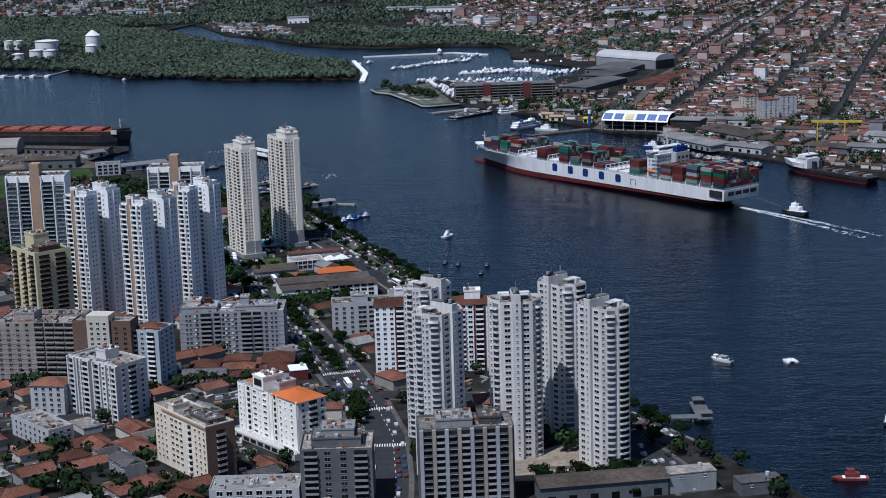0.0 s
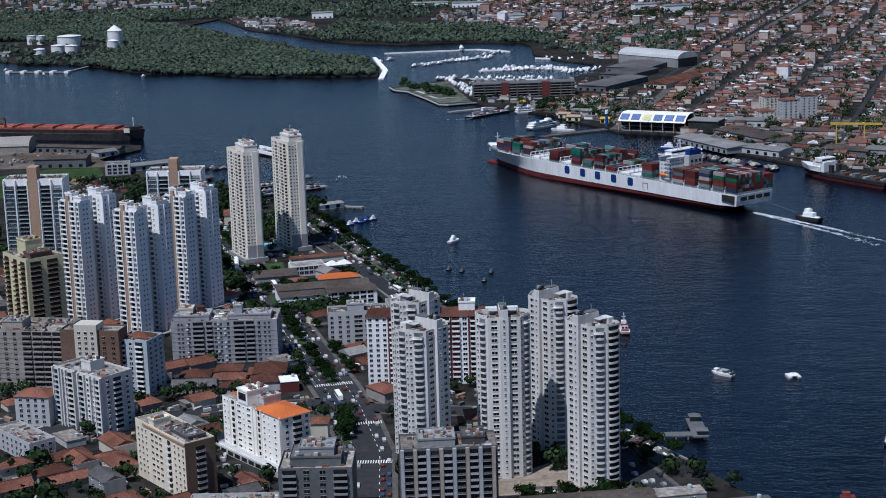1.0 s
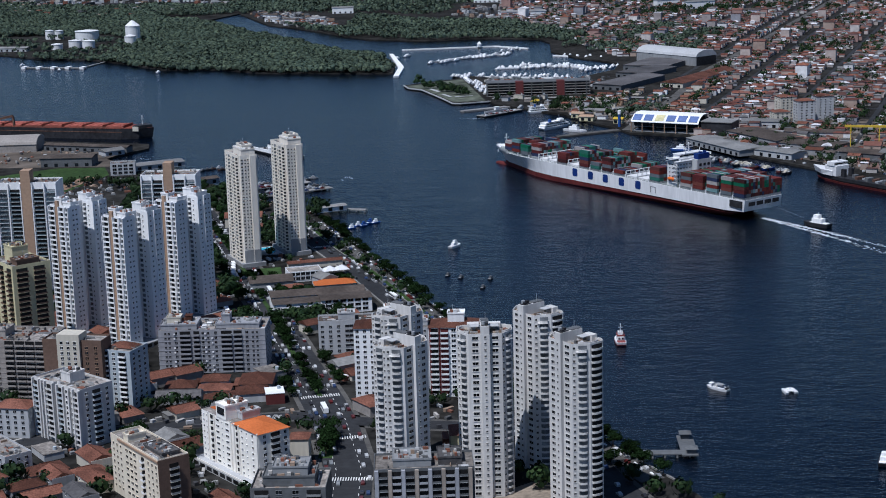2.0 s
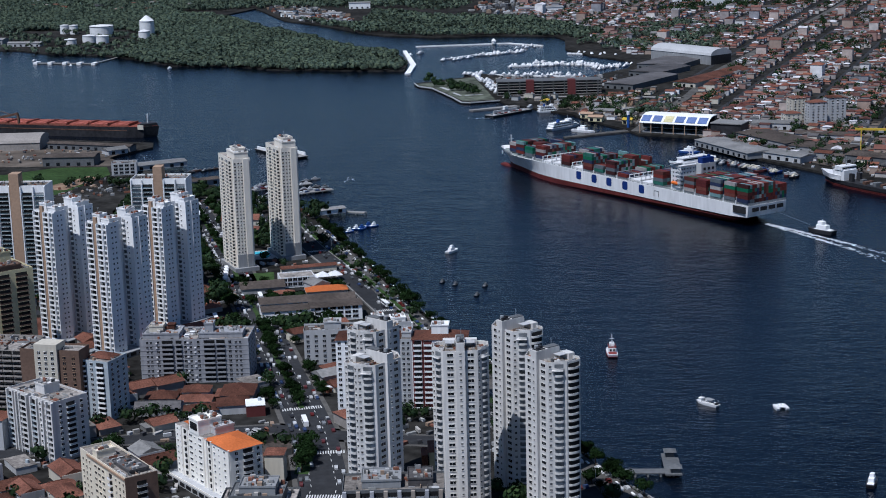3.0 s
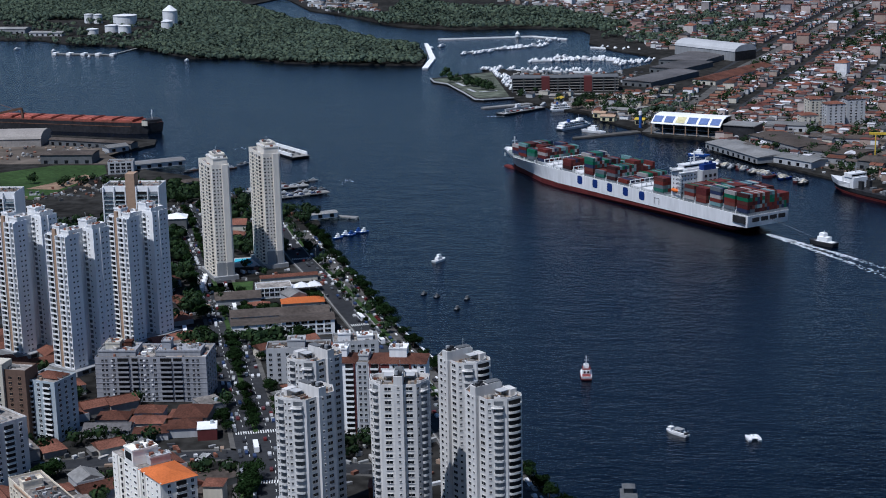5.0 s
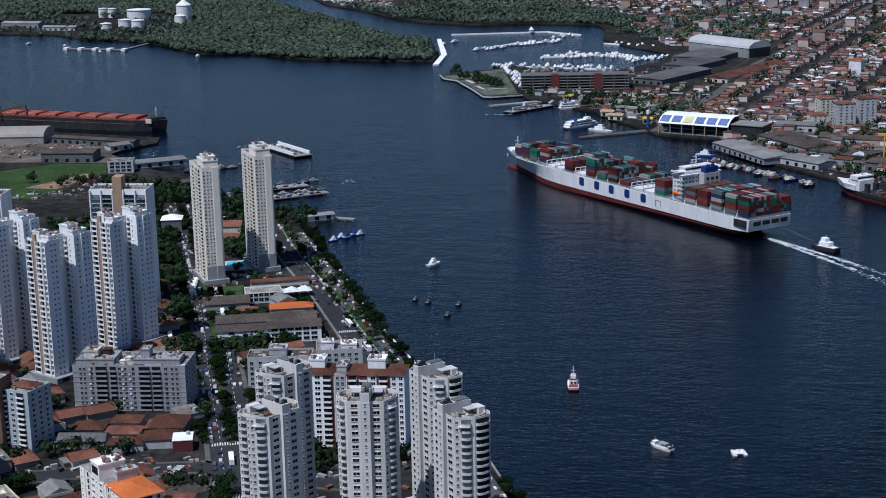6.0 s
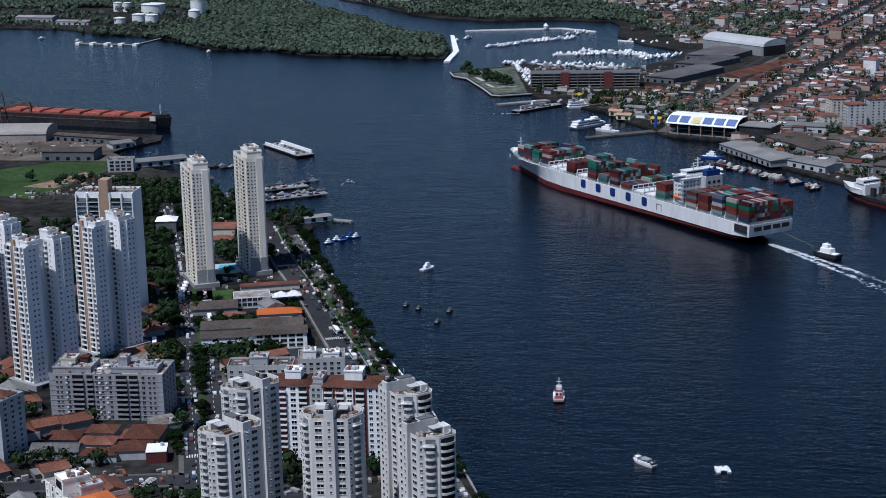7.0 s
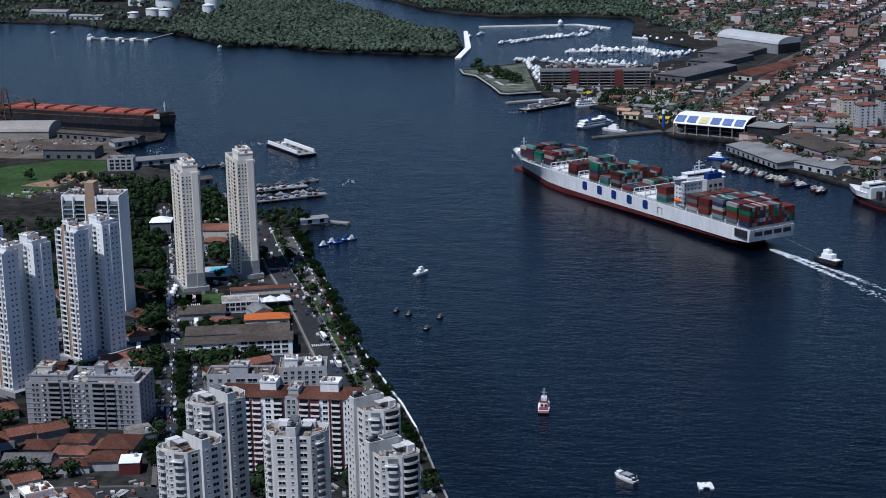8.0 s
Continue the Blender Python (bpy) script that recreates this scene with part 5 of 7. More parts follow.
def house(x, y, rot, w, d, h, roof, kind="hip", wall=None, label=""):
    wall = wall or rng.choice((PALE, CREAM, GREY, TAUPE))
    word = "flat roof" if kind == "flat" else ("orange" if roof is ORANGE else "clay") + "-tiled roof"
    b = thing("house", x, y, 2.0, rot, label or f"low {wall.name.split('_')[0]} house with a {word}", "house", "houses")
    part("wall", house_shape(w, d, h), wall, b)
    if kind == "flat":
        s = Shape().box(-w / 2 - 0.2, -d / 2 - 0.2, h, w / 2 + 0.2, d / 2 + 0.2, h + 0.3)
        part("roof", s, roof, b)
        part("water_tank", Shape().cyl(w * 0.25, d * 0.2, h + 0.3, h + 1.9, 1.0), PALEBLUE2 if rng.random() < 0.4 else PALE, b)
    else:
        part("roof", Shape().hip(-w / 2, -d / 2, w / 2, d / 2, h, min(w, d) * 0.22, 0.6, kind == "gable"), roof, b)
        rise = h + (min(w, d)) * 0.22
        if y < 960 and w >= d:
            g = -0.5 if kind == "gable" else d / 2
            part("ridge", Shape().beam((-w / 2 + g, 0, rise), (w / 2 - g, 0, rise), 0.45), roof, b)
            if kind == "gable":
                part("party_wall", Shape().box(w / 2 + 0.6, -d / 2, 0, w / 2 + 0.85, d / 2, h + 0.6), wall, b)
        if y < 960 and rng0.random() < 0.6:
            part("lean_to", Shape().box(-w / 2 - 3.6, -d * 0.3, 0, -w / 2 - 0.7, d * 0.35, h * 0.7).box(-w / 2 - 3.9, -d * 0.35, h * 0.7, -w / 2 - 0.65, d * 0.4, h * 0.7 + 0.2), rng0.choice((SHEET, SHEETBROWN, ROOFTILE)), b)
    k = 2 if y < 800 else 0
    for i in range(k):
        part("window", window_mesh(1.3, 1.1, WHITE), None, b, "", pose((i + 0.5) / k * w - w / 2, -d / 2, h - 2.2))
    FOOT.append([tuple((pose(x, y, 0, 0, 0, rot) @ Vector((sx * (w / 2 + 2), sy * (d / 2 + 2), 0))).xy) for sx, sy in ((-1, -1), (1, -1), (1, 1), (-1, 1))])
    return b


# the tiled houses at the corner of the avenue
for x, y, rot, w, d, h in ((-139, 918, 2, 17, 13, 4), (-119, 912, 2, 18, 12, 4), (-121, 926, 2, 15, 12, 5), (-97, 922, 2, 18, 20, 5.5), (-97, 903, 10, 17, 14, 5), (-113, 896, 8, 18, 10, 4)):
    house(x, y, rot, w, d, h, ROOFTILE, "hip")
house(-84, 898, 12, 10, 12, 6, WHITE, "flat", REDBROWN, "small white and red corner shop with a flat roof")
house(-137, 900, 4, 24, 12, 4, ROOFDARK, "gable")
house(22, 820, 5, 16, 16, 9, ROOFTILE, "hip", YELLOWISH)
house(-58, 800, 0, 9, 10, 14, ROOFTILE, "hip", CREAM)
# white villas and sheds round the slim towers
b = block("white_clubhouse", -110, 1166, 16, rect(24, 16), 7, WHITE, "white two-storey clubhouse with a cluttered roof", parapet=0.6)
facade(b, (0, 0), (24, 0), 0.6, 2, 3.2, row_of(6, 2.6, 1.7), PALE)
b = thing("marquee", -83, 1187, 2, 20, "white peaked canvas marquee", "tent")
for x in (-9, 0, 9):
    s = Shape()
    s.face((x - 4.5, -5, 4), (x + 4.5, -5, 4), (x, 0, 7)), s.face((x + 4.5, -5, 4), (x + 4.5, 5, 4), (x, 0, 7))
    s.face((x + 4.5, 5, 4), (x - 4.5, 5, 4), (x, 0, 7)), s.face((x - 4.5, 5, 4), (x - 4.5, -5, 4), (x, 0, 7))
    part("canopy", s, HULLWHITE, b)
    part("post", Shape().beam((x - 4.4, -4.9, 0), (x - 4.4, -4.9, 4), 0.2), STEEL, b)
    part("post", Shape().beam((x + 4.4, 4.9, 0), (x + 4.4, 4.9, 4), 0.2), STEEL, b)
house(-76, 1149, 14, 28, 12, 4, ORANGE, "hip", CREAM)
house(-97, 1215, 18, 40, 7, 4, ROOFTILE, "gable", CREAM)
house(-122, 1160, 15, 30, 16, 4, SHEETBROWN, "gable", GREY)
house(-104, 1142, 15, 14, 8, 3.6, ROOFTILE, "hip", CREAM)
house(-172, 1366, 5, 30, 16, 8, ROOFTILE, "gable", CREAM)
house(-160, 1332, 5, 16, 12, 7, ROOFTILE, "hip", GREY)
house(-218, 1385, 10, 16, 16, 9, WHITE, "hip", DARKGREY)
single("sports_field", Shape().prism([(-150, 1176), (-117, 1183), (-122, 1214), (-154, 1206)], 1.9, 2.12), GRASS, "walled green sports field", "lawn", "structure")
b = thing("swimming_pool", -140, 1268, 2, 12, "turquoise swimming pool in a pale deck", "pool")
part("pool_deck", Shape().box(-11, -14, 0, 12, 14, 0.4), PALE, b)
part("pool_water", Shape().prism([(-8, -10), (4, -11), (7, -3), (4, 6), (8, 11), (-6, 11)], 0.3, 0.5), POOL, b)
part("pool_pavilion", Shape().box(-10, -14, 0.4, 2, -11, 3.2), WHITE, b)

# the crowded quarter of low houses: laid out along the same skewed streets
lots = []
for i in range(-40, 40):
    for j in range(-40, 60):
        if i % 5 == 0:
            continue
        u, v = i * 14.5 + rng.uniform(-1.5, 1.5), j * 13.5 + rng.uniform(-1.5, 1.5)
        a = radians(GRID)
        x, y = -200 + u * math.cos(a) - v * math.sin(a), 790 + u * math.sin(a) + v * math.cos(a)
        if 660 < y < 1460 and x > -25 - 0.285 * y and x < -20 and inside(x, y, WEST):
            lots.append((y, x))
count = planted = 0
for y, x in sorted(lots):
    if near_road(x, y, 5) or blocked(x, y, 4):
        continue
    if y < 1000 and rng.random() < 0.5:
        OVER.append((x + 7 + rng.uniform(-2, 2), y + 6 + rng.uniform(-2, 2)))
    if rng.random() < 0.2 or count >= 190:
        if count < 190 or rng.random() < 0.8:
            planted += 1
            tree(x, y, rng.uniform(0.8, 1.3), 2.0, "dense dark green tree between the houses", "garden trees")
        continue
    count += 1
    w, d, h = rng.uniform(12.5, 19), rng.uniform(10, 13.5), rng.choice((3.4, 3.6, 5.8))
    pick = rng.random()
    if pick < 0.70:
        house(x, y, GRID + rng.choice((0, 90)), w, d, h, ROOFTILE, rng.choice(("hip", "gable")))
    elif pick < 0.82:
        house(x, y, GRID, w, d, h, ROOFGREY, "flat")
    else:
        house(x, y, GRID + rng.choice((0, 90)), w, d, h, rng.choice((SHEET, SHEETBROWN, ROOFDARK)), "gable")


# ---------------------------------------------------------------- cars and buses
def car_paint():
    m = mat("car_paint", (1, 1, 1), 0.3, 0.03, 0.5, 0.1, spec=0.6)
    nt = m.node_tree
    info, ramp = nt.nodes.new("ShaderNodeObjectInfo"), nt.nodes.new("ShaderNodeValToRGB")
    ramp.color_ramp.interpolation = "CONSTANT"
    tones = ((0.40, 0.40, 0.40), (0.03, 0.03, 0.035), (0.2, 0.21, 0.22), (0.5, 0.5, 0.5), (0.08, 0.085, 0.09), (0.09, 0.02, 0.02), (0.45, 0.46, 0.47), (0.03, 0.05, 0.12))
    while len(ramp.color_ramp.elements) < len(tones):
        ramp.color_ramp.elements.new(1.0)
    for i, (e, c) in enumerate(zip(ramp.color_ramp.elements, tones)):
        e.position, e.color = i / len(tones), (*c, 1)
    nt.links.new(info.outputs["Random"], ramp.inputs[0])
    nt.links.new(ramp.outputs[0], next(n for n in nt.nodes if n.type == "HUE_SAT").inputs["Color"])
    return m


CARPAINT = car_paint()
prof = [(-2.1, 0.35), (2.1, 0.35), (2.15, 0.75), (1.2, 0.95), (0.6, 1.45), (-1.2, 1.48), (-1.9, 1.0), (-2.15, 0.9)]
CARBODY = Shape().loft([[(px, -0.85, pz if pz > 0.4 else 0.0) for px, pz in prof], [(px, 0.85, pz if pz > 0.4 else 0.0) for px, pz in prof]]).mesh("car", CARPAINT)
CARGLASS = Shape().loft([[(1.15, -0.86, 0.98), (0.66, -0.8, 1.4), (-1.15, -0.8, 1.42), (-1.75, -0.86, 1.02)], [(1.15, 0.86, 0.98), (0.66, 0.8, 1.4), (-1.15, 0.8, 1.42), (-1.75, 0.86, 1.02)]]).mesh("windows", GLASS)
WHEEL = Shape().loft([[(0.32 * a, -0.1, 0.32 * c) for a, c in ring_pts], [(0.32 * a, 0.1, 0.32 * c) for a, c in ring_pts]]).mesh("wheel", RUBBER)
cars = 0


def car(x, y, z, rot):
    global cars
    cars += 1
    b = single("car", CARBODY, None, "parked or waiting small car", "car", group="cars on the avenues", m=pose(x, y, z, 0, 0, rot))
    part("windows", CARGLASS, None, b)


for points, lanes, chance in ((INLAND, (-10.5, -7.5, -4, 4, 7.5, 10.5), 0.22), (SEASIDE, (-8, -4.5, -1, 3, 6), 0.24), (CROSS, (-4.5, -1.5, 1.5, 4.5), 0.16), (PROM, (-4.5,), 0.35)):
    for (x0, y0), (x1, y1) in zip(points, points[1:]):
        way = Vector((x1 - x0, y1 - y0))
        side = Vector((-way.y, way.x)).normalized()
        for off in lanes:
            for k in range(int(way.length / 6.5)):
                edge = abs(off) > 7 or points is PROM
                if rng.random() < chance * (1.6 if edge else 0.6) and cars < 190:
                    p = Vector((x0, y0)) + way * ((k + 0.5) * 6.5 / way.length) + side * off
                    car(p.x, p.y, 2.24 if points is PROM else 2.12, math.degrees(math.atan2(way.y, way.x)) + (180 if off > 0 else 0))


TRAFFIC = island_mat("traffic_paint", ((0.45, 0.45, 0.45), (0.03, 0.03, 0.035), (0.22, 0.23, 0.24), (0.60, 0.60, 0.60), (0.08, 0.085, 0.09), (0.10, 0.02, 0.02), (0.50, 0.51, 0.52), (0.04, 0.06, 0.13)), 0.35, 0.05)
crowd, rng2 = Shape(), random.Random(63)


def crowd_car(x, y, z, turn):
    c, e = math.cos(turn), math.sin(turn)
    crowd.loft([[(x + px * c - py * e, y + px * e + py * c, z + (pz if pz > 0.4 else 0.0)) for px, pz in prof] for py in (-0.85, 0.85)])


for points, lanes, chance in ((SEASIDE, (-7.6, -4.6, -1.4, 2.2), 0.30), (INLAND[3:], (-10.6, -7.2, -3.6, 3.6, 7.2, 10.6), 0.12), (PROM, (-4.4, -1.0), 0.40)):
    for (x0, y0), (x1, y1) in zip(points, points[1:]):
        way = Vector((x1 - x0, y1 - y0))
        side = Vector((-way.y, way.x)).normalized()
        for off in lanes:
            for k in range(int(way.length / 5.8)):
                if rng2.random() < chance:
                    q = Vector((x0, y0)) + way * ((k + 0.5) * 5.8 / way.length) + side * off
                    crowd_car(q.x, q.y, 2.26 if points is PROM else 2.14, math.atan2(way.y, way.x) + rng2.uniform(-0.05, 0.05))
for (x0, y0), (x1, y1) in (((-178, 1492), (-119, 1529)), ((-188, 1531), (-142, 1559))):
    way = Vector((x1 - x0, y1 - y0))
    side = Vector((-way.y, way.x)).normalized()
    for off in (-3.0, 0.0, 3.0):
        for k in range(int(way.length / 5.4)):
            if rng2.random() < 0.85:
                q = Vector((x0, y0)) + way * ((k + 0.5) * 5.4 / way.length) + side * off
                crowd_car(q.x, q.y, 2.0, math.atan2(way.y, way.x))
single("traffic", crowd, TRAFFIC, "waiting and parked cars in white, grey and dark paint", "cars", "stuff")


def bus(x, y, rot, length=12.0, label="white city bus with dark windows"):
    b = thing("bus", x, y, 2.1, rot, label, "bus", "buses")
    part("body", Shape().box(-length / 2, -1.28, 0.4, length / 2, 1.28, 3.1), WHITE, b)
    part("windows", Shape().box(-length / 2 + 0.5, -1.32, 1.5, length / 2 - 0.2, 1.32, 2.5), GLASS, b)
    for px in (-length * 0.3, length * 0.32):
        for py in (-1.15, 1.15):
            part("wheel", WHEEL, None, b, "", pose(px, py, 0.45) @ Matrix.Diagonal((1.4, 1.4, 1.4, 1)))


bus(-33, 1118, 112), bus(-14, 1068, 112), bus(-141, 1087, 106), bus(-55, 880, 105), bus(-46, 935, 20, 9, "white box truck parked in a yard"), bus(-120, 1140, 106)
for k in range(5):
    bus(-153 - 1.2 * k, 1188 + 8 * k, 107, 7, "white van parked in a row")


# ---------------------------------------------------------------- west quay: bulk carrier, sheds, ferry piers
b = thing("bulk_carrier", -457, 1889, 0, -14, "long dark bulk carrier with salmon hatch covers along the quay", "cargo ship")


def bulk_ring(z, k):
    side = [(-118, -14), (-100, -16), (80, -16), (100, -11), (112, 0)]
    return [(px * k, py, z) for px, py in side] + [(px * k, -py, z) for px, py in side[-2::-1]]


part("hull", Shape().loft([bulk_ring(-2, 0.96), bulk_ring(2, 0.98), bulk_ring(12, 1.0)]), HULLDARK, b)
part("deck", Shape().prism([(px, py) for px, py, _ in bulk_ring(0, 0.985)], 12, 12.3), DECKRED, b)
part("forecastle", Shape().prism([(92, -13), (100, -10), (110, 0), (100, 10), (92, 13)], 12, 15), HULLDARK, b)
for k in range(7):
    x = -84 + k * 25.5
    part("hatch_cover", Shape().box(x - 10, -12.5, 12.3, x + 10, 12.5, 14.2).box(x - 10.6, -13, 12.3, x + 10.6, 13, 13.0), HATCH, b, "salmon hatch cover")
    for dx in (-11.6, 11.0):
        part("coaming_stay", Shape().box(x + dx, -12, 12.3, x + dx + 0.6, 12, 15.2), DECKRED, b)
    part("cover_rib", Shape().box(x - 5.2, -12.6, 14.2, x - 4.8, 12.6, 14.5).box(x + 4.8, -12.6, 14.2, x + 5.2, 12.6, 14.5).box(x - 10, -0.2, 14.2, x + 10, 0.2, 14.5), DECKRED, b)
part("bulwark", Shape().beam((-100, -15.8, 12.9), (82, -15.8, 12.9), 0.5).beam((-100, -15.8, 14.0), (82, -15.8, 14.0), 0.25), RUST, b)
part("rubbing_band", Shape().box(-100, -16.25, 7.6, 80, -15.95, 8.4), RUST, b)
part("bow_mark", Shape().box(92, -13.4, 9, 99, -12.4, 14), CREAM, b, "pale anchor recess plating")
part("mast", Shape().beam((98, 0, 15), (98, 0, 25), 0.8).beam((98, -2.5, 21), (98, 2.5, 21), 0.5), HULLWHITE, b)
b = thing("ship_loader", -545, 1868, 2, -14, "dark lattice ship loader on the quay", "crane")
s = Shape()
for x in (-7, 7):
    for y in (-6, 6):
        s.beam((x, y, 0), (x * 0.5, y * 0.6, 36), 1.0)
for z in (8, 17, 26, 35):
    k = 1 - 0.5 * z / 36
    s.beam((-7 * k, -6 * k, z), (7 * k, -6 * k, z), 0.7).beam((-7 * k, 6 * k, z), (7 * k, 6 * k, z), 0.7)
    s.beam((-7 * k, -6 * k, z - 8), (7 * k, -6 * k, z), 0.5)
part("tower", s, RUST, b)
part("boom", Shape().beam((0, 0, 18), (38, 4, 26), 2.4).beam((38, 4, 26), (39, 4, 15), 2.2).beam((0, 0, 18), (-24, 0, 14), 2.4).beam((0, 0, 34), (30, 3, 25), 0.5), RUST, b)


def vault(name, x, y, rot, w, d, wall_h, rise, wall, roof, label, base=2.0, n=8, category="warehouse"):
    """A long shed with a rounded roof; the vault runs along local x."""
    b = thing(name, x, y, base, rot, label, category)
    part("wall", Shape().box(0, 0, 0, w, d, wall_h), wall, b)
    prof = [(d / 2 - d / 2 * 1.03 * math.cos(math.pi * i / n), wall_h + rise * math.sin(math.pi * i / n)) for i in range(n + 1)]
    s = Shape()
    s.loft([[(-0.5, py, pz) for py, pz in prof], [(w + 0.5, py, pz) for py, pz in prof]])
    part("roof", s, roof, b)
    return b


def gabled(name, x, y, rot, w, d, h, wall, roof, label, rise=None, base=2.0, group="", category="warehouse"):
    b = thing(name, x, y, base, rot, label, category, group)
    part("wall", Shape().box(0, 0, 0, w, d, h), wall, b)
    part("roof", Shape().hip(0, 0, w, d, h, rise or d * 0.14, 0.8, True), roof, b)
    k = max(2, int(w / 9))
    for i in range(k):
        part("opening", shared("shed_door", lambda: Shape().box(-1.8, -0.08, 0.2, 1.8, 0.05, 3.4).mesh("opening", GLASS)), None, b, "", pose((i + 0.5) * w / k, 0, 0.2))
    return b


vault("vaulted_warehouse", -548, 1762, 4, 92, 44, 8, 7, TAUPE, TAUPE, "pale warehouse with a rounded roof on the quay")
gabled("quay_shed", -450, 1776, -17, 100, 13, 6, DARKGREY, SHEETBROWN, "long low quay shed with a rusty sheet roof")
gabled("quay_shed", -372, 1727, 40, 22, 16, 5, PALE, SHEET, "small grey sheet-roofed shed")
gabled("dark_shed", -424, 1668, 0, 52, 26, 9, DARKGREY, SHEETBROWN, "windowless dark shed with a brown roof", 1.5)
gabled("quay_shed", -520, 1640, 0, 50, 20, 8, DARKGREY, SHEETBROWN, "dark shed with a pitched roof")
b = block("ruined_building", -340, 1612, 10, rect(24, 16), 11, PALE, "weathered three-storey building with boarded windows", roof=SHEET)
facade(b, (0, 0), (24, 0), 0.5, 3, 3.4, row_of(4, 3.2, 1.8), PALE)
single("field", Shape().prism([(-660, 1500), (-402, 1508), (-376, 1496), (-359, 1545), (-343, 1618), (-357, 1660), (-407, 1660), (-449, 1624), (-660, 1612)], 1.9, 2.1), GRASS, "green field beside the sheds", "lawn", "structure")
single("earth_patch", Shape().prism([(-398, 1545), (-366, 1540), (-350, 1600), (-362, 1612), (-380, 1575)], 2.0, 2.16), EARTH, "bare brown earth in the field", "ground", "structure")
gabled("wharf_shed", -330, 1628, 30, 62, 20, 5, PALE, SHEET, "long wharf shed with a grey sheet roof", 1.2)
gabled("ferry_hall", -250, 1545, 35, 30, 14, 5, GREY, SHEETBROWN, "low brown-roofed hall at the ferries", 1.4)
ptop = [((-181, 1490), (-117, 1530), 5), ((-190, 1530), (-140, 1560), 4), ((-76, 1422), (-122, 1436), 3)]
for (x0, y0), (x1, y1), half in ptop:
    way = (Vector((x1, y1)) - Vector((x0, y0))).normalized()
    side = Vector((-way.y, way.x)) * half
    b = thing("pier", x0, y0, 0, 0, "grey concrete pier on piles", "pier", "piers", "structure")
    pts = [Vector((0, 0)) - side, Vector((x1 - x0, y1 - y0)) - side, Vector((x1 - x0, y1 - y0)) + side, side]
    part("deck", Shape().prism([tuple(p) for p in pts], 1.2, 2.0, True, True), CONCRETE, b)
    n = int((Vector((x1, y1)) - Vector((x0, y0))).length / 8)
    for i in range(n + 1):
        for sgn in (-0.8, 0.8):
            p = way * (i * 8.0) + side * sgn
            part("pile", shared("pile", lambda: Shape().cyl(0, 0, -3, 1.2, 0.5, None, 8).mesh("pile", CONCRETE)), None, b, "", pose(p.x, p.y, 0))
rng = random.Random(31)
for cx, cy, rot, many in ((-150, 1517, 32, 16), (-165, 1552, 32, 14), (-240, 1640, 40, 10)):
    for k in range(many):
        u = (k / many - 0.5) * 70
        x, y = cx + u * math.cos(radians(rot)) + rng.uniform(-2, 2), cy + u * math.sin(radians(rot)) + rng.choice((-7, 7, 12)) + 6
        boat("moored_boat", x, y, rot + rng.uniform(-25, 25), rng.uniform(7, 13), rng.uniform(2.8, 4), 1.2, rng.choice((HULLDARK, HULLDARK, STEEL, RUST)), rng.choice((PALE, DARKGREY, GREY)), "small boat moored at the ferry pier", 0, group="boats at the piers", plain=True)
for k in range(5):
    boat("blue_launch", -82 + 4.5 * k, 1354 + 5 * k + (k % 2) * 5, 40, 9, 3.2, 1.0, BLUE, rng.choice((WHITE, BLUE)), "blue launch with a white cabin at the jetty", group="blue launches")
gabled("boat_club", -119, 1408, 28, 30, 11, 4, WHITE, SHEET, "low white boat club on the water's edge", 1.0)

# pier with pavilions in the foreground
b = thing("jetty", 97, 808, 0, 0, "dark jetty with small pavilions at its head", "pier")
part("deck", Shape().box(0, -3, 1.6, 37, 3, 2.2), DARKGREY, b)
part("head", Shape().box(30, -5, 1.6, 38, 24, 2.25), DARKGREY, b)
for x in range(4, 38, 6):
    for y in (-2.4, 2.4):
        part("pile", shared("pile", None), None, b, "", pose(x, y, 0.4))
part("pavilion", Shape().box(32, 18, 2.2, 36, 22, 5).hip(31.5, 17.5, 36.5, 22.5, 5, 1.4), DARKGREY, b)
part("pavilion", Shape().box(33, -3, 2.2, 37, 1, 4.6).hip(32.5, -3.5, 37.5, 1.5, 4.6, 1.2), DARKGREY, b)
gabled("tiled_shed", 40, 690, 8, 58, 16, 8, DARKGREY, SHEETBROWN, "dark shed with a weathered sheet roof")
house(108, 706, 10, 22, 10, 9, ROOFGREY, "flat", GREY)
house(138, 700, 10, 20, 10, 6, ROOFDARK, "flat", DARKGREY)
gabled("poolside_pavilion", 40, 731, 0, 16, 8, 3.5, WHITE, TERRACE, "low pale pavilion at the towers' feet", 0.8)
single("garden_terrace", Shape().prism([(18, 722), (92, 716), (88, 735), (60, 775), (20, 740)], 1.9, 2.3), TERRACE, "tiled garden terrace at the towers' feet", "terrace", "structure")

# ---------------------------------------------------------------- mangrove island, far shore trees
LEFT_EDGE, RIGHT_EDGE = (177, 163, 0.46), (0, 0, 0.30)


def in_view(x, y):
    return (x > LEFT_EDGE[0] - LEFT_EDGE[2] * (y - LEFT_EDGE[1]) - 30) & (x < RIGHT_EDGE[2] * y + 30)


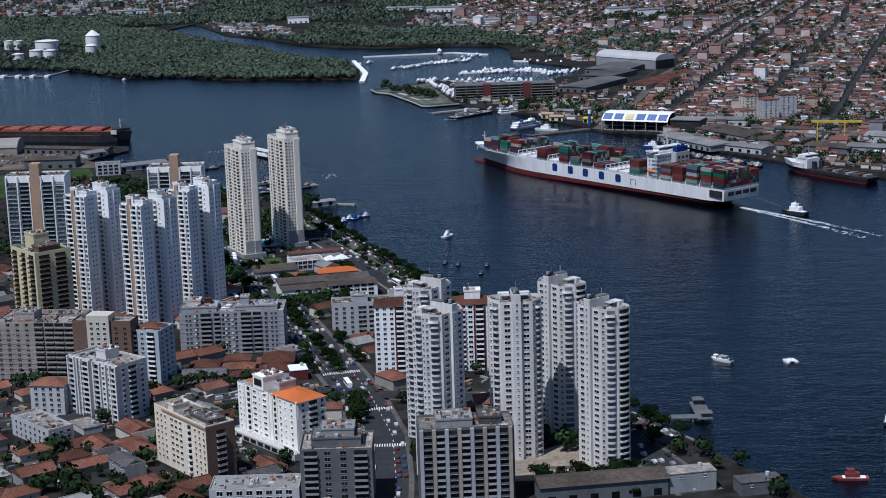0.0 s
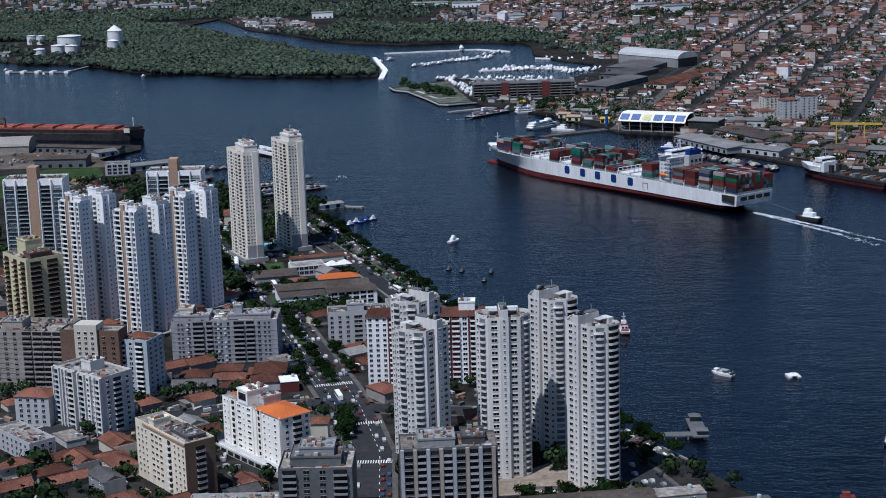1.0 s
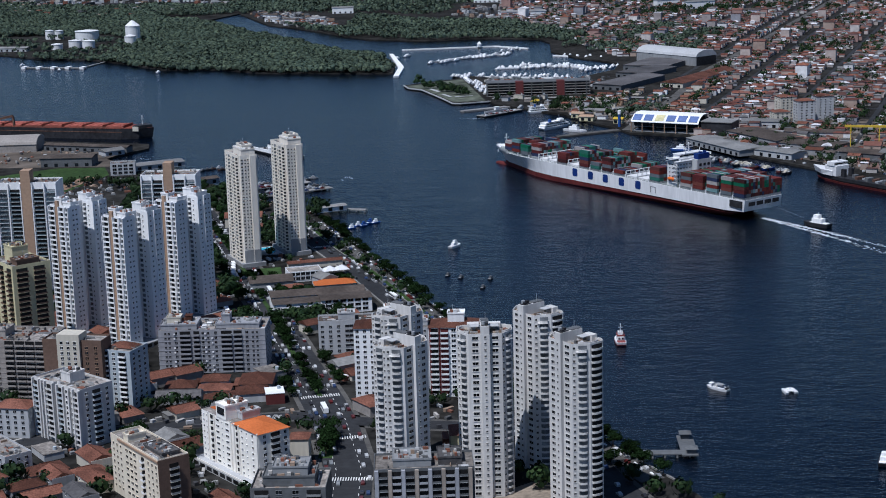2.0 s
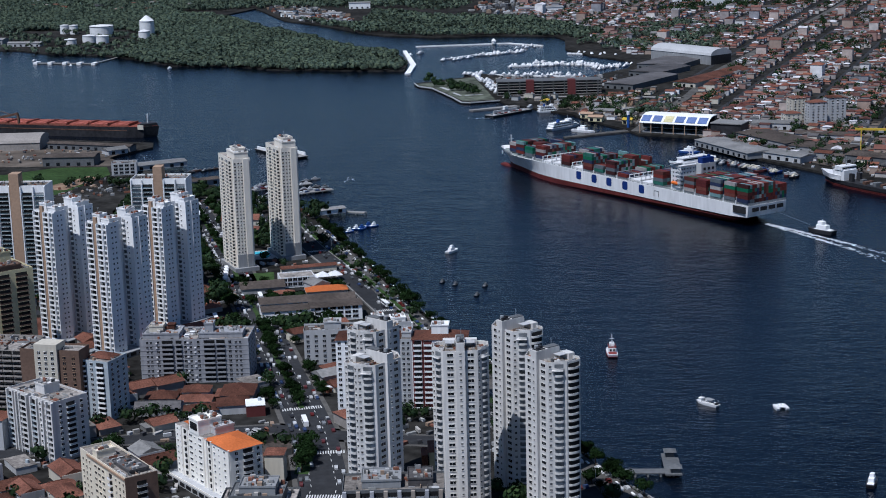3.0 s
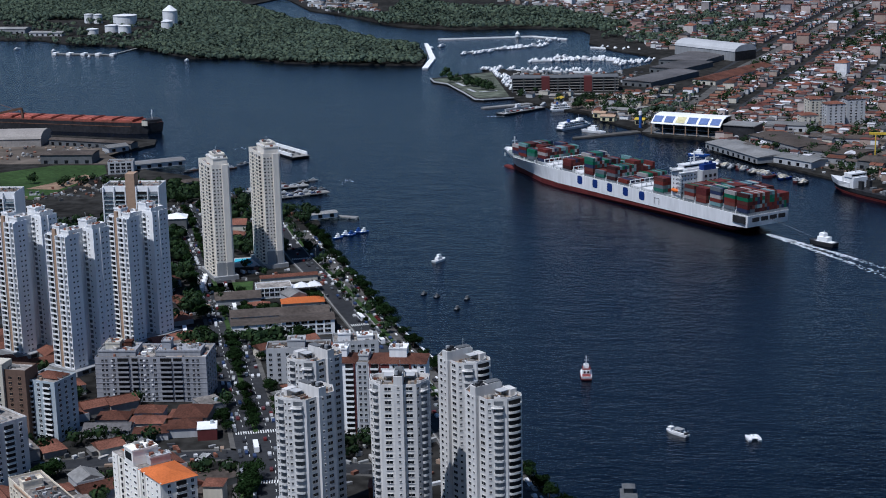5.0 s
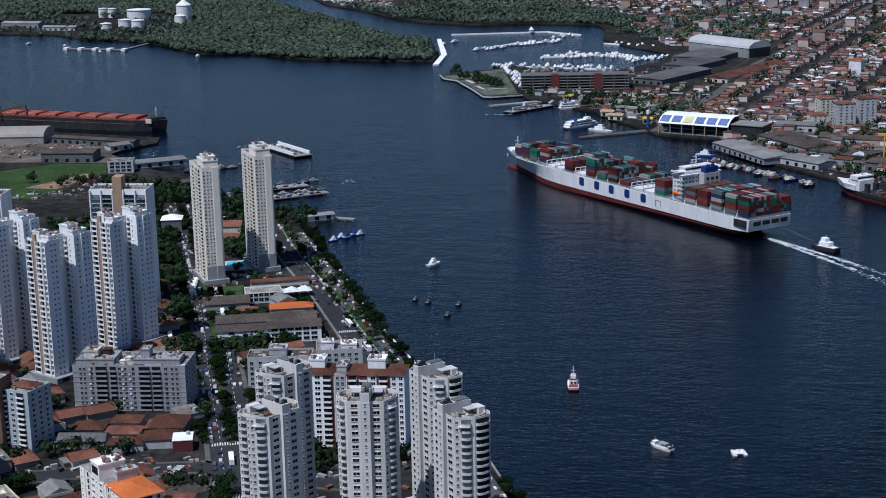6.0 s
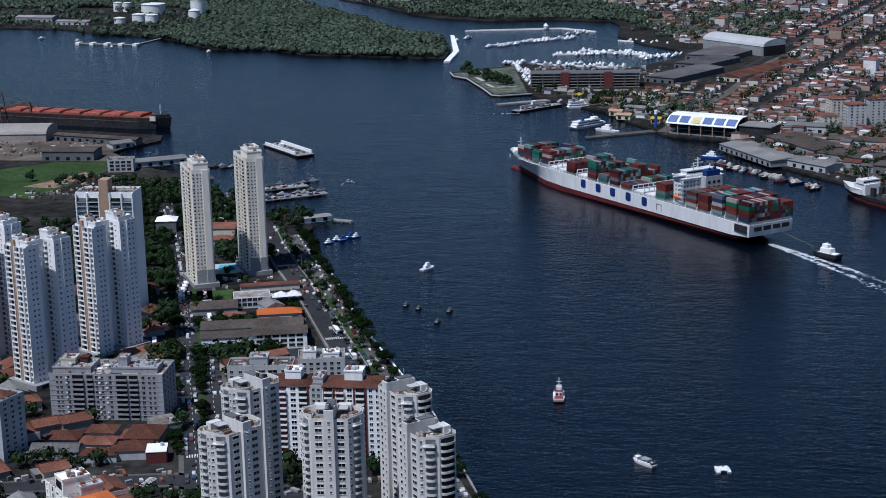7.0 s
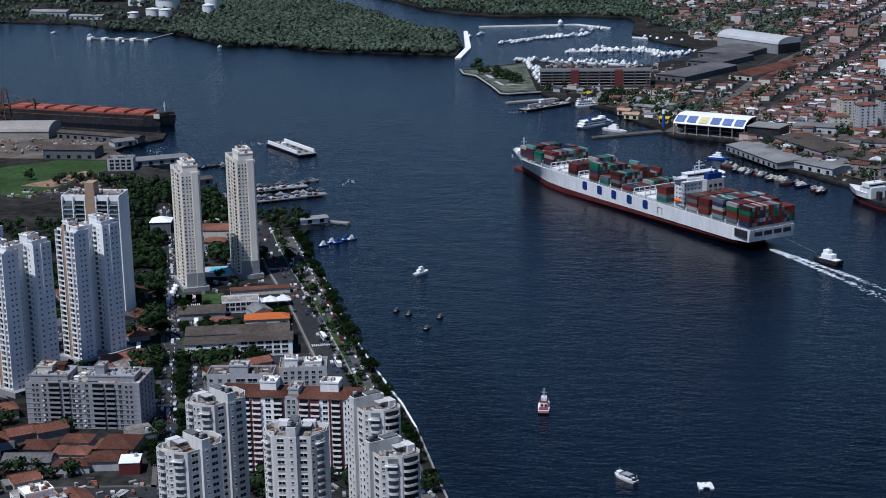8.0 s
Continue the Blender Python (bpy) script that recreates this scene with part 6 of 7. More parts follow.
def forest(name, poly, pitch, size, seed, leaves, label, high=(4.0, 8.0), near=None, leaf=HAZED_MANGROVE):
    """Crowns of leaf tufts on every spot of a jittered net within a polygon."""
    g = np.random.default_rng(seed)
    px, py = np.array(poly).T
    xs, ys = np.meshgrid(np.arange(px.min(), px.max(), pitch), np.arange(py.min(), py.max(), pitch))
    xs, ys = xs.ravel() + g.uniform(-0.45, 0.45, xs.size) * pitch, ys.ravel() + g.uniform(-0.45, 0.45, ys.size) * pitch
    keep = inside(xs, ys, poly) & in_view(xs, ys) & (ys < 4700)
    if near is not None:
        keep &= near(xs, ys)
    xs, ys = xs[keep], ys[keep]
    n = len(xs)
    rad = size * g.uniform(0.6, 1.25, n)
    top = g.uniform(*high, n) * (0.8 + 0.35 * np.sin(xs / 37) * np.sin(ys / 29))
    d = g.normal(size=(n, leaves, 3)) + (0, 0, 0.5)
    d /= np.linalg.norm(d, axis=2, keepdims=True)
    d[:, :, 2] = np.abs(d[:, :, 2]) * 1.0 - 0.25
    centre = np.stack([xs, ys, top + 2.0], 1)[:, None] + d * rad[:, None, None] * np.array([1, 1, 0.7])
    a = g.normal(size=(n, leaves, 3))
    t = np.cross(d, a)
    t /= np.linalg.norm(t, axis=2, keepdims=True) + 1e-6
    u = np.cross(d, t)
    k = (rad[:, None] * g.uniform(0.22, 0.50, (n, leaves)))[:, :, None]
    verts = np.stack([centre - t * k - d * k * 0.4, centre - u * k, centre + t * k - d * k * 0.4, centre + u * k], 2).reshape(-1, 3)
    faces = np.arange(len(verts)).reshape(-1, 4)
    return single(name, soup(name, verts, faces, [leaf]), None, label, "forest", "stuff")


ISLAND = [(-939, 2814), (-833, 2795), (-791, 2786), (-709, 2715), (-636, 2691), (-602, 2668), (-536, 2597), (-470, 2518), (-382, 2504), (-322, 2454), (-287, 2442), (-203, 2424), (-122, 2406),
          (-124, 2500), (-144, 2600), (-176, 2652), (-222, 2712), (-267, 2793), (-326, 2905), (-388, 3003), (-474, 3176), (-570, 3370), (-700, 3500), (-1300, 3500), (-1300, 2870)]
TANKYARD = [(-1300, 2800), (-830, 2790), (-640, 2690), (-590, 2730), (-585, 2980), (-700, 3120), (-1300, 3140)]
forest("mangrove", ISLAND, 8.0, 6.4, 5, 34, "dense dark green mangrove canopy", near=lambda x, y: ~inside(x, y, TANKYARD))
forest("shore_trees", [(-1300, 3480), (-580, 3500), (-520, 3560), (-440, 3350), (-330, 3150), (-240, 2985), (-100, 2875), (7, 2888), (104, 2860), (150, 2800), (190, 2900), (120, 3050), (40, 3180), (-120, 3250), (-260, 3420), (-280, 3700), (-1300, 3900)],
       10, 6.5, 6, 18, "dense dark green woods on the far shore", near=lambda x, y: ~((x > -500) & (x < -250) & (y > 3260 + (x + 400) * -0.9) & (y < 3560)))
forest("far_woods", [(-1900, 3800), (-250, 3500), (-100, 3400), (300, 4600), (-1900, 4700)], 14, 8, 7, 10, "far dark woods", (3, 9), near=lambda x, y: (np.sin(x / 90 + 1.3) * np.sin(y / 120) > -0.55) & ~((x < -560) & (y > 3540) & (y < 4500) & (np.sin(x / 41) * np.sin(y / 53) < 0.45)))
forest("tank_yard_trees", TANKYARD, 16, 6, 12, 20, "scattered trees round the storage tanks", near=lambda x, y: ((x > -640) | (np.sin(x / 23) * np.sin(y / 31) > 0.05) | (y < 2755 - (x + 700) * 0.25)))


def tank(x, y, r, h, dome, label):
    b = thing("storage_tank", x, y, 2, 0, label, "storage tank", "storage tanks")
    part("shell", Shape().cyl(0, 0, 0, h, r, None, 28), TANKWHITE, b)
    part("roof", Shape().cyl(0, 0, h, h + dome, r * 1.01, r * 0.15, 28), TANKWHITE, b)
    part("rim", Shape().cyl(0, 0, h - 1.2, h - 0.4, r * 1.03, None, 28), STEEL, b)


for x, y, r, h, dm in ((-789, 3063, 8, 16, 1), (-770, 3057, 8, 16, 1), (-702, 2993, 21, 20, 2), (-700, 2900, 12, 12, 1.5), (-672, 2880, 11, 13, 1.5), (-725, 2870, 10, 9, 1.5), (-612, 2960, 13, 30, 9), (-607, 2915, 10, 16, 3)):
    tank(x, y, r, h, dm, "white cylindrical storage tank among the trees")
gabled("tank_yard_shed", -830, 2850, -8, 60, 20, 6, PALE, SHEET, "pale sheet-roofed shed by the tanks", 2)
gabled("tank_yard_shed", -920, 2900, -8, 70, 26, 8, GREY, SHEET, "grey shed by the tanks", 2.5)
b = thing("loading_jetty", -705, 2600, 0, -13, "low loading jetty with white pontoons", "pier", "", "structure")
part("deck", Shape().box(0, -3, 0.6, 105, 3, 1.8), CONCRETE, b)
for k in range(5):
    part("dolphin", Shape().box(k * 25 - 3, -6, 0, k * 25 + 4, 6, 3.2), WHITE, b)
part("walkway", Shape().box(95, 0, 1.0, 99, 110, 1.6), CONCRETE, b)

# tree masses of the west bank, behind the towers
def open_ground(xs, ys):
    return np.array([not blocked(x, y, 3) and not near_road(x, y, 1) and bool(inside(x, y, WEST)) for x, y in zip(xs, ys)])


for seed, poly in ((41, [(-255, 1270), (-185, 1270), (-175, 1340), (-180, 1450), (-205, 1505), (-262, 1560), (-300, 1540), (-290, 1420)]), (42, [(-300, 1130), (-238, 1120), (-205, 1150), (-195, 1240), (-262, 1250)]),
                   (43, [(-128, 1090), (-112, 1088), (-104, 1060), (-70, 1066), (-66, 1076), (-108, 1080), (-120, 1150), (-136, 1160)]), (44, [(-100, 1128), (-60, 1138), (-56, 1146), (-96, 1138)])):
    forest("west_bank_trees", poly, 8.5, 4.4, seed, 70, "dark green tree mass between the buildings", (3.0, 6.5), near=open_ground, leaf=TOWNTREE)

# ---------------------------------------------------------------- marina and yacht club
b = thing("mole", -110, 2370, 0, 0, "white concrete mole at the island's tip", "mole", "", "structure")
part("mole_wall", Shape().prism([(-3, 0), (5, 4), (6, 112), (-22, 300), (-28, 300), (-2, 108)], -2, 2.2), WHITE, b)
for (x0, y0), (x1, y1) in (((-122, 2735), (29, 2760)), ((29, 2760), (84, 2712)), ((-64, 2550), (-20, 2600)), ((-20, 2600), (52, 2640)), ((31, 2443), (139, 2470)), ((68, 2490), (190, 2420)), ((-27, 2360), (140, 2310)), ((120, 2600), (190, 2560))):
    single("pontoon", Shape().beam((x0, y0, 0.3), (x1, y1, 0.3), 3.0), WHITE, "long white floating pontoon", "pontoon", "structure")
rng = random.Random(77)
for (x0, y0), (x1, y1), many, lo, hi in (((-20, 2600), (52, 2640), 22, 14, 30), ((-75, 2548), (-25, 2560), 8, 14, 26), ((31, 2443), (139, 2470), 26, 8, 16), ((68, 2490), (190, 2420), 30, 10, 20), ((45, 2690), (70, 2715), 5, 14, 22),
                                         ((-27, 2360), (140, 2310), 34, 8, 15), ((-15, 2345), (28, 2150), 46, 8, 14), ((130, 2600), (190, 2565), 10, 8, 14), ((-118, 2620), (-108, 2650), 4, 14, 20), ((150, 2400), (205, 2440), 14, 10, 18)):
    for k in range(many):
        u = (k + rng.random()) / many
        onshore = y1 == 2150 or x0 == -27
        ob = boat("yacht", x0 + (x1 - x0) * u + rng.uniform(-6, 6), y0 + (y1 - y0) * u + rng.choice((-8, 8)), rng.choice((75, 255)) + rng.uniform(-15, 15), rng.uniform(lo, hi), rng.uniform(3.4, 5.4), 1.8, HULLWHITE, WHITE,
                  "white motor yacht laid up ashore" if onshore else "white motor yacht at its berth", 0, group="yachts", plain=True)
        if onshore:
            ob.location.z = 2.3
CLUBLAWN = mat("worn_lawn", (0.095, 0.105, 0.08), 0.95, 0.45, 0.12, 0.03)
single("club_garden", Shape().prism([(-88, 2256), (-80, 2234), (-62, 2214), (-34, 2130), (-18, 2082), (20, 2094), (-14, 2320)], 1.9, 2.1), CLUBLAWN, "worn garden lawn on the club's point", "lawn", "structure")
for k in range(30):
    u, v = rng.random(), rng.random()
    tree(-75 + 80 * u, 2245 - 140 * u + 70 * v * (1 - 0.5 * u), rng.uniform(0.4, 0.8), 2.0, "dark tree in the club garden", "club trees")
for (x0, y0), (x1, y1) in zip(EAST[:6], EAST[1:7]):
    single("garden_coping", Shape().beam((x0, y0, 2.2), (x1, y1, 2.2), 1.3), PALE, "pale coping round the club garden", "seawall", "structure")
for px, py, w, d, rot in ((-48, 2205, 34, 5, -68), (-30, 2150, 30, 4, -68), (-22, 2215, 26, 4, 20), (-8, 2140, 24, 4, 20)):
    single("garden_path", Shape().box(-w / 2, -d / 2, 2.0, w / 2, d / 2, 2.16), PALE, "pale paved garden path", "path", "structure", m=pose(px, py, 0, 0, 0, rot))
hut = thing("pontoon_hut", 4, 2752, 1.8, 0, "white round hut with a pointed roof on the pontoon", "hut")
part("wall", Shape().cyl(0, 0, 0, 4, 3.4, None, 12), WHITE, hut)
part("roof", Shape().cyl(0, 0, 4, 8.5, 4.2, 0.3, 12), WHITE, hut)
b = thing("club_hotel", 22, 2128, 2, 3, "long dark five-storey club building with pale floor lines", "hotel")
part("wall", Shape().box(0, 0, 0, 130, 26, 17), DARKGREY, b)
part("roof", Shape().box(-1, -1.5, 17, 131, 27, 17.6), DARKGREY, b)
for k in range(5):
    part("floor_band", Shape().box(-0.8, -1.6, k * 3.4 + 0.4, 130.8, 0, k * 3.4 + 0.9), TAUPE, b)
    part("window_band", Shape().box(1, -0.1, k * 3.4 + 1.2, 129, 0, k * 3.4 + 3.2), GLASS, b)
for x in (36, 88):
    part("stair_tower", Shape().box(x, -2.4, 0, x + 10, 8, 18.6), REDBROWN, b, "red-brown stair tower")
for k in range(10):
    part("pier_column", Shape().box(k * 14 - 0.5, -1.9, 0, k * 14 + 0.8, -1.6, 17), DARKGREY, b)
b = vault("arched_warehouse", 240, 2496, -49, 118, 42, 13, 9, GREY, PALE, "huge grey warehouse with a rounded roof")
# the hall's shaded inside is only a black panel on its end
part("end_wall", Shape().box(118, 1, 0, 118.6, 41, 12.8), HULLDARK, b, "black panel for the shade of the open end")
for x, y, rot, w, d, roofm in ((158, 2180, -33, 42, 120, ROOFDARK), (196, 2300, -33, 46, 90, ROOFDARK), (212, 2381, -27, 62, 115, ROOFDARK)):
    gabled("boat_shed", x, y, rot, w, d, 7, DARKGREY, roofm, "dark low boat shed with a nearly flat roof", 1.5, group="boat sheds")
gabled("market_hall", 246, 2188, -32, 32, 165, 6, CREAM, ROOFTILE, "long hall with a dull red tiled roof", 4)

# the blue and white shed
b = thing("blue_shed", 180, 1819, 2, -25, "white waterfront shed with blue roof panels", "shed")
s = Shape()
prof = [(-1, 11.5), (3, 15), (9, 18), (17, 19.5), (30, 19), (30, 18.4), (17, 18.9), (9, 17.4), (3, 14.4), (-1, 11)]
s.loft([[(0, py, pz) for py, pz in prof], [(76, py, pz) for py, pz in prof]])
part("roof", s, WHITE, b)
part("rear_wall", Shape().box(0, 22, 0, 76, 30, 18), HULLDARK, b)
part("gallery", Shape().box(0, 8, 4.6, 76, 22, 5.4).box(0, 4, 0, 76, 22, 1.0), GREY, b)
part("glazing", Shape().box(0, 9, 5.4, 76, 9.3, 11.5), GLASS, b)
for k in range(7):
    part("column", Shape().box(k * 12.6 - 0.4, 0, 0, k * 12.6 + 0.4, 1.0, 12), TAN, b)
for k in range(6):
    s = Shape()
    x = k * 12.6 + 1.4
    s.loft([[(x, 0.2, 12.9), (x + 9.8, 0.2, 12.9), (x + 9.8, 8.2, 18.0), (x, 8.2, 18.0)], [(x, 0, 13.2), (x + 9.8, 0, 13.2), (x + 9.8, 8.0, 18.3), (x, 8.0, 18.3)]])
    part("roof_panel", s, PALEYELLOW if k == 2 else PALEBLUE, b, "pale yellow roof panel" if k == 2 else "blue roof panel")
part("annex", Shape().box(79, 0, 0, 112, 26, 14), HULLDARK, b, "dark annex")
part("annex_roof", Shape().box(78.5, -1, 14, 112.5, 27, 14.8), SHEET, b)
b = thing("blue_tank_tower", 170, 1856, 2, 0, "blue and white water tower", "water tower")
part("shaft", Shape().cyl(0, 0, 0, 14, 1.6, None, 14), BLUE, b)
part("tank", Shape().cyl(0, 0, 14, 18, 1.9, None, 14), WHITE, b)

# quayside sheds behind the container ship
for x, y, rot, w, d, h, wall, roof in ((230, 1732, -64, 96, 34, 6, GREY, SHEET), (276, 1768, -62, 84, 40, 7, GREY, SHEETBROWN), (283, 1658, -47, 52, 24, 6, PALE, SHEET), (318, 1690, -40, 60, 36, 6, GREY, SHEETBROWN), (360, 1620, -35, 46, 30, 8, DARKGREY, SHEETBROWN),
                                         (398, 1602, -28, 40, 26, 9, GREY, SHEET), (430, 1660, -28, 50, 36, 10, PALE, SHEET), (335, 1760, -20, 60, 24, 6, PALE, SHEETBROWN), (300, 1830, -15, 50, 24, 7, PALE, SHEET), (130, 1960, -25, 40, 16, 5, CREAM, SHEET)):
    gabled("quay_warehouse", x, y, rot, w, d, h, wall, roof, f"low quayside warehouse with {'pale' if roof is SHEET else 'brown'} sheet roof", 1.6, group="quay warehouses")
for x, y, w, d, h in ((352, 1888, 16, 18, 24), (364, 1846, 20, 14, 25), (388, 1866, 20, 16, 27), (338, 1842, 18, 14, 14)):
    b = block("walkup_flats", x, y, 14, rect(w, d), h, PALE if h > 24 else CREAM, "pale block of flats with clay-coloured roof caps", group="far flats", parapet=0)
    facade(b, (0, 0), (w, 0), 1, int(h / 3), 3, row_of(3, 1.6, 1.3), WHITE)
    facade(b, (0, d), (0, 0), 1, int(h / 3), 3, row_of(2, 1.6, 1.3), WHITE)
    part("tiled_roof", Shape().hip(0, 0, w, d, h, 2.4), ROOFTILE, b)
b = thing("gantry_crane", 396, 1655, 2, -12, "yellow gantry crane over the shipyard", "crane")
for x in (-14, 13):
    part("leg", Shape().beam((x, -4, 0), (x, -1, 25), 0.9).beam((x, 4, 0), (x, 1, 25), 0.9).beam((x, -3, 8), (x, 3, 8), 0.8), YELLOW, b)
part("girder", Shape().box(-20, -1.2, 25, 30, 1.2, 27), YELLOW, b)
part("trolley", Shape().box(2, -2.4, 23, 7, 2.4, 25), STEEL, b)
b = thing("supply_ship", 357, 1497, 0, 124, "black-hulled supply ship with a white forecastle and bridge at the quay", "cargo ship")
part("underside", hull_shape(104, 18, 1.8, -2), HULLRED, b, "dull red underside")
part("hull", hull_shape(106, 18.4, 6, 1.6), HULLDARK, b)
part("forecastle", Shape().loft([[(24, -9, 6), (38, -7.6, 6), (54, 0, 6), (38, 7.6, 6), (24, 9, 6)], [(24, -9.2, 10.5), (39, -8.6, 10.5), (57, 0, 11.5), (39, 8.6, 10.5), (24, 9.2, 10.5)]]), HULLWHITE, b)
part("deckhouse", Shape().box(20, -8, 6, 34, 8, 15), HULLWHITE, b)
part("bridge", Shape().box(22, -8.6, 15, 31, 8.6, 18.4), HULLWHITE, b)
part("bridge_glazing", Shape().box(21.8, -8.2, 16.2, 31.2, 8.2, 17.4), GLASS, b)
part("mast", Shape().beam((26, 0, 18), (26, 0, 27), 0.6).beam((26, -3, 23), (26, 3, 23), 0.3), STEEL, b)
part("funnel", Shape().box(12, -6, 6, 16, -3, 13).box(12, 3, 6, 16, 6, 13), HULLDARK, b)
for k in range(9):
    part("deck_cargo", Shape().box(-46 + k * 6, -6 + (k % 3) * 2, 6, -42.5 + k * 6, 3 + (k % 2) * 3, 7.6 + (k % 3) * 0.7), (STEEL, RUST, DARKGREY)[k % 3], b)
def ferry(x, y, rot, length, beam, label, hull=HULLWHITE):
    """A double-deck ferry: hull, two glazed decks, sun deck with rails, wheelhouse, funnel and mast."""
    b = thing("landing_ferry", x, y, 0, rot, label, "ferry", "landing ferries")
    part("hull", hull_shape(length, beam, 2.4), hull, b)
    for k, (z, a, c) in enumerate(((2.4, 0.44, 0.34), (4.9, 0.40, 0.24))):
        part("deckhouse", Shape().box(-a * length, -0.40 * beam, z, c * length, 0.40 * beam, z + 2.2).box(-a * length - 0.4, -0.45 * beam, z + 2.2, c * length + 0.6, 0.45 * beam, z + 2.45), WHITE, b)
        part("window_band", Shape().box(-a * length + 1, -0.41 * beam, z + 0.8, c * length - 1, 0.41 * beam, z + 1.7), GLASS, b)
        for q in range(int((a + c) * length / 3.2)):
            part("window_post", shared(("window_post", beam), lambda: Shape().box(-0.3, -0.42 * beam, 0, 0.3, 0.42 * beam, 1.0).mesh("window_post", WHITE)), None, b, "", pose(-a * length + 1.6 + q * 3.2, 0, z + 0.75))
    part("sun_deck_rail", Shape().box(-0.40 * length, -0.44 * beam, 7.35, 0.22 * length, -0.43 * beam, 8.2).box(-0.40 * length, 0.43 * beam, 7.35, 0.22 * length, 0.44 * beam, 8.2), STEEL, b)
    part("wheelhouse", Shape().box(0.10 * length, -0.25 * beam, 7.35, 0.22 * length, 0.25 * beam, 9.8), WHITE, b)
    part("windscreen", Shape().box(0.215 * length, -0.23 * beam, 8.3, 0.225 * length, 0.23 * beam, 9.3), GLASS, b)
    part("funnel", Shape().box(-0.22 * length, -1.0, 7.35, -0.15 * length, 1.0, 10.4), BLUE, b)
    part("mast", Shape().beam((0.12 * length, 0, 9.8), (0.12 * length, 0, 14), 0.25), STEEL, b)
    return b


ferry(100, 1872, 46, 50, 11, "white two-deck passenger ferry at the landing")
ferry(84, 1992, 20, 26, 9, "small white excursion ferry at the landing")
boat("patrol_launch", 121, 1841, -36, 30, 7, 2.4, HULLWHITE, WHITE, "white patrol launch at the landing", 5, "boat")
b = thing("car_ferry", 38, 1986, 0, 48, "grey open-decked car ferry loading at the ramp", "ferry")
part("hull", Shape().loft([[(-32, -6, -0.5), (32, -6, -0.5), (32, 6, -0.5), (-32, 6, -0.5)], [(-35, -7, 2.0), (35, -7, 2.0), (35, 7, 2.0), (-35, 7, 2.0)]]), HULLDARK, b)
part("car_deck", Shape().box(-34, -6.6, 2.0, 34, 6.6, 2.2), CONCRETE, b)
part("side_house", Shape().box(-20, 5.0, 2.2, 20, 6.6, 5.0), PALE, b)
part("ramp", Shape().beam((34, 0, 2.2), (40, 0, 5), 4.0), STEEL, b)
part("bridge", Shape().box(-3, 3.6, 5, 3, 6.8, 8.4).box(-3.4, 3.2, 8.4, 3.4, 7.2, 8.7), WHITE, b)
for k in range(18):
    part("loaded_car", shared(("ferry_car", k % 4), lambda: Shape().box(-2.1, -0.85, 0, 2.1, 0.85, 0.9).box(-1.2, -0.75, 0.9, 0.9, 0.75, 1.45).mesh("loaded_car", (HULLWHITE, GREY, HULLDARK, DULLRED)[k % 4])), None, b, "", pose(-28 + (k % 9) * 6.2, -4 + 4.2 * (k // 9), 2.2))
single("landing_pier", Shape().prism([(-10, 2015), (-5, 2008), (64, 2045), (58, 2055)], -2, 1.6), CONCRETE, "low concrete landing pier", "pier", "structure")
single("landing_pier", Shape().prism([(98, 1806), (100, 1798), (176, 1838), (172, 1850)], -2, 1.4), PAVING, "low dark landing pier", "pier", "structure")
for k in range(30):
    u = (k + rng.random()) / 30
    x, y = 236 + 84 * u, 1680 - 115 * u
    boat("fishing_vessel", x - 9 + rng.uniform(-6, 2), y - 8 + rng.uniform(-4, 6), rng.choice((35, 60, 120)) + rng.uniform(-15, 15), rng.uniform(11, 19), rng.uniform(3.6, 5), 1.8, rng.choice((HULLDARK, NAVY, REDBROWN, STEEL, HULLWHITE)), rng.choice((PALE, GREY, CREAM, DARKGREY)), "wooden fishing vessel rafted at the quay", rng.choice((4, 6)), group="fishing fleet", plain=True)
b = boat("fishing_vessel", 222, 1700, -20, 22, 6, 2, BLUE, WHITE, "blue fishing vessel by the shed", 6, group="fishing fleet")
for x, y, w in ((120, 1930, 14), (128, 1905, 16), (165, 1880, 10)):
    gabled("yellow_kiosk", x, y, -20, w, 9, 5, YELLOWISH, TAN if w > 11 else YELLOW, "small yellow building at the landing", 2)

# yards, kiosks and parked vehicles on the landing side
rng = random.Random(52)
for k in range(70):
    u = rng.random()
    x, y = 40 + 170 * u + rng.uniform(-20, 30), 2095 - 215 * u + rng.uniform(-10, 45)
    if not bool(inside(x, y, EAST)) or blocked(x, y, 3):
        continue
    if k < 30:
        house(x, y, rng.choice((-20, 70)), rng.uniform(6, 14), rng.uniform(5, 9), rng.uniform(2.8, 5), rng.choice((ROOFTILE, SHEETBROWN, SHEET, ROOFGREY, YELLOW if k % 9 == 0 else ROOFDARK)), rng.choice(("gable", "flat")), label="small shed in the yards by the landing")
    else:
        OVER.append((x, y))
for k in range(40):
    x, y = rng.uniform(280, 470), rng.uniform(1600, 1830)
    if not blocked(x, y, 4) and bool(inside(x, y, EAST)):
        if k % 2:
            OVER.append((x, y))
        else:
            house(x, y, rng.choice((-30, 60)), rng.uniform(8, 18), rng.uniform(7, 12), rng.uniform(3, 7), rng.choice((ROOFTILE, SHEETBROWN, SHEET, ROOFDARK)), "gable", label="small workshop in the shipyard quarter")

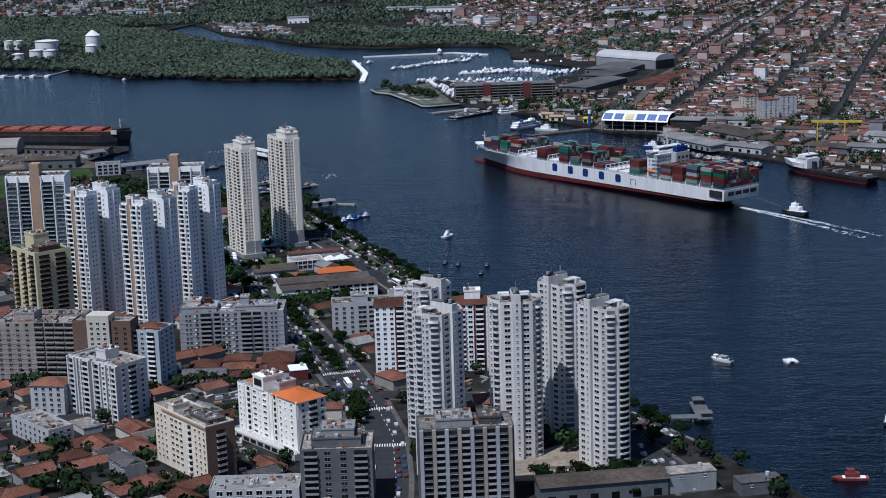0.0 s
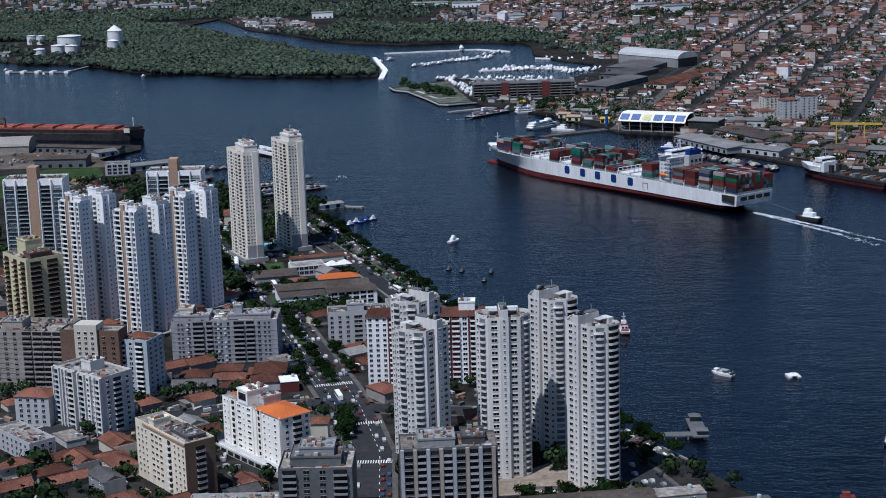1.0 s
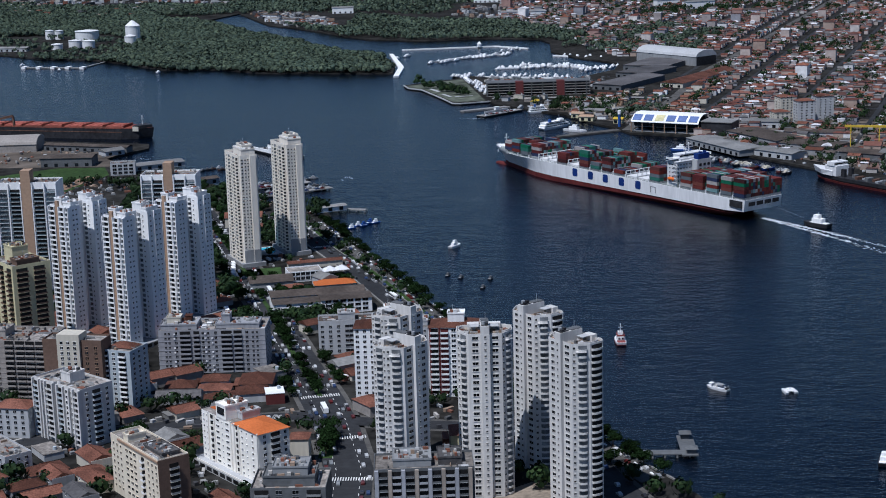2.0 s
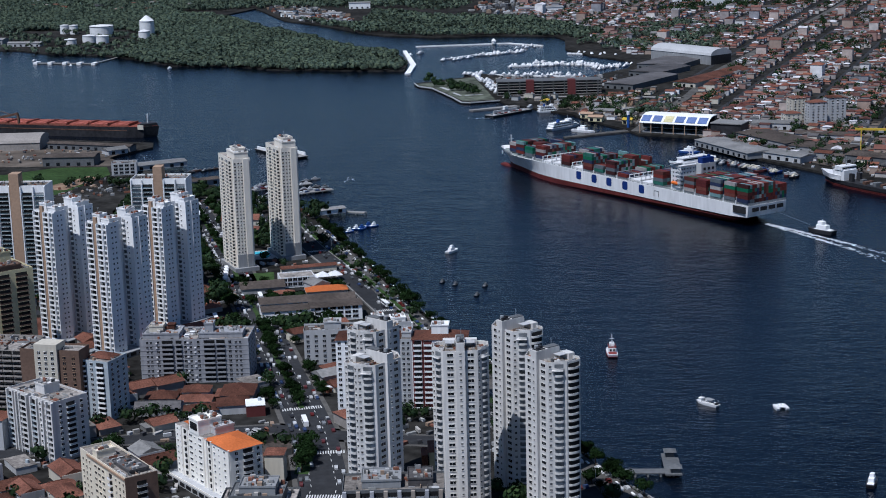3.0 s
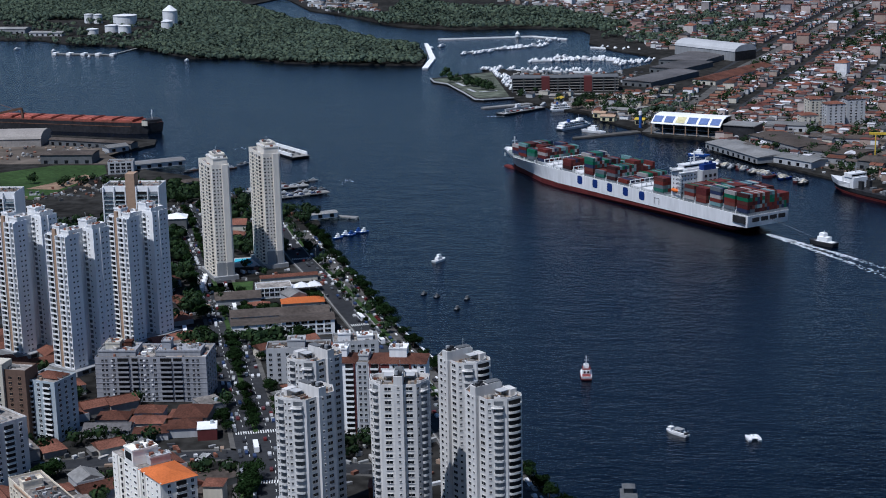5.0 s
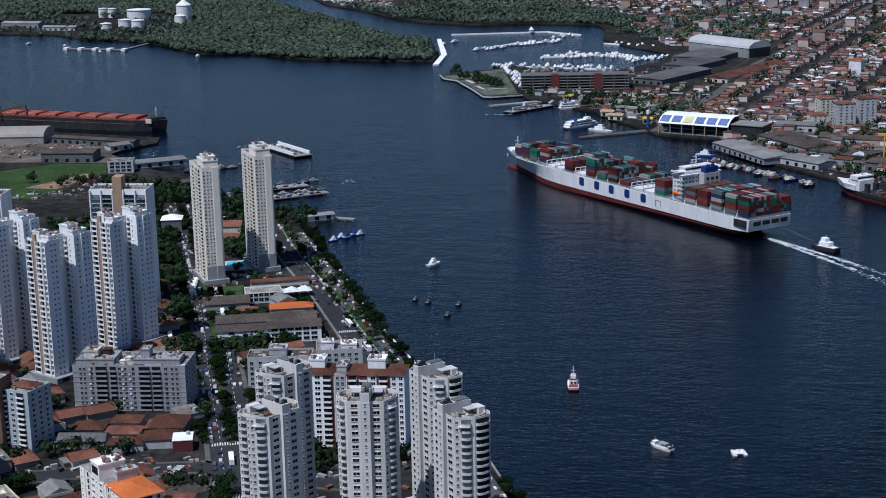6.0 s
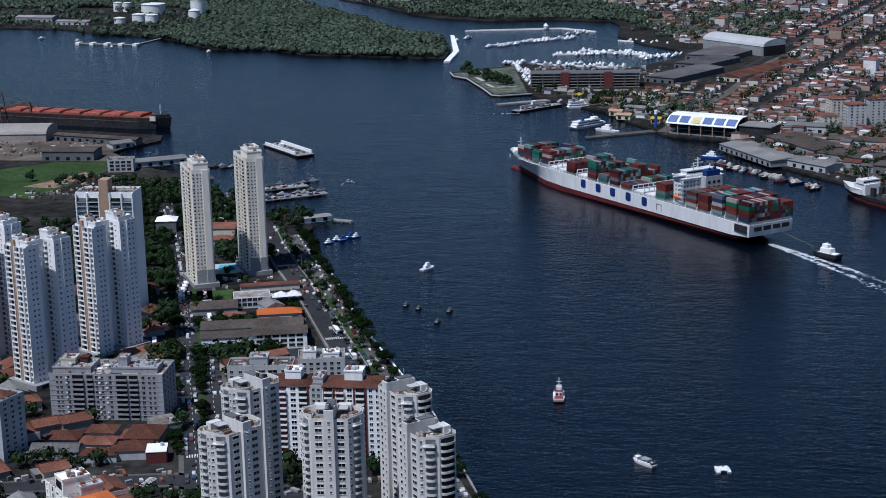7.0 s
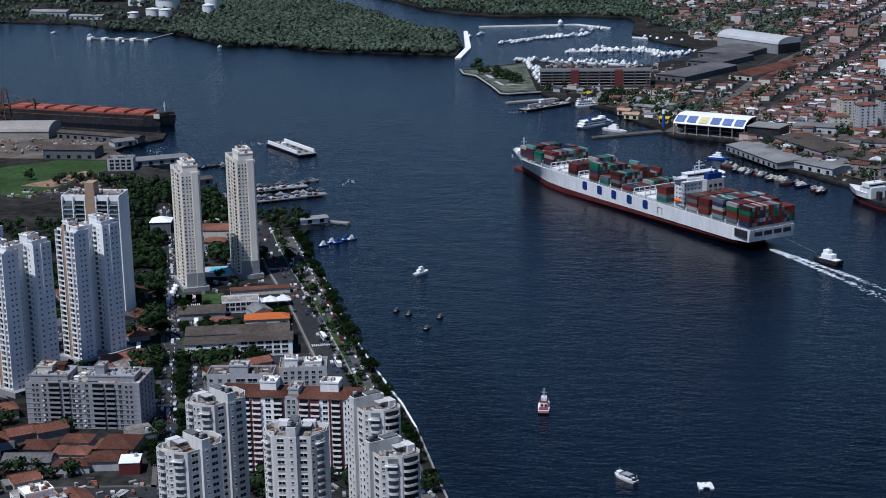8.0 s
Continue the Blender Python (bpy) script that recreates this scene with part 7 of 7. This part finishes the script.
LANDING = [(60, 2050), (180, 1872), (240, 1805), (250, 1740), (300, 1660), (365, 1560), (470, 1440), (720, 1320), (720, 1700), (300, 1960), (160, 2110)]
WORN = mat("worn_brown_yard", (0.105, 0.088, 0.072), 0.95, 0.4, 0.05, 0.015)
single("yard_landing", Shape().prism([(70, 2040), (178, 1880), (236, 1805), (252, 1745), (300, 1668), (368, 1570), (470, 1460), (700, 1340), (720, 1700), (300, 1960), (160, 2105)], 1.9, 2.03), WORN, "worn brown yards along the landing", "ground", "structure")
single("yard_quay", Shape().prism([(-700, 1668), (-420, 1668), (-352, 1664), (-316, 1645), (-368, 1712), (-352, 1772), (-560, 1850), (-760, 1900)], 1.9, 2.03), WORN, "worn brown quay yard", "ground", "structure")


def yard(name, poly, many, seed, label, grow=1.0):
    """Parked vehicles, crates and small sheds strewn over open ground."""
    r, s = random.Random(seed), Shape()
    xs, ys = [p[0] for p in poly], [p[1] for p in poly]
    for _ in range(many * 4):
        x, y = r.uniform(min(xs), max(xs)), r.uniform(min(ys), max(ys))
        if many and inside(x, y, poly) and not blocked(x, y, 0.5) and (inside(x, y, WEST) or inside(x, y, EAST)):
            many -= 1
            a, w, d, h = r.choice((0.3, 1.9, -0.8, 0.75)) + r.uniform(-0.2, 0.2), grow * r.uniform(1.4, 4.2) * r.choice((1, 1, 1.5)), grow * r.uniform(1.3, 2.2), grow * r.uniform(0.8, 2.0)
            c, e = math.cos(a), math.sin(a)
            s.prism([(x + px * c - py * e, y + px * e + py * c) for px, py in ((-w / 2, -d / 2), (w / 2, -d / 2), (w / 2, d / 2), (-w / 2, d / 2))], 2.05, 2.2 + h)
    single(name, s, CLUTTER, label, "clutter", "stuff")


yard("parked_trucks", [(-400, 1500), (-340, 1488), (-290, 1530), (-325, 1605), (-352, 1600)], 90, 1, "white and dark trucks parked on rough ground")
yard("quay_clutter", [(-540, 1690), (-380, 1680), (-350, 1745), (-400, 1770), (-540, 1760)], 110, 2, "vehicles and crates on the quay yard")
yard("parked_cars", [(-240, 1300), (-110, 1290), (-115, 1420), (-180, 1480), (-240, 1500)], 150, 3, "vehicles parked beneath the trees")
yard("landing_clutter", [(60, 2040), (175, 1870), (235, 1790), (310, 1790), (250, 2050), (120, 2095)], 240, 4, "vehicles and crates on the landing yards")
yard("shipyard_clutter", [(285, 1665), (330, 1590), (470, 1440), (600, 1450), (520, 1750), (340, 1810)], 330, 5, "vehicles, crates and scrap in the shipyard quarter")
yard("backyard_clutter", [(-330, 690), (-60, 690), (-64, 880), (-330, 960)], 420, 6, "cars, sheds and tanks between the houses")
yard("tower_yard_clutter", [(-230, 1080), (-120, 1070), (-70, 1050), (-60, 1220), (-160, 1290), (-250, 1200)], 170, 7, "parked cars and sheds between the towers")

yard("stilt_village", [(-500, 3560), (-405, 3262), (-318, 3150), (-268, 3170), (-300, 3330), (-420, 3600)], 260, 10, "boats, huts and jetties crowded along the far inlet", 2.6)
yard("far_settlement", [(-1180, 3560), (-760, 3500), (-560, 3760), (-620, 4500), (-1200, 4500)], 700, 11, "hazy far-off sheds and houses beyond the woods", 4.0)
yard("river_bank_clutter", [(-60, 3330), (160, 3080), (300, 3080), (260, 3400), (-40, 3600)], 300, 12, "pale sheds and houses beyond the far shore woods", 3.0)
yard("marina_clutter", [(20, 2170), (150, 2175), (190, 2300), (140, 2310), (40, 2312), (10, 2330)], 150, 13, "cars, boats and kiosks on the marina's quays", 1.5)
yard("corner_clutter", [(-22, 826), (75, 826), (62, 895), (-20, 898)], 70, 8, "cars and small sheds beside the towers")
for k in range(10):
    OVER.append((-107 + 3.4 * k + rng.uniform(-1, 1), 1063 + 0.8 * k + rng.uniform(-2.5, 1)))
for (x0, y0), (x1, y1) in zip(SEASIDE[4:], SEASIDE[5:]):
    for k in range(2):
        OVER.append((x0 + (x1 - x0) * (k + 0.5) / 2 + 8.2, y0 + (y1 - y0) * (k + 0.5) / 2 + 3))
for k in range(46):
    x, y = rng.uniform(84, 176), rng.uniform(688, 790)
    if bool(inside(x, y, WEST)) and not near_road(x, y, -2) and not blocked(x, y, 0):
        OVER.append((x, y))
yard("pier_cars", [(-230, 1470), (-150, 1440), (-165, 1500), (-225, 1530)], 70, 9, "vehicles waiting near the ferry piers")
for k in range(26):
    OVER.append((rng.uniform(-18, 70), rng.uniform(866, 894)))

# ---------------------------------------------------------------- the town across the water
E1, E2 = Vector((0.309, 0.951)), Vector((0.951, -0.309))
MAIN = [(120, 1660), (176, 1830), (250, 2072), (322, 2348), (415, 2606), (643, 3274), (792, 3711), (1100, 4640)]
SHOREGUARD = [(150, 1950), (205, 1905), (330, 1830), (345, 1750), (470, 1590), (560, 1480), (1500, 1500), (1500, 4800), (40, 4800), (40, 3300), (130, 3050), (200, 2900), (160, 2800), (215, 2560), (290, 2520), (340, 2400), (320, 2340), (290, 2180), (160, 2110), (165, 2010)]
strip("road_main_east", MAIN[1:], 5.5, 2.1, PAVING, "straight pale main road through the far town")
strip("road_marina", [(28, 2112), (160, 2110), (250, 2080)], 5, 2.1, CONCRETE, "pale road beside the club building")
for off in range(-10, 12):
    o = Vector((250, 2072)) + E2 * (off * 96 + 60)
    pts = [tuple(o + E1 * u) for u in range(-700, 2700, 100)]
    pts = [p for p in pts if inside(p[0], p[1], SHOREGUARD) and in_view(np.array(p[0]), np.array(p[1]))]
    if len(pts) > 2:
        strip("road_far_town", [pts[0], pts[-1]], 2.8, 2.06, ASPHALT, "grey street between rows of far houses")
for k in range(26):
    o = Vector((250, 2072)) + E1 * (-400 + k * 118)
    pts = [tuple(o + E2 * u) for u in range(-400, 900, 20)]
    pts = [p for p in pts if inside(p[0], p[1], SHOREGUARD) and in_view(np.array(p[0]), np.array(p[1]))]
    if len(pts) > 2:
        strip("road_far_town", [pts[0], pts[-1]], 2.6, 2.08, ASPHALT, "grey street between rows of far houses")

rng = random.Random(5)
HROOF = island_mat("far_roofs", ((0.125, 0.05, 0.038), (0.095, 0.045, 0.037), (0.16, 0.062, 0.042), (0.075, 0.04, 0.034), (0.17, 0.165, 0.16), (0.19, 0.08, 0.05), (0.12, 0.11, 0.10), (0.60, 0.59, 0.60), (0.18, 0.085, 0.065), (0.09, 0.088, 0.088)), 0.85, 0.2)
HWALL = island_mat("far_walls", ((0.48, 0.45, 0.42), (0.66, 0.65, 0.64), (0.30, 0.27, 0.26), (0.36, 0.28, 0.23), (0.26, 0.26, 0.28), (0.46, 0.39, 0.35), (0.32, 0.21, 0.18)), 0.85, 0.15)
near_count, roofs, walls, spots = 0, Shape(), Shape(), []
for i in range(-75, 112):
    for j in range(-60, 275):
        u, v = i * 10.6 + rng.uniform(-2, 2), j * 10.4 + rng.uniform(-2, 2)
        p = Vector((250, 2072)) + E2 * u + E1 * v
        x, y = p
        if y > 4550 or not bool(in_view(np.array(x), np.array(y))) or not bool(inside(x, y, SHOREGUARD) | inside(x, y, LANDING)):
            continue
        if abs((u - 60 + 48) % 96 - 48) < 6.5 or abs((v + 400 + 59) % 118 - 59) < 6 or abs(u) < 14 + 0 * v and near_road(x, y, 5):
            continue
        if near_road(x, y, 4) or blocked(x, y, 5):
            continue
        green = noise.noise((x * 0.004, y * 0.004, 3))
        if rng.random() < 0.12 + max(0, green) * 0.9:
            spots.append((x, y))
            continue
        w, d, h = rng.uniform(6.5, 11.5), rng.uniform(6, 10), rng.choice((3, 3.4, 3.8, 6.2, 6.6))
        if rng.random() < 0.012:
            w, d, h = rng.uniform(12, 20), rng.uniform(12, 16), rng.uniform(9, 20)
        rot = math.degrees(math.atan2(E1.y, E1.x)) + rng.choice((0, 90)) + rng.uniform(-4, 4)
        kind = rng.random()
        if near_count < 110 and y < 2150:
            near_count += 1
            roof = ROOFTILE if kind < 0.62 else rng.choice((SHEET, ROOFGREY, ROOFDARK, SHEETBROWN))
            b = thing("town_house", x, y, 2.0, rot, "low far-shore house with a " + ("clay-tiled" if kind < 0.62 else "flat or sheet") + " roof", "house", "far-shore houses")
            part("wall", house_shape(w, d, h), rng.choice((WHITE, CREAM, PALE, CREAM, TAN)), b)
            part("roof", Shape().hip(-w / 2, -d / 2, w / 2, d / 2, h, min(w, d) * (0.2 if kind < 0.62 else 0.05), 0.5, rng.random() < 0.5), roof, b)
            continue
        m = pose(x, y, 2, 0, 0, rot)
        for store, piece in ((walls, Shape().box(-w / 2, -d / 2, 0, w / 2, d / 2, h)), (roofs, Shape().hip(-w / 2, -d / 2, w / 2, d / 2, h, min(w, d) * (0.2 if kind < 0.7 else 0.04), 0.5, kind < 0.35))):
            n = len(store.v)
            link = {}
            for f in piece.f:
                for q in f:
                    key = tuple(round(c, 3) for c in piece.v[q])
                    if key not in link:
                        link[key] = n + len(link)
                        store.v.append(tuple(m @ Vector(piece.v[q])))
                store.f.append(tuple(link[tuple(round(c, 3) for c in piece.v[q])] for q in f))
                store.s.append(0)
single("far_house_walls", walls, HWALL, "crowded walls of the far town's low houses", "houses", "stuff")
single("far_house_roofs", roofs, HROOF, "crowded clay and grey roofs of the far town", "houses", "stuff")


def tufts(name, spots, size, leaves, label, seed):
    g = np.random.default_rng(seed)
    xy = np.array(spots)
    n = len(xy)
    rad = size * g.uniform(0.7, 1.4, n)
    d = g.normal(size=(n, leaves, 3))
    d /= np.linalg.norm(d, axis=2, keepdims=True)
    lobe = np.arctan2(d[:, :, 1], d[:, :, 0])
    lobe = 0.82 + 0.34 * np.sin(3 * lobe + g.uniform(0, 6.3, (n, 1))) * np.sin(4 * d[:, :, 2] + g.uniform(0, 6.3, (n, 1)))
    d *= g.uniform(0.5, 1.3, (n, leaves, 1)) * lobe[:, :, None] * np.array([1.1, 1.1, 0.8])
    c = np.concatenate([xy, (3.5 + rad)[:, None]], 1)[:, None] + d * rad[:, None, None]
    t = np.cross(d, g.normal(size=d.shape))
    t /= np.linalg.norm(t, axis=2, keepdims=True) + 1e-6
    u, k = np.cross(d, t), (rad[:, None] * g.uniform(0.14, 0.30, (n, leaves)))[:, :, None]
    verts = np.stack([c - t * k, c - u * k, c + t * k, c + u * k], 2).reshape(-1, 3)
    return single(name, soup(name, verts, np.arange(len(verts)).reshape(-1, 4), [TOWNTREE]), None, label, "trees", "stuff")


tufts("town_trees", spots, 4.2, 60, "dark trees scattered through the far town", 9)
tufts("tree_clumps", OVER, 3.6, 170, "dense dark green trees between houses and sheds", 19)
forest("club_woods", [(190, 2620), (330, 2560), (420, 2900), (330, 3080), (200, 2900), (160, 2790), (130, 2700)], 11, 5.5, 15, 18, "trees between the marina and the town", near=lambda x, y: np.sin(x / 21) * np.sin(y / 27) > -0.3)
forest("roadside_trees", [(150, 1950), (200, 1920), (262, 2075), (240, 2090), (180, 2000)], 9, 4.5, 16, 24, "roadside trees near the landing", near=lambda x, y: np.sin(x / 11) * np.sin(y / 13) > 0.1)
for x, y, rot, w, d, h, roof in ((40, 3300, 10, 90, 36, 9, SHEET), (-110, 3720, 0, 80, 30, 9, SHEET), (-20, 3680, 0, 70, 30, 10, SHEET), (-750, 3900, 20, 80, 30, 8, SHEET), (411, 3380, 18, 60, 24, 14, SHEET), (499, 3202, 18, 60, 40, 10, SHEETBROWN), (-310, 3480, 5, 44, 14, 12, SHEET), (360, 3470, 18, 50, 20, 12, SHEET),
                                 (-430, 3330, -30, 34, 14, 6, SHEET), (-390, 3300, -30, 30, 14, 6, SHEETBROWN), (-360, 3240, -40, 26, 14, 5, ROOFTILE), (-340, 3330, -40, 40, 16, 6, SHEET), (-450, 3420, -30, 40, 14, 6, SHEETBROWN)):
    gabled("far_hall", x, y, rot, w, d, h, WHITE, roof, "pale far-off hall among trees and houses", 2, group="far halls")
